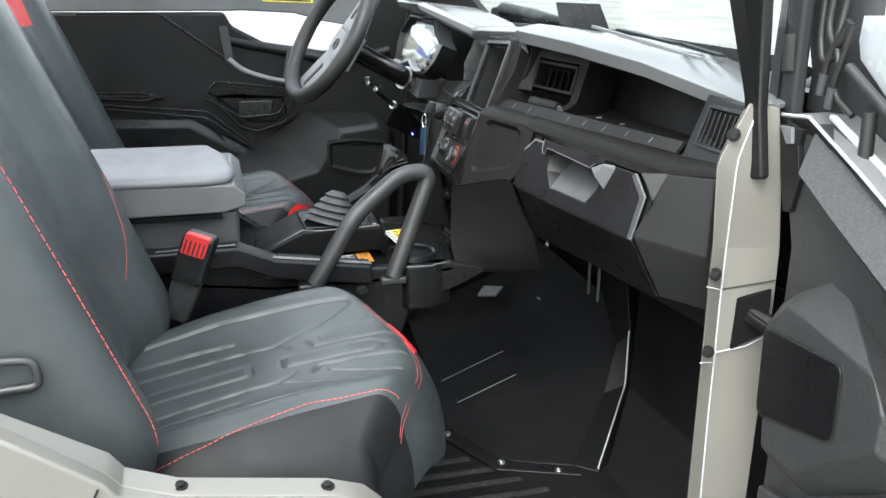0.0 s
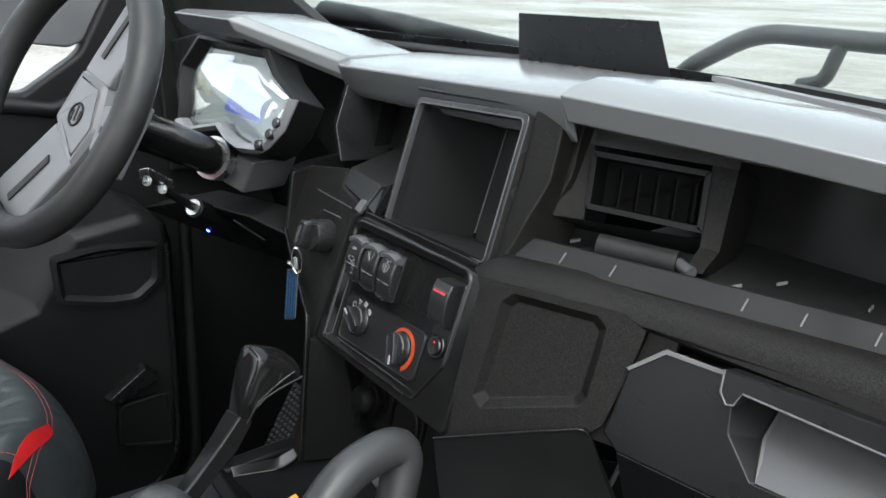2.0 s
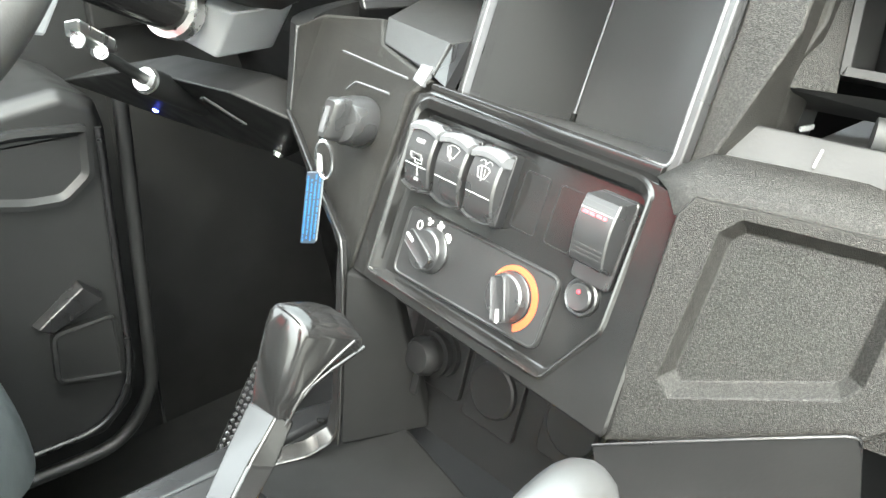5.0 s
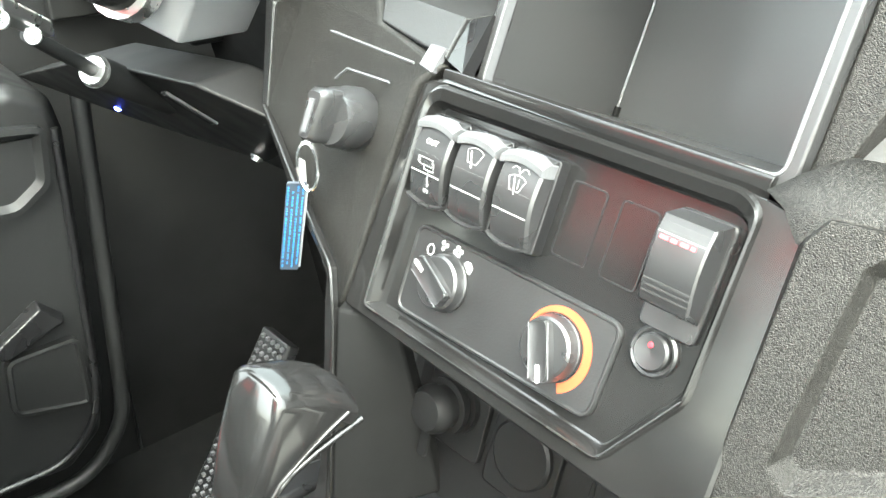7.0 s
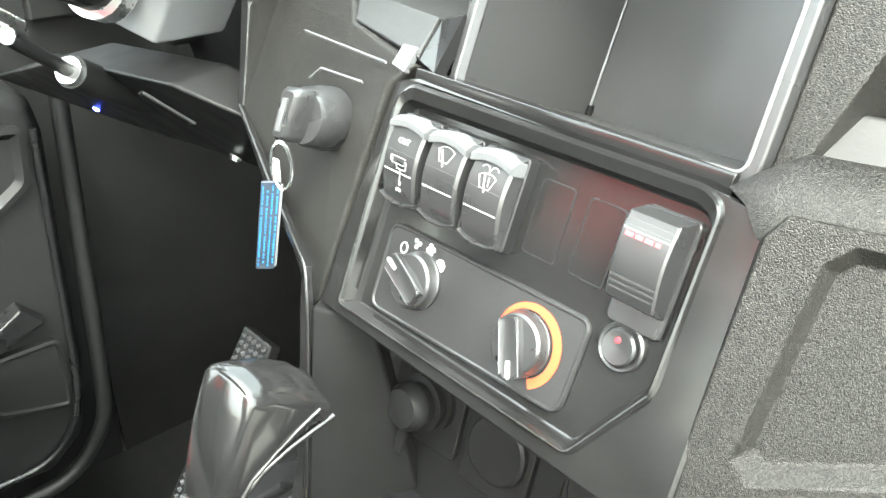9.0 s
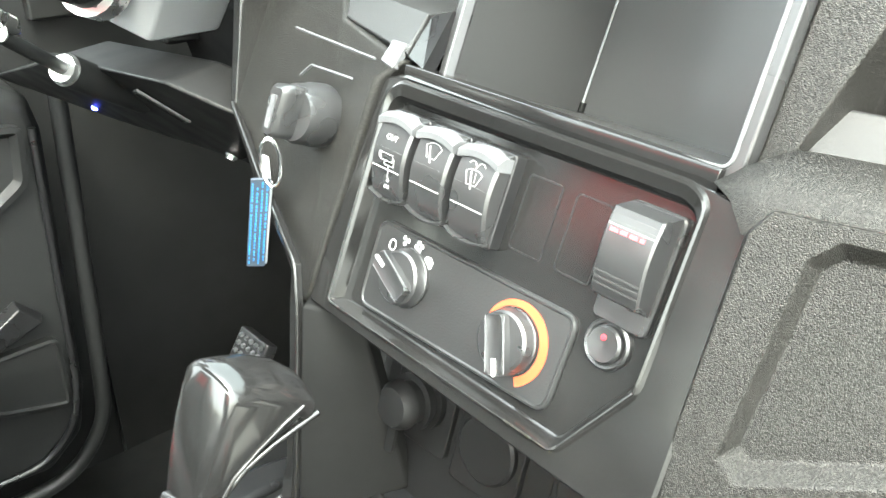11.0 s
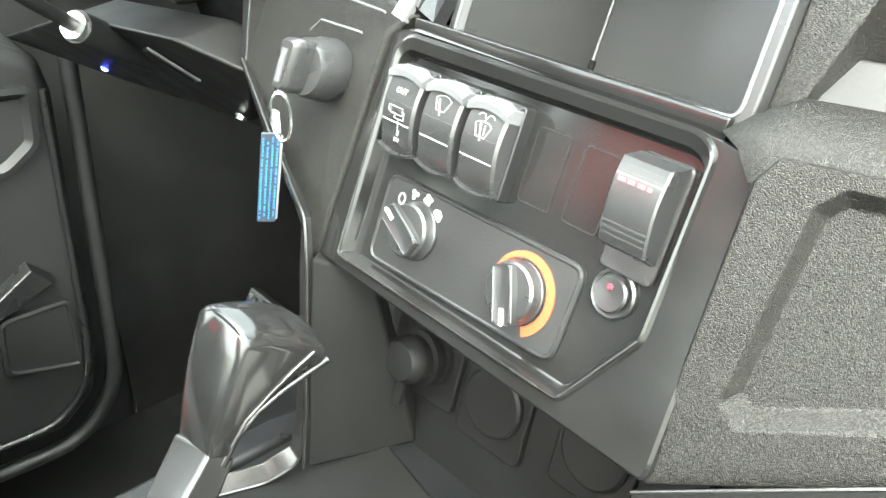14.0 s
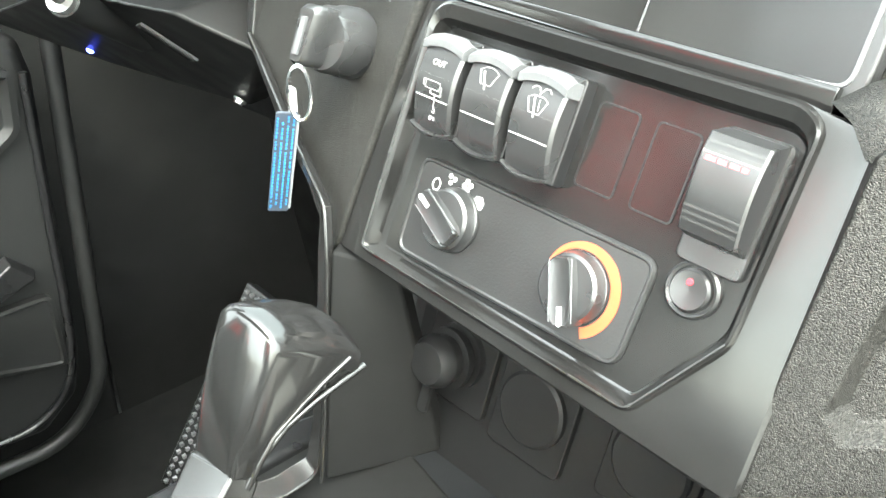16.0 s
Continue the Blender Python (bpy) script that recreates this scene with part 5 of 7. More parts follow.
def gear_lever():
    g = thing("gear_lever", "black gear lever with ribbed rubber boot", "gear lever", (-1.31, 0.19, 1.04))
    base, top = Vector((-1.294, 0.169, 1.038)), Vector((-1.302, 0.184, 1.094))
    prof = [(r, h * 0.72) for r, h in ((0.046, 0.0), (0.044, 0.004), (0.037, 0.011), (0.041, 0.015), (0.038, 0.019), (0.030, 0.025), (0.034, 0.029), (0.031, 0.034), (0.024, 0.040), (0.027, 0.044), (0.024, 0.049), (0.018, 0.055), (0.020, 0.060), (0.014, 0.066), (0.010, 0.070))]
    part("boot", lathe(prof, base, top - base, 32), GREY_RUBBER, g, "grey ribbed rubber boot", smooth=50)
    part("boot_flange", prism([(-1.356, 0.118, 1.038), (-1.258, 0.123, 1.038), (-1.254, 0.226, 1.040), (-1.352, 0.232, 1.040)], (0, 0, 0.004)), SATIN, g, bevel=0.003)
    # blade out of the boot
    blade = [[(-1.309, 0.180, 1.066), (-1.294, 0.180, 1.069), (-1.292, 0.191, 1.063), (-1.307, 0.192, 1.061)],
             [(-1.324, 0.206, 1.078), (-1.306, 0.206, 1.081), (-1.3045, 0.217, 1.074), (-1.322, 0.218, 1.071)],
             [(-1.342, 0.230, 1.087), (-1.321, 0.231, 1.091), (-1.3195, 0.244, 1.083), (-1.339, 0.245, 1.080)],
             [(-1.3490, 0.2480, 1.1030), (-1.3265, 0.2515, 1.1075), (-1.3260, 0.2600, 1.0985), (-1.3470, 0.2590, 1.0945)]]
    part("blade", loft(blade), GLOSS, g, "gloss black blade", bevel=0.0018, limit=20)
    # hooked head: side outline lofted across, with a domed top
    right = [(0.2655, 1.1400), (0.2687, 1.1445), (0.2710, 1.1455), (0.2790, 1.1425), (0.2870, 1.1385), (0.2950, 1.1322), (0.3012, 1.1240), (0.2985, 1.1232), (0.2925, 1.1285), (0.2760, 1.1212), (0.2645, 1.1138), (0.2560, 1.1000), (0.2490, 1.1040), (0.2530, 1.1150), (0.2595, 1.1290)]
    left = [(0.2610, 1.1430), (0.2640, 1.1480), (0.2670, 1.1495), (0.2750, 1.1475), (0.2850, 1.1435), (0.2950, 1.1370), (0.3030, 1.1285), (0.3010, 1.1275), (0.2930, 1.1320), (0.2760, 1.1240), (0.2640, 1.1150), (0.2560, 1.0970), (0.2485, 1.1000), (0.2530, 1.1180), (0.2570, 1.1320)]
    rings = []
    for k in range(13):
        e = k / 12
        arch = math.sin(math.pi * e)
        x = -1.3250 + (-1.3498 + 1.3250) * e
        near = min(e, 1 - e)
        pull = 0.10 * max(0.0, 1 - near / 0.12) ** 2
        ring = []
        for j, (p, q) in enumerate(zip(right, left)):
            y, z = p[0] * (1 - e) + q[0] * e, p[1] * (1 - e) + q[1] * e
            if 1 <= j <= 6:
                z += 0.0050 * arch ** 0.6
            elif j in (0, 14, 13):
                y -= 0.0012 * arch
            ring.append((x, y + (0.272 - y) * pull, z + (1.124 - z) * pull))
        rings.append(ring)
    hd = part("head", loft(rings), GLOSS, g, "gloss black hooked head", smooth=55)
    # thin web under the hook, set back, with its bright lower bead
    web = [(0.3005, 1.1232), (0.2930, 1.1285), (0.2765, 1.1210), (0.2650, 1.1140), (0.2560, 1.1030), (0.2600, 1.1085), (0.2700, 1.1160), (0.2815, 1.1195)]
    part("web", loft([[(-1.3285, y, z) for y, z in web], [(-1.3460, y, z) for y, z in web]]), DARK, hd, "dull black hollow under the hook")
    low = [(0.3012, 1.1230), (0.2920, 1.1212), (0.2815, 1.1188), (0.2700, 1.1148), (0.2610, 1.1080), (0.2545, 1.0990)]
    for x in (-1.3258, -1.3490):
        part("lower_bead", tube([(x, y, z) for y, z in low], 0.0013, 8), GLOSS, hd, smooth=60)
    part("upper_bead", tube([(-1.3248, y, z) for y, z in ((0.2950, 1.1300), (0.2860, 1.1262), (0.2760, 1.1212), (0.2650, 1.1142), (0.2585, 1.1060))], 0.0009, 8), GLOSS, hd, smooth=60)


gear_lever()


def grab_handle():
    g = thing("grab_handle", "black textured tubular passenger grab handle", "grab handle", (-1.16, 0.18, 0.98))
    path = fillet([(-1.152, 0.126, 0.985), (-1.163, 0.188, 1.084), (-1.183, 0.262, 1.138), (-1.187, 0.308, 1.138), (-1.174, 0.275, 1.06), (-1.160, 0.243, 0.985)], 0.030, 7)
    part("bar", tube(path, 0.0128, 16), TUBE, g, smooth=60)
    for p in ((-1.156, 0.122, 0.985), (-1.158, 0.243, 0.985)):
        part("foot", prism([(p[0] - 0.02, p[1] - 0.02, p[2] - 0.01), (p[0] + 0.008, p[1] - 0.02, p[2] - 0.01), (p[0] + 0.008, p[1] + 0.02, p[2] - 0.01), (p[0] - 0.02, p[1] + 0.02, p[2] - 0.01)], (0, 0, 0.012)), TUBE, g, bevel=0.004)
    for p in ((-1.160, 0.150, 0.972), (-1.160, 0.195, 0.968)):
        bolt_head("bolt", p, (1, 0, 0.1), 0.009, DARK, g)


grab_handle()


def warning_label(name, pts, parts, label):
    """A printed label: film bands and lines of unreadable print. parts: (from, to, material)."""
    a, b, c, d = [Vector(p) for p in pts]
    n = (b - a).cross(d - a).normalized()
    t = thing(name, label, "label", a)
    for s, e, m in parts:
        part("film", prism([a.lerp(b, s), a.lerp(b, e), d.lerp(c, e), d.lerp(c, s)], n * 0.0006), m, t)
        for k in range(7):
            v0, v1 = 0.10 + 0.12 * k, 0.135 + 0.12 * k
            p = [a.lerp(b, s + (e - s) * 0.1), a.lerp(b, s + (e - s) * (0.9 - 0.15 * (k % 2)))]
            q = [d.lerp(c, s + (e - s) * 0.1), d.lerp(c, s + (e - s) * (0.9 - 0.15 * (k % 2)))]
            part("print_line", prism([p[0].lerp(q[0], v0), p[1].lerp(q[1], v0), p[1].lerp(q[1], v1), p[0].lerp(q[0], v1)], n * 0.0009), PAPER if m is INK else INK, t)


warning_label("warning_label", [(-1.2770, 0.2690, 1.0012), (-1.2830, 0.2960, 1.0012), (-1.3522, 0.3000, 1.0012), (-1.3444, 0.2610, 1.0012)], [(0, 0.34, PAPER), (0.34, 0.68, YELLOW), (0.68, 1, LABEL_ORANGE)], "orange, yellow and white printed warning label on the console")
warning_label("warning_label", [(-1.2160, 0.1580, 0.9925), (-1.2180, 0.2240, 0.9925), (-1.2600, 0.2220, 0.9945), (-1.2480, 0.1550, 0.9945)], [(0, 0.68, INK), (0.68, 1, LABEL_ORANGE)], "black, white and orange printed warning label on the console")


def buckle():
    b = thing("seat_belt_buckle", "black seat belt buckle with red release button", "seat belt buckle", (-1.08, -0.03, 1.0))
    pl = Plane((-1.078, -0.034, 1.064), (0.43, 0.9, -0.24), (0.017, 0.025, 0.068))
    o = rect(-0.021, 0.021, -0.037, 0.037, 0.007)
    body = part("housing", loft([pl.ring(inset(o, 0.004), -0.012), pl.ring(o, -0.008), pl.ring(o, 0.008), pl.ring(inset(o, 0.004), 0.012)]), SMOOTH, b, smooth=40)
    part("button", loft([pl.ring(rect(-0.0165, 0.0165, 0.008, 0.0385, 0.003), h) for h in (0.004, 0.0135)]), RED_PLASTIC, body, "red release button", bevel=0.001)
    for k in range(5):
        u = -0.0124 + 0.0062 * k
        part("button_groove", prism(pl.ring([(u - 0.0010, 0.010), (u + 0.0010, 0.010), (u + 0.0010, 0.030), (u - 0.0010, 0.030)], 0.0134), pl.n * 0.0005), INK, body)
    part("stalk", prism(pl.ring([(-0.017, -0.10), (0.017, -0.10), (0.02, -0.034), (-0.02, -0.034)], -0.006), pl.n * 0.012), WEBBING, b, bevel=0.002)


buckle()


# ---- seats ----
def seg_dist(p, a, b):
    ab = (b[0] - a[0], b[1] - a[1])
    t = max(0.0, min(1.0, ((p[0] - a[0]) * ab[0] + (p[1] - a[1]) * ab[1]) / (ab[0] ** 2 + ab[1] ** 2 + 1e-9)))
    return math.hypot(p[0] - a[0] - t * ab[0], p[1] - a[1] - t * ab[1])


# pressed lines of the seat covers: across (-1 to 1, halves mirrored) and along (0 back to 1 front)
PRESSED = [[(0.07, 0.10), (0.07, 0.44), (-0.07, 0.44), (-0.07, 0.10)], [(0.07, 0.86), (0.07, 0.55), (-0.07, 0.55), (-0.07, 0.86), (0.0, 0.90), (0.07, 0.86)]]
for k in (1, -1):
    PRESSED += [[(0.30 * k, 0.05), (0.24 * k, 0.52), (0.17 * k, 0.58)], [(0.24 * k, 0.52), (0.58 * k, 0.90)], [(0.16 * k, 0.95), (0.14 * k, 0.66), (0.22 * k, 0.64)], [(0.24 * k, 0.70), (0.42 * k, 0.93)], [(0.46 * k, 0.02), (0.40 * k, 0.40)], [(0.62 * k, 0.0), (0.60 * k, 0.90)]]


def relief(u, v):
    h = 0.0
    for line in PRESSED:
        for a, b in zip(line, line[1:]):
            d = seg_dist((u * 0.22, v * 0.34), (a[0] * 0.22, a[1] * 0.34), (b[0] * 0.22, b[1] * 0.34))
            if d < 0.012:
                h = max(h, math.exp(-(d / 0.0021) ** 2))
    return h


def seat(name, cx, label, fine, shift, accent):
    s = thing(name, label, "car seat", (cx, 0.02, 0.69), "cab seats")

    def cushion(u, v, lift=0.0):
        eu, ev = max(0.0, abs(u) - 0.80) / 0.55, max(0.0, v - 0.90) / 0.32
        tu, tv = min(1.0, eu) * math.pi / 2, min(1.0, ev) * math.pi / 2
        sgn = 1 if u > 0 else -1
        flat = min(abs(u), 0.80) * 0.19
        x = cx + sgn * (flat + (0.078 + lift) * math.sin(tu)) * (0.90 + 0.10 * min(1, max(0, v) * 3)) * (1 - 0.06 * max(0, v - 0.8))
        y = -0.125 + min(v, 0.90) * 0.345 + (0.066 + lift) * math.sin(tv) - (0.085 if u > 0 else 0.118) * min(1.0, abs(u)) ** 2.4 * max(0.0, min(v, 1.1)) ** 2
        z = 0.998 + 0.022 * math.exp(-((abs(u) - 0.72) / 0.22) ** 2) + 0.012 * math.sin(min(v, 1) * math.pi * 0.9) - 0.052 * (1 - min(v, 1.0)) - 0.135 * (1 - math.cos(tu)) - 0.12 * (1 - math.cos(tv)) + lift * math.cos(tu) * math.cos(tv)
        return Vector((x, y + shift[0], z + shift[1]))

    n, m = fine
    rows = []
    for j in range(m + 1):
        v = -0.05 + 1.27 * j / m
        row = []
        for i in range(n + 1):
            u = -1.35 + 2.7 * i / n
            wrinkle = 0.0012 * noise.noise(Vector((u * 3.1, v * 4.3, cx)))
            row.append(cushion(u, v, wrinkle - 0.0046 * relief(u, v)))
        rows.append(row)
    lo, hi = round(n * (1.35 - 0.83) / 2.7), round(n * (1.35 + 0.83) / 2.7)
    for nm, a, b, mt in (("cushion", lo, hi, LEATHER), ("bolster", 0, lo, LEATHER_SIDE), ("bolster", hi, n, LEATHER_SIDE)):
        bm = bmesh.new()
        vs = [[bm.verts.new(p) for p in row[a:b + 1]] for row in rows]
        for j in range(m):
            for i in range(b - a):
                bm.faces.new((vs[j][i], vs[j][i + 1], vs[j + 1][i + 1], vs[j + 1][i]))
        part(nm, bm, mt, s, "" if nm == "cushion" else "dark carbon-look side bolster", smooth=60)

    def stitches(fn, path, step, name, mat=THREAD, r=0.0006):
        bm = bmesh.new()
        pts = []
        for a, b in zip(path, path[1:]):
            k = 24
            pts += [fn(a[0] + (b[0] - a[0]) * i / k, a[1] + (b[1] - a[1]) * i / k, 0.0008) for i in range(k)]
        acc, last = 0.0, pts[0]
        for p, q in zip(pts, pts[1:]):
            acc += (q - p).length
            if acc > step:
                d = (p - last)
                if d.length > 1e-4:
                    tube([last + d * 0.15, last + d * 0.85], r, 5, bm=bm)
                last, acc = p, 0.0
        part(name, bm, mat, s, "red stitching")

    stitches(cushion, [(0.93, 0.08), (0.90, 0.17), (0.84, 0.38), (0.82, 0.52), (0.80, 0.65), (0.815, 0.76), (0.815, 0.90), (0.80, 1.03)], 0.005, "stitching")
    front = [(-0.54, 0.94), (-0.30, 0.955), (-0.10, 0.975), (0.20, 0.990), (0.50, 1.005), (0.72, 1.03), (0.84, 1.06), (0.87, 1.09)]
    for off in (0.0, 0.016):
        line = [cushion(a[0] + (b[0] - a[0]) * i / 8, a[1] + (b[1] - a[1]) * i / 8 + off, 0.0) for a, b in zip(front, front[1:]) for i in range(8)]
        part("piping", tube(line, 0.0006, 6), PIPING, s, "dark red piping")
    red = [[cushion(accent + 0.46 * i / 8, 1.005 + (0.05 * j / 3 - 0.015) * math.sin(math.pi * i / 8) ** 0.6, 0.0012) for i in range(9)] for j in range(4)]
    part("red_accent", slab(red, (0, -0.003, -0.002)), RED_VINYL, s, "red vinyl accent", smooth=60)
    part("seat_base", box(cx - 0.17, cx + 0.17, -0.12, 0.17, 0.69, 0.90), DARK, s, bevel=0.01)

    # backrest, leaning back
    def back(u, v, lift=0.0):
        eu, ev = max(0.0, abs(u) - 0.84) / 0.45, max(0.0, v - 0.92) / 0.25
        tu, tv = min(1.0, eu) * math.pi / 2, min(1.0, ev) * math.pi / 2
        sgn = 1 if u > 0 else -1
        k = 1.0 - 0.38 * max(0.0, v - 0.35) ** 1.5
        x = cx + sgn * (min(abs(u), 0.84) * 0.205 + (0.045 + lift) * math.sin(tu)) * k
        bol = 0.045 * (1 / (1 + math.exp(-(abs(u) - 0.55) * 18))) * (1 - 0.5 * max(0, v - 0.4))
        y = -0.098 - 0.255 * v + bol - 0.135 * (1 - math.cos(tu)) - 0.10 * (1 - math.cos(tv)) + lift - 0.075 * (max(0.0, 0.07 - v) / 0.17) ** 2
        z = 0.985 + 0.66 * min(v, 0.92) + 0.05 * math.sin(tv) + 0.012 * (1 - abs(u)) * 0
        return Vector((x, y + shift[2], z))

    n, m = 60, 50
    bm = bmesh.new()
    vs = [[bm.verts.new(back(-1.29 + 2.58 * i / n, -0.10 + 1.27 * j / m, 0.0015 * noise.noise(Vector((i * 0.09, j * 0.11, cx))) - (0.004 if abs(abs(-1.29 + 2.58 * i / n) - 0.56) < 0.03 else 0.0))) for i in range(n + 1)] for j in range(m + 1)]
    for j in range(m):
        for i in range(n):
            bm.faces.new((vs[j][i], vs[j][i + 1], vs[j + 1][i + 1], vs[j + 1][i]))
    rim = [vs[j][0] for j in range(m + 1)] + [vs[m][i] for i in range(1, n + 1)] + [vs[j][n] for j in range(m - 1, -1, -1)] + [vs[0][i] for i in range(n - 1, 0, -1)]
    bm.faces.new(rim)
    part("backrest", bm, LEATHER, s, smooth=60)
    if accent < 0:
        stitches(back, [(0.86, 0.02), (0.84, 0.3), (0.84, 0.6), (0.80, 0.9)], 0.0045, "stitching", r=0.0007)
        stitches(back, [(-0.82, 0.30), (-0.50, 0.10)], 0.0045, "stitching", r=0.0007)
    red = [[back((0.60 * (i / 3 - 1)) * (0.80 + 0.20 * j / 6), 0.49 + 0.30 * j / 6, 0.001) for i in range(7)] for j in range(7)]
    part("red_accent", slab(red, (0, -0.004, -0.001)), RED_VINYL, s, "red vinyl accent", smooth=60)
    for k in (1, -1):
        red = [[back(k * (1.21 - 0.13 * min(1.0, j / 2) + (0.03 + 0.04 * j) * i / 4), 0.495 + 0.24 * j / 4, 0.001) for i in range(5)] for j in range(5)]
        part("red_accent", slab(red, (0, -0.004, -0.001)), RED_VINYL, s, "red vinyl accent", smooth=60)
    return s


CAB = placed((-0.906, 0.070, 1.082), (0.0103, 0.0011, -0.0054), (-0.45, 0.09, 1.14), 1.0176)
seat("passenger_seat", -0.925, "black vinyl passenger seat with red stitching and red accents", (210, 170), (0, 0, 0), -0.40)
CAB = WHOLE
CAB = placed((-1.721, 0.078, 1.182), (0.0020, -0.0175, 0.0072), (-0.36, 0.47, 1.0), 1.0205)
seat("driver_seat", -1.735, "black vinyl driver seat with red stitching and red accents", (110, 90), (-0.028, -0.025, -0.10), 0.42)
CAB = WHOLE


# ---- steering ----
def steering():
    global CAB
    CAB = placed((-1.588, 0.239, 1.313), (0.0002, -0.0088, 0.0098), (-0.18, 0.51, 0.58), 1.0158)
    hub, turn, tilt, rad = Vector((-1.5965, 0.2197, 1.3011)), 0.2228, 0.536, 0.123
    across = Vector((math.cos(turn), math.sin(turn), 0))
    w = Vector((-math.sin(turn) * math.sin(tilt), math.cos(turn) * math.sin(tilt), math.cos(tilt)))
    pl = Plane(hub, across, w)
    deep = Plane(hub - pl.n * 0.012, across, w)
    s = thing("steering_wheel", "black steering wheel with silver-grey spokes and padded rim", "steering wheel", hub)
    part("rim", tube([pl.at(math.cos(a * 6.28318 / 64) * rad, math.sin(a * 6.28318 / 64) * rad, 0.0) for a in range(64)], 0.0138, 14, True), RUBBER, s, "soft black rim", smooth=60)
    hubp = round2([(-0.009, -0.016), (0.020, -0.042), (0.046, -0.054), (0.064, -0.020), (0.052, 0.021), (0.008, 0.032)], 0.005, 3)
    part("hub_cover", loft([deep.ring(inset(hubp, -0.003), -0.022), deep.ring(hubp, -0.002), deep.ring(inset(hubp, 0.003), 0.002), deep.ring(inset(hubp, 0.006), 0.001)]), SPOKE, s, "silver-grey hub cover", bevel=0.0012)
    part("hub_field", prism(deep.ring(inset(hubp, 0.008), 0.0008), pl.n * 0.0012), SPOKE, s, bevel=0.0005)
    part("badge", tube([deep.at(0.026 + 0.010 * math.cos(k * 0.3142), -0.010 + 0.010 * math.sin(k * 0.3142), 0.0022) for k in range(20)], 0.0012, 6, True), DARK, s)
    for a, b in ((-0.006, 0.004), (0.0, 0.008), (0.006, 0.004)):
        part("badge_bar", prism(deep.ring(rect(0.025 + a, 0.0275 + a, -0.016, -0.010 + b), 0.0018), pl.n * 0.0008), DARK, s)
    for q, slot in (([(-0.006, -0.020), (0.048, -0.050), (-0.008, -0.121), (-0.078, -0.094)], [(0.006, -0.050), (0.010, -0.056), (-0.032, -0.100), (-0.038, -0.095)]),
                    ([(0.054, 0.018), (0.006, 0.030), (0.040, 0.116), (0.086, 0.088)], [(0.034, 0.042), (0.028, 0.044), (0.048, 0.090), (0.054, 0.087)]),
                    ([(0.060, -0.036), (0.060, 0.004), (0.121, 0.012), (0.112, -0.052)], [(0.070, -0.020), (0.070, -0.014), (0.104, -0.014), (0.104, -0.021)])):
        sp = part("spoke", loft([deep.ring(q, -0.010), deep.ring(q, 0.0)]), SPOKE, s, "silver-grey spoke", bevel=0.003)
        part("spoke_slot", prism(deep.ring(slot, 0.0002), pl.n * 0.0015), INK, sp)
    CAB = WHOLE
    col = thing("steering_column", "black steering column with tilt strut", "steering column", (-1.62, 0.36, 1.2))
    part("tube", tube([hub - pl.n * 0.036, Vector((-1.612, 0.270, 1.276)), Vector((-1.638, 0.364, 1.2235))], [0.026, 0.020, 0.019], 20), GLOSS, col, smooth=40)
    part("collar", tube([Vector((-1.634, 0.358, 1.2265)), Vector((-1.640, 0.368, 1.2215))], 0.023, 20), STEEL, col, smooth=40)
    part("shroud", prism([(-1.690, 0.3660, 1.2000), (-1.650, 0.3780, 1.2290), (-1.5908, 0.3859, 1.2249), (-1.6230, 0.3833, 1.1854)], (0, 0.05, 0.0)), GREY, col, "grey shroud", bevel=0.003)
    # sloping underside of the dash with its slot
    part("under_panel", prism([(-2.05, 0.3925, 1.064), (-1.86, 0.4390, 1.0580), (-1.7813, 0.4520, 1.0620), (-1.6735, 0.4640, 1.0690), (-1.5480, 0.4030, 1.1520), (-1.5900, 0.3740, 1.1700), (-1.72, 0.3560, 1.1600)], (0, 0.04, 0.006)), FOOT, col, "dull black underside of the dash", bevel=0.003)
    a0, b0 = Vector((-1.6432, 0.3800, 1.1520)), Vector((-1.6377, 0.4112, 1.1242))
    wide = Vector((-0.012, 0.002, -0.004))
    # grey strip draws the highlight along the slot
    part("bracket_slot", prism([a0, b0, b0 + wide, a0 + wide], (0.0001, -0.0012, -0.0012)), ARMSIDE, col, "slot edge with its highlight in grey")
    part("bracket_slot", prism([a0.lerp(b0, 0.06) + wide * 0.25, a0.lerp(b0, 0.94) + wide * 0.25, a0.lerp(b0, 0.94) + wide * 0.85, a0.lerp(b0, 0.06) + wide * 0.85], (0.0001, -0.0016, -0.0016)), VENT, col)
    bolt_head("bolt", (-1.6658, 0.4530, 1.0790), (0.1, -0.7, -0.7), 0.005, STEEL, col)
    part("strut", tube([(-1.6575, 0.3420, 1.1688), (-1.708, 0.408, 1.123)], 0.0108, 16), DARK, col, smooth=40)
    part("strut_rod", tube([(-1.624, 0.298, 1.206), (-1.6575, 0.342, 1.1688)], 0.0045, 10), DARK, col, smooth=40)
    part("strut_washer", tube([(-1.6555, 0.3395, 1.1708), (-1.6580, 0.3430, 1.1678)], 0.0090, 20), STEEL, col, "bright steel washer", smooth=40)
    part("clevis", prism([(-1.610, 0.276, 1.232), (-1.612, 0.276, 1.221), (-1.634, 0.306, 1.199), (-1.631, 0.306, 1.209)], (0.010, 0.007, 0.003)), STEEL, col, bevel=0.002)
    for p in ((-1.6035, 0.2815, 1.2200), (-1.616, 0.2990, 1.2065)):
        bolt_head("bolt", p, (0.7, -0.6, 0.3), 0.005, STEEL, col)
    led = part("blue_led", lathe([(0.0036, 0), (0.0036, 0.002), (0.0020, 0.0042)], (-1.8577, 0.4245, 1.0745), (0.5, -0.8, 0.2), 12), LED, col, "lit blue LED")


steering()


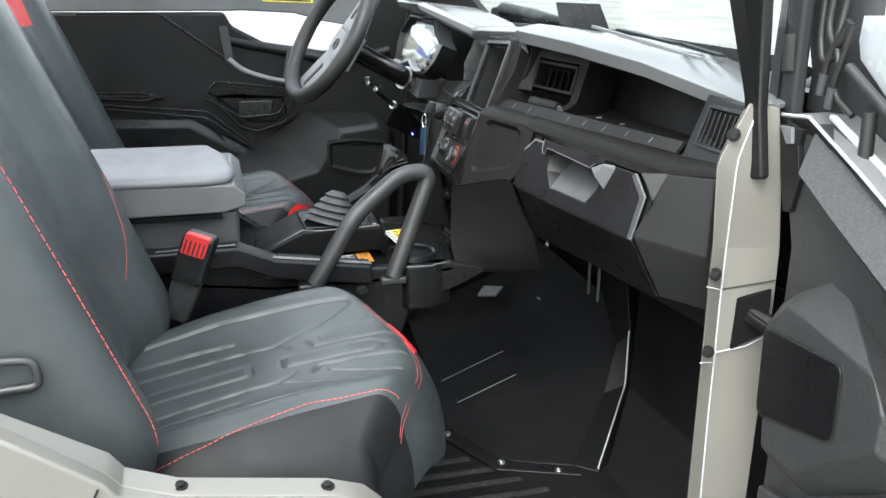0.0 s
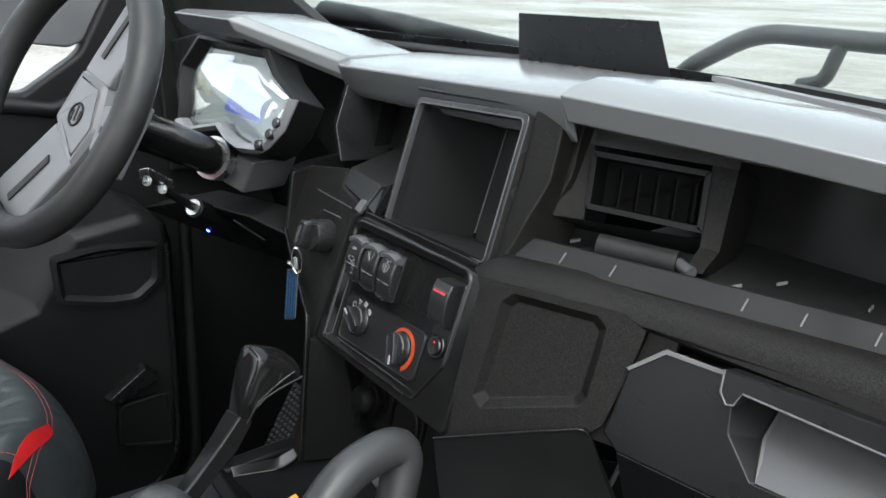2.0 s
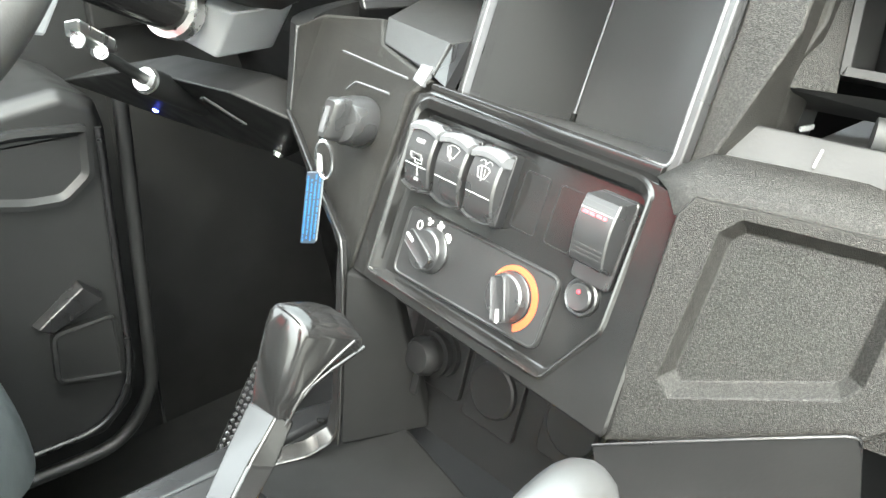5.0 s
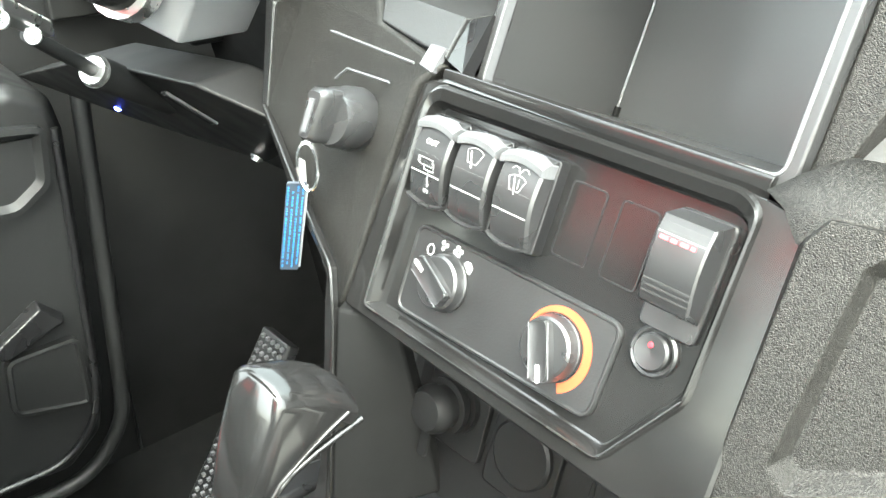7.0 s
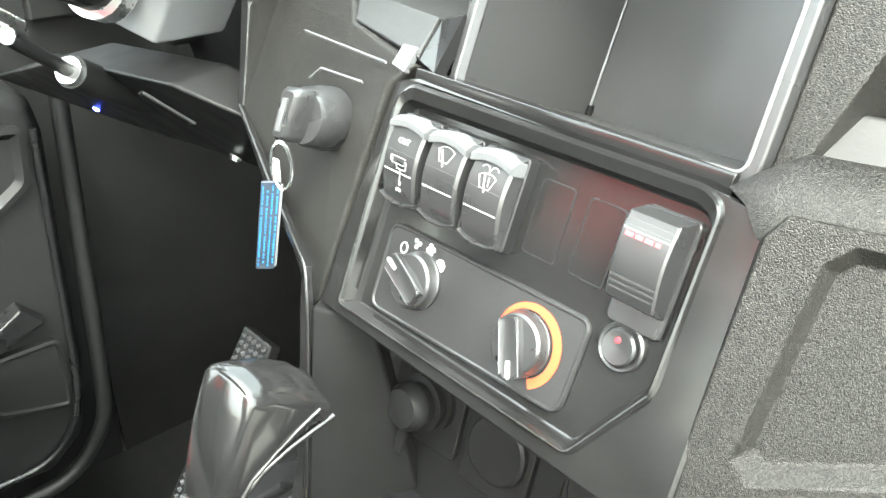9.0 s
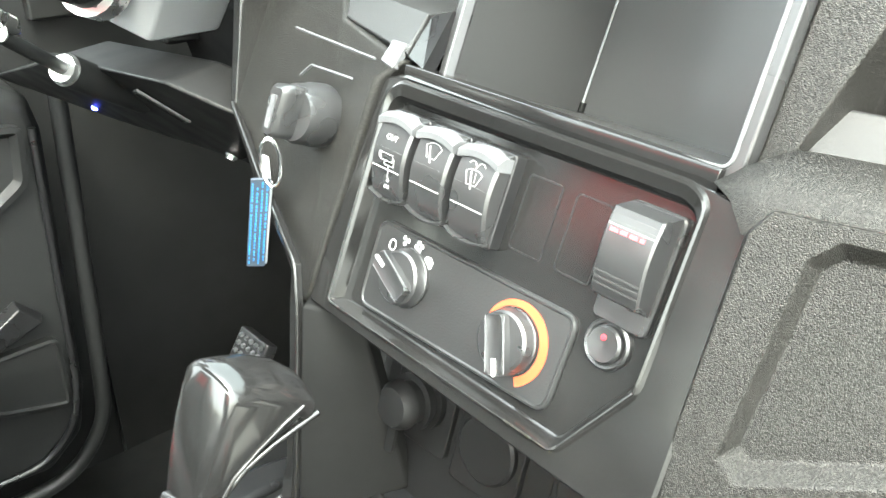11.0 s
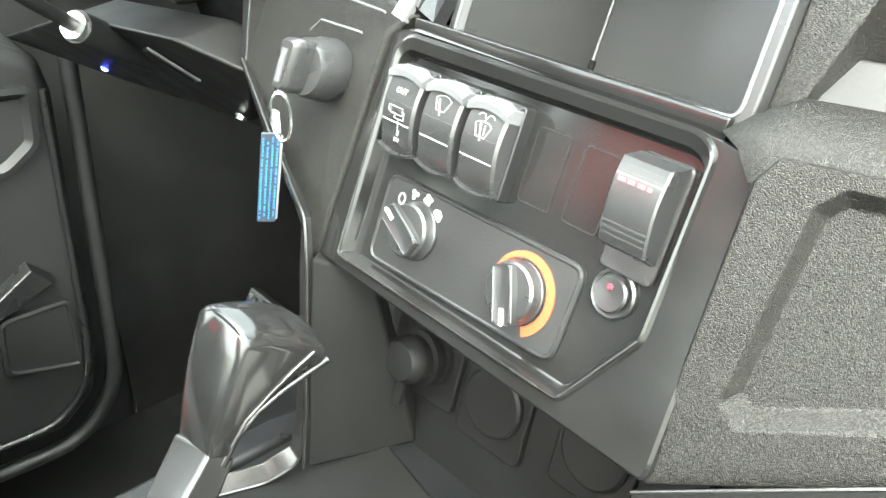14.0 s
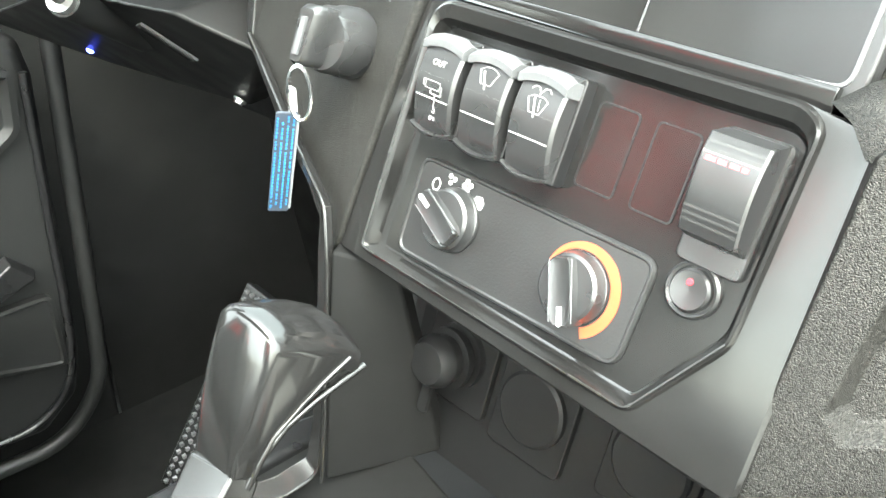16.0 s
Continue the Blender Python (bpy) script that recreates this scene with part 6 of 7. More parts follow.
def cluster():
    c = thing("instrument_cluster", "angular instrument cluster with blue display and clear lens", "instrument cluster", (-1.64, 0.41, 1.22))
    pl = Plane((-1.62, 0.40, 1.285), (1, 0.14, 0), (0, 0.40, 1))
    o = [(-0.1200, -0.0450), (-0.0960, -0.0545), (-0.0290, -0.0390), (-0.0040, -0.0505), (0.0233, -0.0554), (0.0557, -0.0522), (0.0709, -0.0439), (0.0881, -0.0229), (0.0950, 0.0080), (0.0512, 0.0290), (0.0196, 0.0535), (-0.1268, 0.0575), (-0.1500, 0.0223), (-0.1440, -0.0052), (-0.1300, -0.0200)]
    field = [(-0.1080, -0.0360), (-0.0900, -0.0440), (-0.0260, -0.0285), (-0.0040, -0.0390), (0.0210, -0.0440), (0.0480, -0.0415), (0.0600, -0.0350), (0.0740, -0.0190), (0.0790, 0.0060), (0.0400, 0.0230), (0.0110, 0.0440), (-0.1060, 0.0470), (-0.1260, 0.0180), (-0.1230, 0.0), (-0.1140, -0.0150)]
    body = part("housing", loft([pl.ring(o, -0.025), pl.ring(o, 0.008), pl.ring([((a + c) / 2, (b + d) / 2) for (a, b), (c, d) in zip(o, field)], 0.012), pl.ring(field, -0.006)]), FOOT, c, bevel=0.0015)
    low = list(zip(o, field))[:9]
    band = [[pl.at(a + (p - a) * k, b + (q - b) * k, h) for k, h in ((0.02, 0.009), (0.30, 0.0145), (0.75, 0.0120), (0.98, 0.004))] for (a, b), (p, q) in low]
    part("trim_ring", slab(band, pl.n * -0.003), SPOKE, c, "silver-grey lower trim with buttons", bevel=0.0006)
    # white face stands in for the window's reflection in the lens
    part("dial_face", prism(pl.ring([((p - 0.0) * 0.98, q * 0.98) for p, q in field], -0.006), pl.n * 0.002), PAPER, c, "dial face whitened for the lens reflection")
    lcd = [(-0.0500, -0.0170), (0.0230, -0.0215), (0.0220, 0.0050), (-0.0440, 0.0230)]
    part("display", prism(pl.ring(lcd, -0.0038), pl.n * 0.0008), LCD, c, "blue lit display")
    for k in range(3):
        x = -0.012 + 0.011 * k
        for sx, sy, w, h in ((0, 0, 0.0050, 0.0010), (0, 0.006, 0.0050, 0.0010), (0, -0.006, 0.0050, 0.0010), (0.0026, 0.003, 0.0010, 0.0056), (-0.0026, -0.003, 0.0010, 0.0056)):
            part("segment", prism(pl.ring(rect(x + sx - w / 2, x + sx + w / 2, -0.010 + sy - h / 2, -0.010 + sy + h / 2), -0.0031), pl.n * 0.0003), INK, c)
    for k in range(13):
        a = radians(212 - 12.5 * k)
        p = (-0.020 + 0.092 * math.cos(a), -0.005 + 0.044 * math.sin(a))
        part("tick", prism(pl.ring(rect(p[0] - 0.0022, p[0] + 0.0022, p[1] - 0.0015, p[1] + 0.0015), -0.0035), pl.n * 0.0008), WHITE, c)
    rim = [(p * 0.985, q * 0.985) for p, q in field]
    part("lens", loft([pl.ring(rim, 0.002), pl.ring([(p * 0.93 - 0.001, q * 0.90) for p, q in rim], 0.007), pl.ring([(p * 0.75 - 0.004, q * 0.66) for p, q in rim], 0.0105), pl.ring([(p * 0.4 - 0.010, q * 0.3) for p, q in rim], 0.0125)]), LENS, c, "clear plastic lens", smooth=60)
    for u, v in ((0.0800, -0.0180), (0.0730, -0.0300), (0.0600, -0.0430)):
        part("cluster_button", lathe([(0.0055, 0.006), (0.0055, 0.0155), (0.0042, 0.0170), (0, 0.0170)], pl.at(u, v), pl.n, 16), SMOOTH, c, smooth=40)


cluster()


def ignition():
    ig = thing("ignition_switch", "black rotary ignition switch with key and blue tag", "ignition switch", (-1.425, 0.385, 1.19))
    ax = Vector((0.15, -0.9, 0.3)).normalized()
    o = Vector((-1.4450, 0.3865, 1.1860))
    part("barrel", lathe([(0.0155, -0.004), (0.0155, 0.004), (0.0148, 0.006), (0.0143, 0.013), (0.0130, 0.016), (0, 0.016)], o, ax, 32), SMOOTH, ig, smooth=35)
    pl = Plane(o, (1, 0.15, 0.0), Vector((0.1, 0.35, 1)))
    g = round2([(-0.0052, -0.0128), (0.0052, -0.0128), (0.0062, 0.0134), (-0.0062, 0.0134)], 0.004, 3)
    part("knob_grip", loft([pl.ring(g, 0.012), pl.ring(g, 0.025), pl.ring(inset(g, 0.002), 0.028)]), SMOOTH, ig, smooth=40)
    part("key_blade", prism(pl.ring([(-0.0015, -0.008), (0.0015, -0.008), (0.0015, 0.008), (-0.0015, 0.008)], 0.0278), pl.n * 0.0012), ARMSIDE, ig)
    r0 = pl.at(0.006, -0.012, 0.031)
    part("key_ring", tube([r0 + Vector((0.004 * math.cos(a), 0.003 * math.cos(a), 0.012 * math.sin(a) - 0.012)) for a in [6.28318 * k / 20 for k in range(20)]], 0.0009, 6, True), CHROME, ig)
    t0 = Vector((-1.4510, 0.3590, 1.1640))
    part("tag_clip", prism([t0 + Vector((-0.002, 0, 0.006)), t0 + Vector((0.003, 0, 0.006)), t0 + Vector((0.003, 0, -0.010)), t0 + Vector((-0.002, 0, -0.010))], (0, 0.002, 0)), WHITE, ig, bevel=0.0006)
    tp = Plane((-1.4480, 0.3560, 1.1640), (0.66, 0.75, 0.0), (0.26, 0.0, 0.965))
    tag = part("key_tag", loft([tp.ring(rect(-0.0048, 0.0048, -0.060, -0.004, 0.001), h) for h in (0.0, 0.0016)]), TAGBLACK, ig, "dark tag with blue print")
    part("tag_edge", prism(tp.ring([(0.0048, -0.058), (0.0058, -0.058), (0.0058, -0.006), (0.0048, -0.006)], -0.0004), tp.n * 0.0022), GREY, tag)
    for k in range(4):
        u, v, line = -0.0036 + 0.0024 * k, -0.0580 + 0.002 * (k % 2), bmesh.new()
        while v < -0.007:
            e = v + random.uniform(0.0008, 0.0018)
            prism(tp.ring(rect(u - 0.0004, u + 0.0004, v, e), 0.0016), tp.n * 0.0003, line)
            v = e + random.choice((0.0007, 0.0007, 0.0007, 0.0018))
        part("print_line", line, TAGBLUE, tag)
    # folded bracket that runs down beside the panel and turns along the console
    inner = [(-1.5330, 0.3895, 1.1690), (-1.4740, 0.3695, 1.1470), (-1.4191, 0.3527, 1.1265), (-1.4130, 0.3480, 1.1060), (-1.4075, 0.3420, 1.0780), (-1.3960, 0.3280, 1.0250), (-1.3925, 0.3225, 1.0060), (-1.4000, 0.3080, 0.9960), (-1.4150, 0.2700, 0.9950)]
    outer = [(-1.5385, 0.3905, 1.1660), (-1.4800, 0.3700, 1.1420), (-1.4235, 0.3530, 1.1235), (-1.4215, 0.3490, 1.1050), (-1.4160, 0.3430, 1.0780), (-1.4045, 0.3290, 1.0270), (-1.4010, 0.3220, 1.0120), (-1.4080, 0.3080, 1.0030), (-1.4210, 0.2700, 1.0020)]
    part("bracket_strip", slab([inner, outer], (0.0, 0.004, -0.001)), GLOSS, dash, "gloss black folded steel bracket", bevel=0.0008)
    part("bracket_bead", tube(fillet(inner, 0.006, 3), 0.0012, 8), GLOSS, dash, smooth=60)
    part("wall_bead", tube(fillet([(-1.4090, 0.3455, 1.1060), (-1.4035, 0.3395, 1.0780), (-1.3905, 0.3250, 1.0200), (-1.3880, 0.3215, 1.0060)], 0.006, 3), 0.0010, 8), GLOSS, dash, smooth=60)


ignition()


# ---- driver door, shut ----
def driver_door():
    d = thing("door_1", "shut black driver door with pull strap and latch handle", "door", (-2.12, 0.0, 0.5), kind="structure")
    yz = [(-0.45, 0.44), (0.46, 0.44), (0.47, 1.10), (0.52, 1.42), (0.43, 1.42), (0.352, 1.294), (0.341, 1.284), (0.267, 1.239), (0.111, 1.263), (0.038, 1.302), (0.023, 1.333), (-0.45, 1.335)]
    part("panel", prism([(-2.12, y, z) for y, z in yz], (-0.04, 0, 0)), DOORDARK, d, bevel=0.008)
    pl = Plane((-2.12, 0, 0), (0, -1, 0), (0, 0, 1))
    pl.n = -pl.n
    arm = [(0.45, 1.10), (0.07, 1.09), (-0.07, 1.005), (-0.12, 0.95), (-0.02, 0.88), (0.45, 0.92)]
    part("armrest", loft([pl.ring(arm, -0.002), pl.ring(arm, 0.028), pl.ring(inset(arm, 0.02), 0.04)]), SATIN, d, bevel=0.006)
    hd = round2([(0.03, 1.15), (-0.03, 1.155), (-0.16, 1.145), (-0.175, 1.08), (-0.13, 1.055), (-0.06, 1.06), (0.02, 1.125)], 0.01, 3)
    esc = part("latch_surround", loft([pl.ring(hd, 0.0), pl.ring(hd, 0.012), pl.ring(inset(hd, 0.012), 0.012), pl.ring(inset(hd, 0.018), 0.002)]), SATIN, d, bevel=0.002)
    part("latch_handle", prism(pl.ring([(-0.04, 1.085), (-0.12, 1.085), (-0.125, 1.125), (-0.04, 1.125)], 0.004), pl.n * 0.012), SMOOTH, esc, bevel=0.003)
    part("ridge", prism([(-2.12, -0.40, 1.15), (-2.12, -0.13, 1.142), (-2.12, -0.13, 1.132), (-2.12, -0.40, 1.138)], (0.008, 0, 0)), SATIN, d, bevel=0.003)
    for a, b in (((0.019, 1.303), (0.028, 1.222)), ((0.174, 1.245), (0.158, 1.166))):
        part("pull_strap", prism([(-2.095, a[0] - 0.010, a[1]), (-2.095, a[0] + 0.010, a[1]), (-2.082, b[0] + 0.010, b[1]), (-2.082, b[0] - 0.010, b[1])], (0.003, 0, 0)), WEBBING, d, "webbing pull strap")
    for line in ([(-0.281, 1.156), (-0.165, 1.152), (-0.145, 1.142), (-0.173, 1.134), (-0.276, 1.143)], [(-0.40, 1.138), (-0.267, 1.127), (-0.033, 1.105), (0.076, 1.014)], [(-0.40, 1.130), (-0.261, 1.118), (-0.035, 1.090), (0.068, 1.013)], [(-0.045, 0.987), (0.012, 1.016), (-0.035, 1.087)], [(-0.035, 1.139), (0.046, 1.088), (0.136, 1.094), (0.151, 1.12)], [(-0.031, 1.146), (-0.011, 1.176), (0.177, 1.154), (0.151, 1.074), (0.082, 1.053), (0.045, 1.065), (-0.031, 1.146)], [(-0.30, 1.333), (-0.122, 1.333), (-0.043, 1.274), (-0.009, 1.249), (0.039, 1.216)]):
        part("moulded_bead", tube(fillet([(-2.087, y, z) for y, z in line], 0.012, 3), 0.0028, 8), SATIN, d, smooth=60)
    part("pull_grip", tube(fillet([(-2.080, 0.026, 1.228), (-2.074, 0.059, 1.200), (-2.074, 0.120, 1.180), (-2.080, 0.160, 1.172)], 0.02, 4), 0.0065, 8), SPOKE, d, "worn silver pull grip", smooth=60)
    # upper rail with label
    part("upper_rail", prism([(-2.13, y, z) for y, z in ((-0.45, 1.337), (0.023, 1.336), (0.066, 1.337), (0.19, 1.330), (0.251, 1.312), (0.338, 1.297), (0.36, 1.305), (0.42, 1.40), (-0.45, 1.40))], (-0.03, 0, 0)), GREY, d, "grey upper rail", bevel=0.004)
    part("sill_tube", tube([(-2.12, 0.02, 1.27), (-2.12, 0.30, 1.212), (-2.12, 0.42, 1.24)], 0.012, 10), DOORDARK, d, smooth=50)
    # lower trim panel, standing proud of the skin, with its pressings
    side = [(0.0, 0.60), (0.20, 0.640), (0.330, 0.632), (0.372, 0.668), (0.384, 0.720), (0.402, 1.030), (0.396, 1.065), (0.36, 1.085), (0.265, 1.075), (0.205, 0.985), (0.0, 0.930)]
    root = side[1:8] + [(0.20, 1.10), (0.10, 1.03), (-0.12, 0.98)]
    root = [(-0.12, 0.58)] + root
    part("lower_trim", loft([[(-2.12, y, z) for y, z in root], [(-1.960, y, z) for y, z in side], [(-1.945, y, z) for y, z in inset(side, 0.010)]]), DOORDARK, d, bevel=0.006)
    inside = Plane((-1.945, 0, 0), (0, 1, 0), (0, 0, 1))
    sq = round2([(0.284, 0.742), (0.364, 0.719), (0.366, 0.811), (0.291, 0.811)], 0.012, 3)
    part("pressed_square", loft([inside.ring(sq, -0.002), inside.ring(sq, 0.009), inside.ring(inset(sq, 0.004), 0.010), inside.ring(inset(sq, 0.006), 0.007)]), DOORDARK, d, bevel=0.001)
    part("facet", loft([inside.ring([(0.274, 0.826), (0.334, 0.866), (0.358, 0.840), (0.290, 0.812)], 0.0), inside.ring([(0.278, 0.826), (0.334, 0.861), (0.353, 0.838), (0.292, 0.815)], 0.016)]), SATIN, d, bevel=0.002)
    pocket = round2([(0.235, 0.985), (0.300, 0.966), (0.340, 0.962), (0.374, 0.986), (0.380, 1.045), (0.300, 1.055), (0.235, 1.050)], 0.010, 3)
    part("pressed_pocket", loft([inside.ring(pocket, -0.002), inside.ring(pocket, 0.010), inside.ring(inset(pocket, 0.006), 0.011), inside.ring(inset(pocket, 0.012), 0.004)]), DOORDARK, d, bevel=0.002)
    part("trim_bead", tube(fillet([(-1.938, 0.388, 1.040), (-1.938, 0.372, 0.740), (-1.938, 0.360, 0.690), (-1.938, 0.320, 0.655), (-1.938, 0.18, 0.660)], 0.03, 5), 0.004, 8), SATIN, d, smooth=60)
    # frame round the door opening
    seal = fillet([(-1.955, 0.425, 1.10), (-1.955, 0.404, 0.74), (-1.955, 0.398, 0.665), (-1.955, 0.345, 0.605), (-1.955, 0.10, 0.615)], 0.06, 6)
    part("door_seal", tube(seal, 0.009, 10), DOORDARK, d, "rubber door seal", smooth=60)
    lb = thing("caution_label", "yellow and black caution label on the door rail", "label", (-2.13, 0.1, 1.37))
    part("film", prism([(-2.1295, 0.115, 1.358), (-2.1295, 0.235, 1.354), (-2.1295, 0.235, 1.378), (-2.1295, 0.115, 1.382)], (0.0008, 0, 0)), YELLOW, lb)
    for k in range(4):
        z = 1.3605 + 0.0050 * k
        part("print_line", prism([(-2.1287, 0.120, z), (-2.1287, 0.23, z - 0.004), (-2.1287, 0.23, z - 0.0002), (-2.1287, 0.120, z + 0.0038)], (0.0004, 0, 0)), INK, lb)


driver_door()


# ---- windscreen, pillars and outside ----
def front_glass():
    ws = thing("window_1", "clear front windscreen with black printed patch", "windscreen", (-1.4, 0.63, 1.31), kind="structure")
    g = part("pane", slab([[(-2.10, 0.58, 1.318), (-1.40, 0.64, 1.318), (-0.78, 0.62, 1.315)], [(-2.05, 0.36, 1.90), (-1.40, 0.40, 1.90), (-0.80, 0.38, 1.90)]], (0, 0.005, 0)), PANE, ws, "clear glass")
    g.visible_shadow = False
    pl = Plane((-1.3465, 0.6110, 1.3290), (0.1742, 0.0145, 0.0), (0.0, -0.50, 1))
    part("printed_patch", prism(pl.ring([(-0.0890, -0.004), (0.0915, -0.004), (0.0880, 0.0), (0.0900, 0.0515), (-0.0650, 0.0500)], 0.0), pl.n * 0.001), FRIT, ws, "black printed patch")
    part("frit_band", slab([[(-2.05, 0.583, 1.318), (-1.40, 0.636, 1.320), (-0.78, 0.617, 1.316)], [(-2.05, 0.578, 1.334), (-1.40, 0.631, 1.336), (-0.78, 0.612, 1.332)]], (0, -0.001, 0)), FRIT, ws, "black printed edge band")
    part("bottom_seal", tube([(-2.05, 0.585, 1.318), (-1.40, 0.634, 1.322), (-1.05, 0.640, 1.322), (-0.78, 0.622, 1.318)], 0.007, 8), RUBBER, ws, "rubber seal", smooth=60)
    part("pillar", tube([(-2.09, 0.54, 1.22), (-2.06, 0.36, 1.90)], 0.026, 14), DARK, ws, "black steel roof pillar", smooth=60)
    part("pillar", prism([(-0.806, 0.540, 1.394), (-0.767, 0.540, 1.294), (-0.749, 0.540, 1.213), (-0.722, 0.540, 1.219), (-0.738, 0.540, 1.285), (-0.742, 0.535, 1.396), (-0.77, 0.40, 1.90), (-0.84, 0.40, 1.90)], (0, 0.012, 0.0)), DARK, ws, "black covered roof pillar", bevel=0.004)
    part("pillar_trim", prism([(-2.10, 0.455, 1.10), (-2.10, 0.53, 1.10), (-2.10, 0.53, 1.42), (-2.10, 0.50, 1.78), (-2.10, 0.43, 1.78), (-2.10, 0.458, 1.40)], (-0.018, 0, 0)), DARK, ws, "black pillar trim", bevel=0.004)
    part("pillar_gusset", prism([(-2.13, 0.50, 1.22), (-2.13, 0.50, 1.30), (-1.80, 0.55, 1.33), (-1.74, 0.56, 1.335), (-1.90, 0.52, 1.425), (-2.0, 0.49, 1.60), (-2.13, 0.47, 1.60)], (0, 0.015, 0)), DARK, ws, bevel=0.004)


front_glass()


def outside():
    gd = thing("brush_guard", "black tubular front brush guard", "brush guard", (-1.6, 1.29, 1.0))
    hoop_path = fillet([(-1.86, 1.29, 1.14), (-1.80, 1.29, 1.215), (-1.66, 1.29, 1.29), (-1.10, 1.30, 1.29), (-0.95, 1.29, 1.215), (-0.90, 1.29, 1.14)], 0.05, 5)
    part("hoop", tube(hoop_path, 0.016, 12), TUBE, gd, smooth=60)
    for x in (-1.515, -1.24):
        part("stay", tube(fillet([(x, 1.29, 1.285), (x - 0.02, 1.29, 1.225), (x - 0.06, 1.29, 1.215)], 0.02, 4), 0.012, 10), TUBE, gd, smooth=60)
    part("cross_bar", tube([(-2.0, 1.22, 1.19), (-0.8, 1.22, 1.19)], 0.018, 12), TUBE, gd, smooth=60)
    hd = part("bonnet", slab([[(-2.0, 0.66, 1.27), (-1.4, 0.70, 1.285), (-0.8, 0.66, 1.27)], [(-1.95, 1.0, 1.20), (-1.4, 1.02, 1.22), (-0.85, 1.0, 1.20)], [(-1.9, 1.25, 1.06), (-1.4, 1.28, 1.08), (-0.9, 1.25, 1.06)]], (0, 0, -0.02)), SATIN, bevel=0.006)
    tagged(hd, "dark plastic front bonnet beyond the windscreen", "bonnet")
    wp = thing("wiper", "black windscreen wiper arm and motor cover", "wiper", (-1.9, 0.67, 1.3))
    part("motor_cover", loft([[(-2.0, 0.64, 1.30), (-1.92, 0.65, 1.30), (-1.92, 0.70, 1.30), (-2.0, 0.70, 1.30)], [(-2.0, 0.645, 1.335), (-1.93, 0.652, 1.338), (-1.93, 0.69, 1.338), (-2.0, 0.69, 1.335)]]), DARK, wp, bevel=0.005)
    part("arm", tube([(-1.95, 0.66, 1.332), (-1.75, 0.655, 1.330), (-1.46, 0.65, 1.320)], [0.016, 0.014, 0.009], 10), DARK, wp, smooth=60)


CAB = placed((-1.439, 1.178, 1.203), (0.0156, 0.007, 0.0048), (0.04, 0.64, -0.02), 1.013)
outside()
CAB = WHOLE


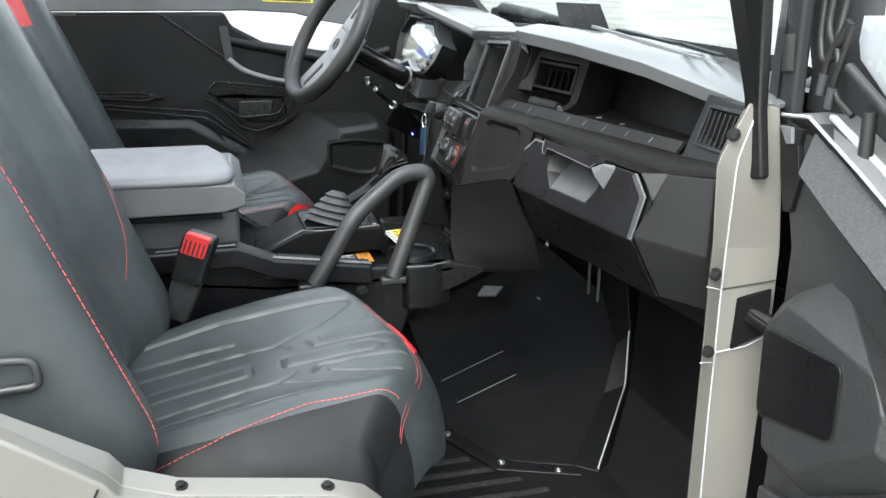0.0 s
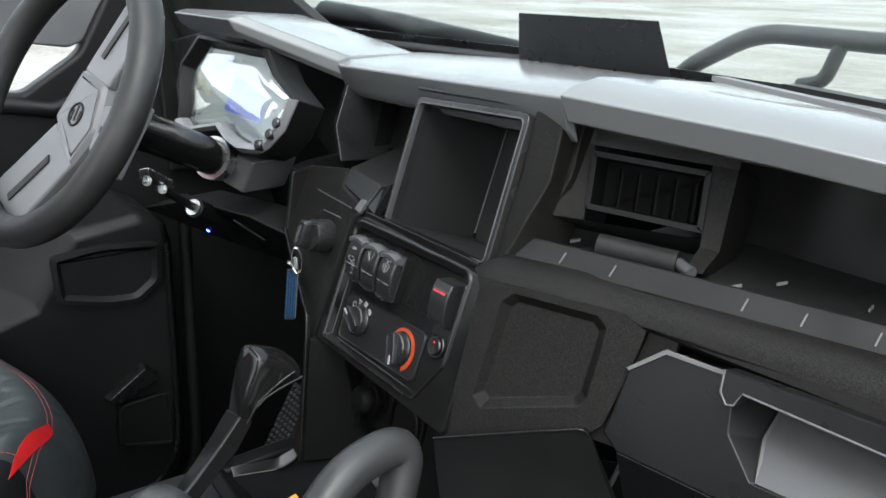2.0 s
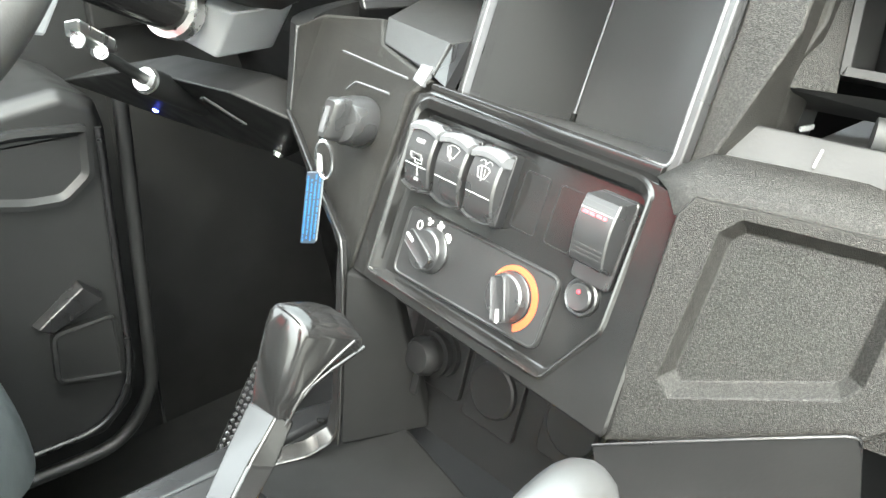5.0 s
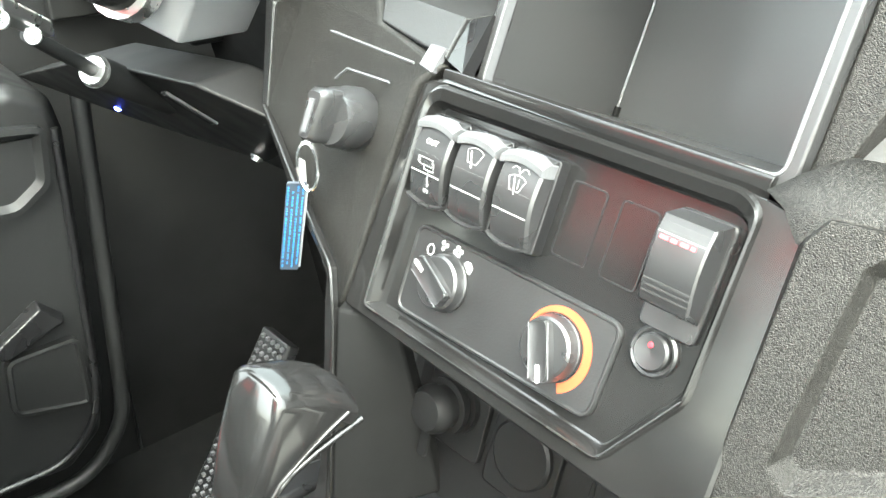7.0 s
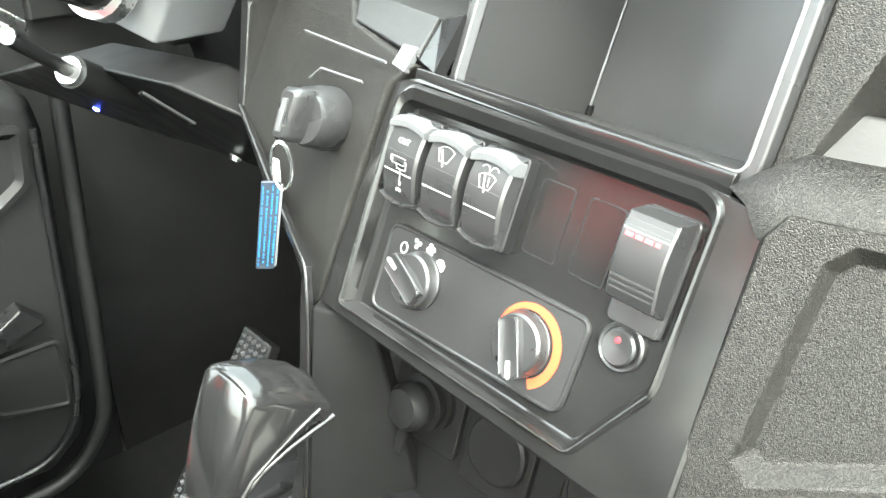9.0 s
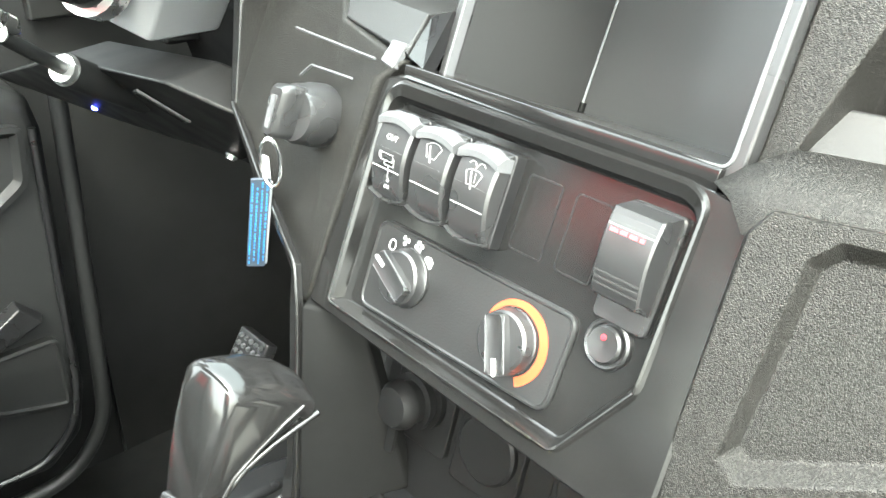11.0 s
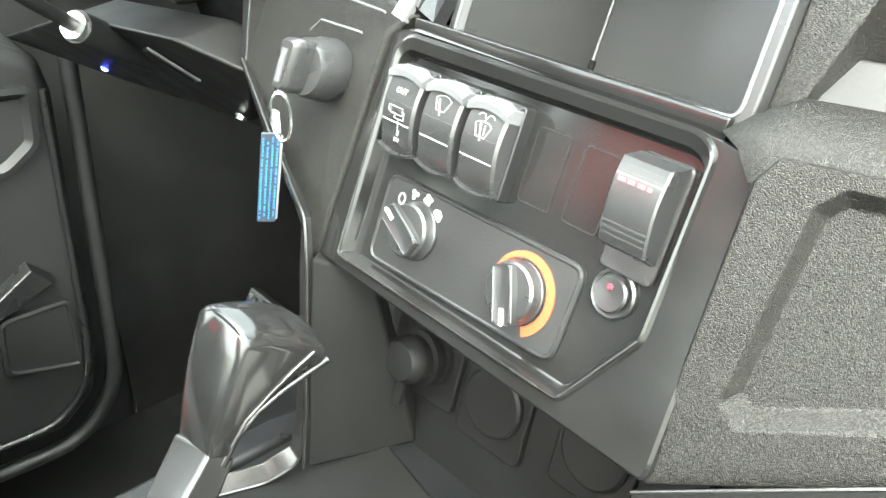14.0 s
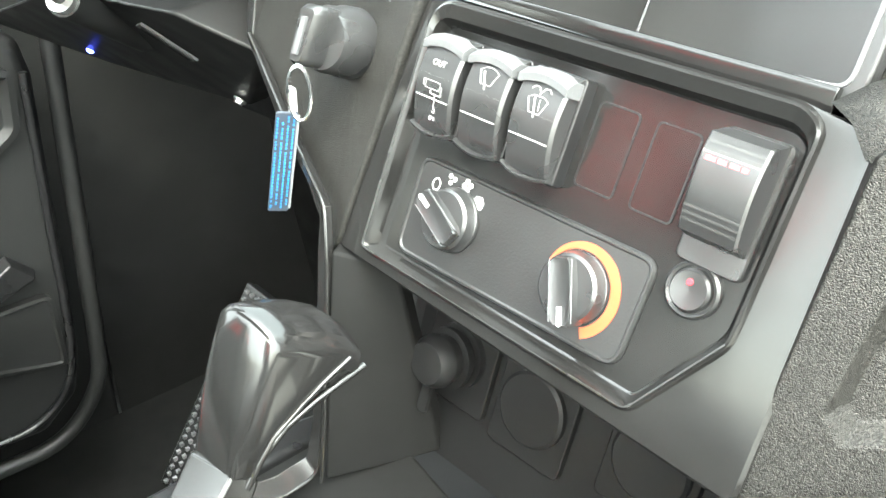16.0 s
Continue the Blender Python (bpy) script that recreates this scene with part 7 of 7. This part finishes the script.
# ---- passenger side: body post, sill and open door ----
def body_side():
    global CAB
    CAB = placed((-0.755, 0.542, 1.052), (0.0205, 0.004, -0.0023), (-0.66, -0.46, 0.29), 1.0)
    post = thing("hinge_post", "champagne painted body post with bolted flange", "body panel", (-0.76, 0.54, 0.5), kind="structure")
    edge = [(-0.768, 0.530, 1.294), (-0.766, 0.503, 1.243), (-0.767, 0.500, 1.228), (-0.758, 0.500, 1.146), (-0.758, 0.500, 1.107), (-0.755, 0.500, 1.031), (-0.753, 0.500, 0.942), (-0.751, 0.500, 0.847), (-0.748, 0.505, 0.70)]
    ridge = [(-0.766, 0.541, 1.294), (-0.762, 0.521, 1.240), (-0.762, 0.520, 1.225), (-0.762, 0.519, 1.143), (-0.762, 0.519, 1.096), (-0.760, 0.519, 1.023), (-0.758, 0.519, 0.937), (-0.754, 0.519, 0.843), (-0.750, 0.523, 0.70)]
    outer = [(-0.760, 0.560, 1.290), (-0.752, 0.564, 1.235), (-0.750, 0.566, 1.215), (-0.741, 0.568, 1.147), (-0.739, 0.568, 1.100), (-0.738, 0.568, 1.045), (-0.739, 0.568, 0.938), (-0.739, 0.568, 0.845), (-0.738, 0.573, 0.70)]
    part("outer_skin", slab([list(r) for r in zip(edge, ridge, outer)], (-0.02, 0.012, 0)), PAINT, post, bevel=0.0012)
    # silver bead draws the bright highlight of the painted ridge
    part("ridge_highlight", tube([Vector(p) + Vector((0.0004, -0.0004, 0)) for p in ridge], 0.0011, 8), SILVER, post, "ridge highlight drawn as a silver bead", smooth=60)
    part("joint_line", tube([(-0.762, 0.5175, 1.0965), (-0.7375, 0.567, 1.112)], 0.0009, 6), INK, post)
    part("joint_line", tube([(-0.757, 0.498, 1.103), (-0.7615, 0.5175, 1.0965)], 0.0009, 6), SILVER, post)
    part("joint_line", tube([(-0.754, 0.498, 1.016), (-0.7595, 0.5175, 1.012)], 0.0009, 6), SILVER, post)
    part("joint_line", tube([(-0.7595, 0.5175, 1.024), (-0.745, 0.545, 1.035), (-0.7365, 0.567, 1.052)], 0.0011, 6), SILVER, post)
    for p in ((-0.762, 0.512, 1.264), (-0.757, 0.506, 1.117), (-0.754, 0.506, 1.029)):
        bolt_head("bolt", p, (0.75, -0.6, 0.05), 0.007, DARK, post)
    part("check_slot", prism([(-0.757, 0.535, 1.088), (-0.739, 0.562, 1.103), (-0.738, 0.562, 1.055), (-0.756, 0.533, 1.030)], (0.006, -0.002, 0)), VENT, post, "black door check opening", bevel=0.001)
    part("check_arm", tube([(-0.742, 0.545, 1.075), (-0.70, 0.552, 1.068)], 0.006, 8, flat=1.8), GLOSS, post, smooth=50)
    CAB = placed((-0.64, -0.016, 1.027), (0.0086, 0.0055, -0.0066), (-0.85, -0.40, 0.91), 1.0194)
    q = thing("rear_quarter", "champagne painted rear quarter panel and seat sill", "body panel", (-0.62, -0.1, 0.7), kind="structure")
    out = [(-0.60, 1.30), (-0.25, 1.12), (-0.168, 1.094), (-0.096, 1.042), (-0.085, 1.028), (-0.044, 1.012), (0.079, 0.993), (0.11, 0.985), (0.15, 0.95), (0.17, 0.85), (0.17, 0.60), (-0.60, 0.60)]
    part("side_skin", prism([(-0.642, y, z - 0.004) for y, z in out], (0.02, 0, 0)), PAINT, q, bevel=0.004)
    part("sill_lip", slab([[(-0.640, -0.20, 1.102), (-0.664, -0.20, 1.106)], [(-0.640, -0.096, 1.037), (-0.664, -0.096, 1.043)], [(-0.640, -0.085, 1.024), (-0.664, -0.085, 1.028)], [(-0.640, -0.044, 1.009), (-0.664, -0.044, 1.012)], [(-0.640, 0.079, 0.990), (-0.664, 0.079, 0.993)], [(-0.640, 0.112, 0.980), (-0.664, 0.112, 0.982)], [(-0.640, 0.14, 0.955), (-0.664, 0.14, 0.955)]], (0, 0, -0.006)), PAINT, q, bevel=0.002)
    for y, z in ((-0.042, 1.010), (0.079, 0.9915)):
        bolt_head("bolt", (-0.652, y, z - 0.001), (0.1, 0, 1), 0.0062, DARK, q)
    part("panel_gap", tube([(-0.6215, -0.10, 1.035), (-0.6205, -0.115, 1.0), (-0.6205, -0.13, 0.94)], 0.001, 6), DARK, q)


body_side()
CAB = WHOLE


def passenger_door():
    d = thing("door_2", "open black passenger door with grained inner panel and soft window", "door", (-0.73, 0.56, 0.6), kind="structure")
    pl = Plane((-0.735, 0.548, 0), (1, -0.12, 0), (0, 0, 1))

    def ring(rows):
        return [pl.at(u, z, h) for u, z, h in rows]
    o = [(-0.022, 1.279), (0.009, 1.19), (0.022, 1.158), (0.024, 1.085), (0.020, 1.05), (0.028, 0.98), (0.036, 0.94), (0.040, 0.62), (0.72, 0.62), (0.72, 1.0), (0.175, 1.226), (0.026, 1.283)]
    part("panel", loft([pl.ring(o, -0.05), pl.ring(o, -0.012)]), DOORGREY, d, bevel=0.004)
    part("edge_plate", prism(pl.ring([(-0.019, 1.276), (-0.006, 1.231), (0.009, 1.192), (0.022, 1.195), (0.030, 1.229), (0.020, 1.262), (0.024, 1.278)], -0.012), pl.n * 0.006), DARK, d, "black latch edge plate", bevel=0.001)
    part("edge_wedge", prism(pl.ring([(-0.012, 1.276), (0.010, 1.278), (0.014, 1.262), (0.005, 1.260)], -0.006), pl.n * 0.004), GREY, d, bevel=0.0008)
    part("shoulder", slab([ring([(0.036, 1.279, -0.012), (0.100, 1.254, -0.012), (0.175, 1.222, -0.012), (0.50, 1.085, -0.012)]), ring([(0.069, 1.246, 0.020), (0.130, 1.219, 0.020), (0.215, 1.185, 0.020), (0.50, 1.06, 0.020)]), ring([(0.050, 1.225, -0.010), (0.110, 1.196, -0.010), (0.190, 1.160, -0.010), (0.50, 1.03, -0.010)])], pl.n * -0.004), DOORGREY, d, bevel=0.002)
    base = [(0.022, 1.098), (0.052, 1.122), (0.099, 1.150), (0.132, 1.145), (0.245, 1.090), (0.262, 1.03), (0.120, 0.930), (0.040, 0.925)]
    face = [(0.050, 1.086), (0.081, 1.118), (0.110, 1.119), (0.220, 1.112), (0.236, 1.085), (0.235, 1.053), (0.130, 0.967), (0.071, 0.961)]
    part("boss", loft([pl.ring(base, -0.013), pl.ring(face, 0.018)]), DOORGREY, d, "raised faceted boss", bevel=0.003)
    cov = round2([(0.056, 0.990), (0.183, 1.030), (0.180, 1.103), (0.050, 1.084)], 0.013, 5)
    part("cover_seam", prism(pl.ring(inset(cov, -0.002), 0.018), pl.n * 0.0006), INK, d)
    part("cover_plate", loft([pl.ring(cov, 0.018), pl.ring(cov, 0.0195), pl.ring(inset(cov, 0.001), 0.0202)]), SATIN, d, "satin black cover plate", bevel=0.0006)
    part("lower_step", loft([pl.ring([(0.045, 0.70), (0.40, 0.70), (0.40, 0.97), (0.21, 0.99), (0.13, 0.92), (0.05, 0.90)], h) for h in (-0.013, 0.002)]), DOORGREY, d, bevel=0.004)
    # top ledge between two pale edges
    front = [(-0.024, 1.282), (0.026, 1.287), (0.115, 1.253), (0.175, 1.228), (0.60, 1.05)]
    part("top_ledge", prism([pl.at(u, z, -0.010) for u, z in front] + [pl.at(u, z + 0.002, -0.060) for u, z in front[::-1]], (0, 0, 0.003)), GREY, d, "grey top ledge", bevel=0.001)
    part("ledge_edge", tube([pl.at(u, z + 0.003, -0.010) for u, z in front], 0.0018, 8), SILVER, d, "pale silver edge", smooth=60)
    part("ledge_trim", slab([[pl.at(u, z + 0.0055, -0.030) for u, z in front[1:]], [pl.at(u, z + 0.0055, -0.038) for u, z in front[1:]]], (0, 0, -0.004)), SILVER, d, "pale trim strip", bevel=0.0008)
    # upright cloth-covered frame
    fr = part("upper_frame", prism(pl.ring([(-0.099, 1.255), (-0.042, 1.270), (-0.048, 1.395), (-0.060, 1.86), (-0.112, 1.86), (-0.095, 1.393)], -0.045), pl.n * 0.015), CLOTH, d, "black cloth-covered upper frame", bevel=0.005)
    part("seam", tube([pl.at(-0.070, 1.27, -0.029), pl.at(-0.074, 1.395, -0.029), pl.at(-0.087, 1.86, -0.029)], 0.0016, 6), DARK, fr)
    part("strap", tube([pl.at(-0.055, 1.325, -0.028), pl.at(-0.060, 1.362, -0.028)], 0.005, 8, flat=1.4), WEBBING, fr, smooth=60)
    # folded soft window
    sheet = []
    for i in range(29):
        u = -0.075 + 0.46 * i / 28
        w = -0.066 + 0.005 * math.sin(i * 1.7) + 0.002 * math.sin(i * 4.1)
        foot = 1.282 - 0.40 * max(0.0, u + 0.03)
        crown = 1.86 if u < 0.02 else 1.384
        sheet.append([pl.at(u, foot, w), pl.at(u, foot + 0.04, w + 0.004 * math.sin(i * 2.3)), pl.at(u - 0.01, foot + 0.09, w + 0.006), pl.at(u - 0.012, max(crown, foot + 0.1), w - 0.006)])
    part("window_cloth", slab(sheet, pl.n * -0.003), CLOTH, d, "black soft window cloth", smooth=70)
    part("window_film", slab([ring([(0.022, 1.384, -0.052), (0.070, 1.386, -0.050), (0.16, 1.384, -0.052)]), ring([(0.028, 1.362, -0.047), (0.075, 1.352, -0.043), (0.17, 1.330, -0.048)]), ring([(0.030, 1.345, -0.050), (0.085, 1.313, -0.048), (0.18, 1.265, -0.052)])], pl.n * -0.002), VINYL, d, "clouded clear window film", smooth=70)
    part("prop_rod", tube(ring([(0.045, 1.339, -0.03), (0.108, 1.309, -0.03), (0.26, 1.236, -0.03)]), 0.0048, 10), TUBE, d, smooth=60)
    part("peg", tube(ring([(0.092, 1.241, -0.03), (0.087, 1.304, -0.03)]), 0.0065, 12), RUBBER, d, "black rubber peg", smooth=60)
    for path in ([(0.026, 1.380, -0.035), (0.006, 1.345, -0.033), (0.003, 1.328, -0.033)], [(-0.026, 1.42, -0.04), (-0.018, 1.359, -0.036), (-0.003, 1.338, -0.033), (0.012, 1.345, -0.036)],
                 [(0.034, 1.375, -0.035), (0.028, 1.345, -0.033), (0.020, 1.318, -0.033)], [(0.014, 1.42, -0.04), (0.010, 1.36, -0.036), (0.024, 1.338, -0.033)], [(-0.010, 1.43, -0.042), (-0.008, 1.37, -0.036), (0.016, 1.350, -0.034), (0.030, 1.378, -0.035)], [(0.014, 1.319, -0.036), (0.030, 1.306, -0.034), (0.053, 1.295, -0.036)]):
        part("bungee", tube(fillet(ring(path), 0.02, 5) if len(path) > 3 else ring(path), 0.0032, 8), RUBBER, d, "looped black bungee cord", smooth=60)
    for u, z in ((0.003, 1.328), (0.020, 1.317)):
        part("cord_end", tube(ring([(u, z, -0.033), (u - 0.003, z - 0.020, -0.033)]), 0.0048, 10), GREY_RUBBER, d, "grey cord end", smooth=60)


CAB = placed((-0.658, 0.515, 1.182), (0.0127, 0.0113, -0.0055), (-0.44, 0.17, 0.07), 1.008)
passenger_door()
CAB = WHOLE


def rear_latch():
    r = thing("seat_belt_guide", "dark steel belt guide loop on the rear body", "belt guide", (-0.70, -0.16, 1.08))
    part("loop", tube(fillet([(-0.70, -0.30, 1.120), (-0.70, -0.150, 1.113), (-0.70, -0.147, 1.090), (-0.70, -0.30, 1.080)], 0.008, 3), 0.004, 8), TUBE, r, smooth=60)


CAB = placed((-0.64, -0.016, 1.027), (0.0086, 0.0055, -0.0066), (-0.85, -0.4, 0.91), 1.0194)
rear_latch()
CAB = WHOLE
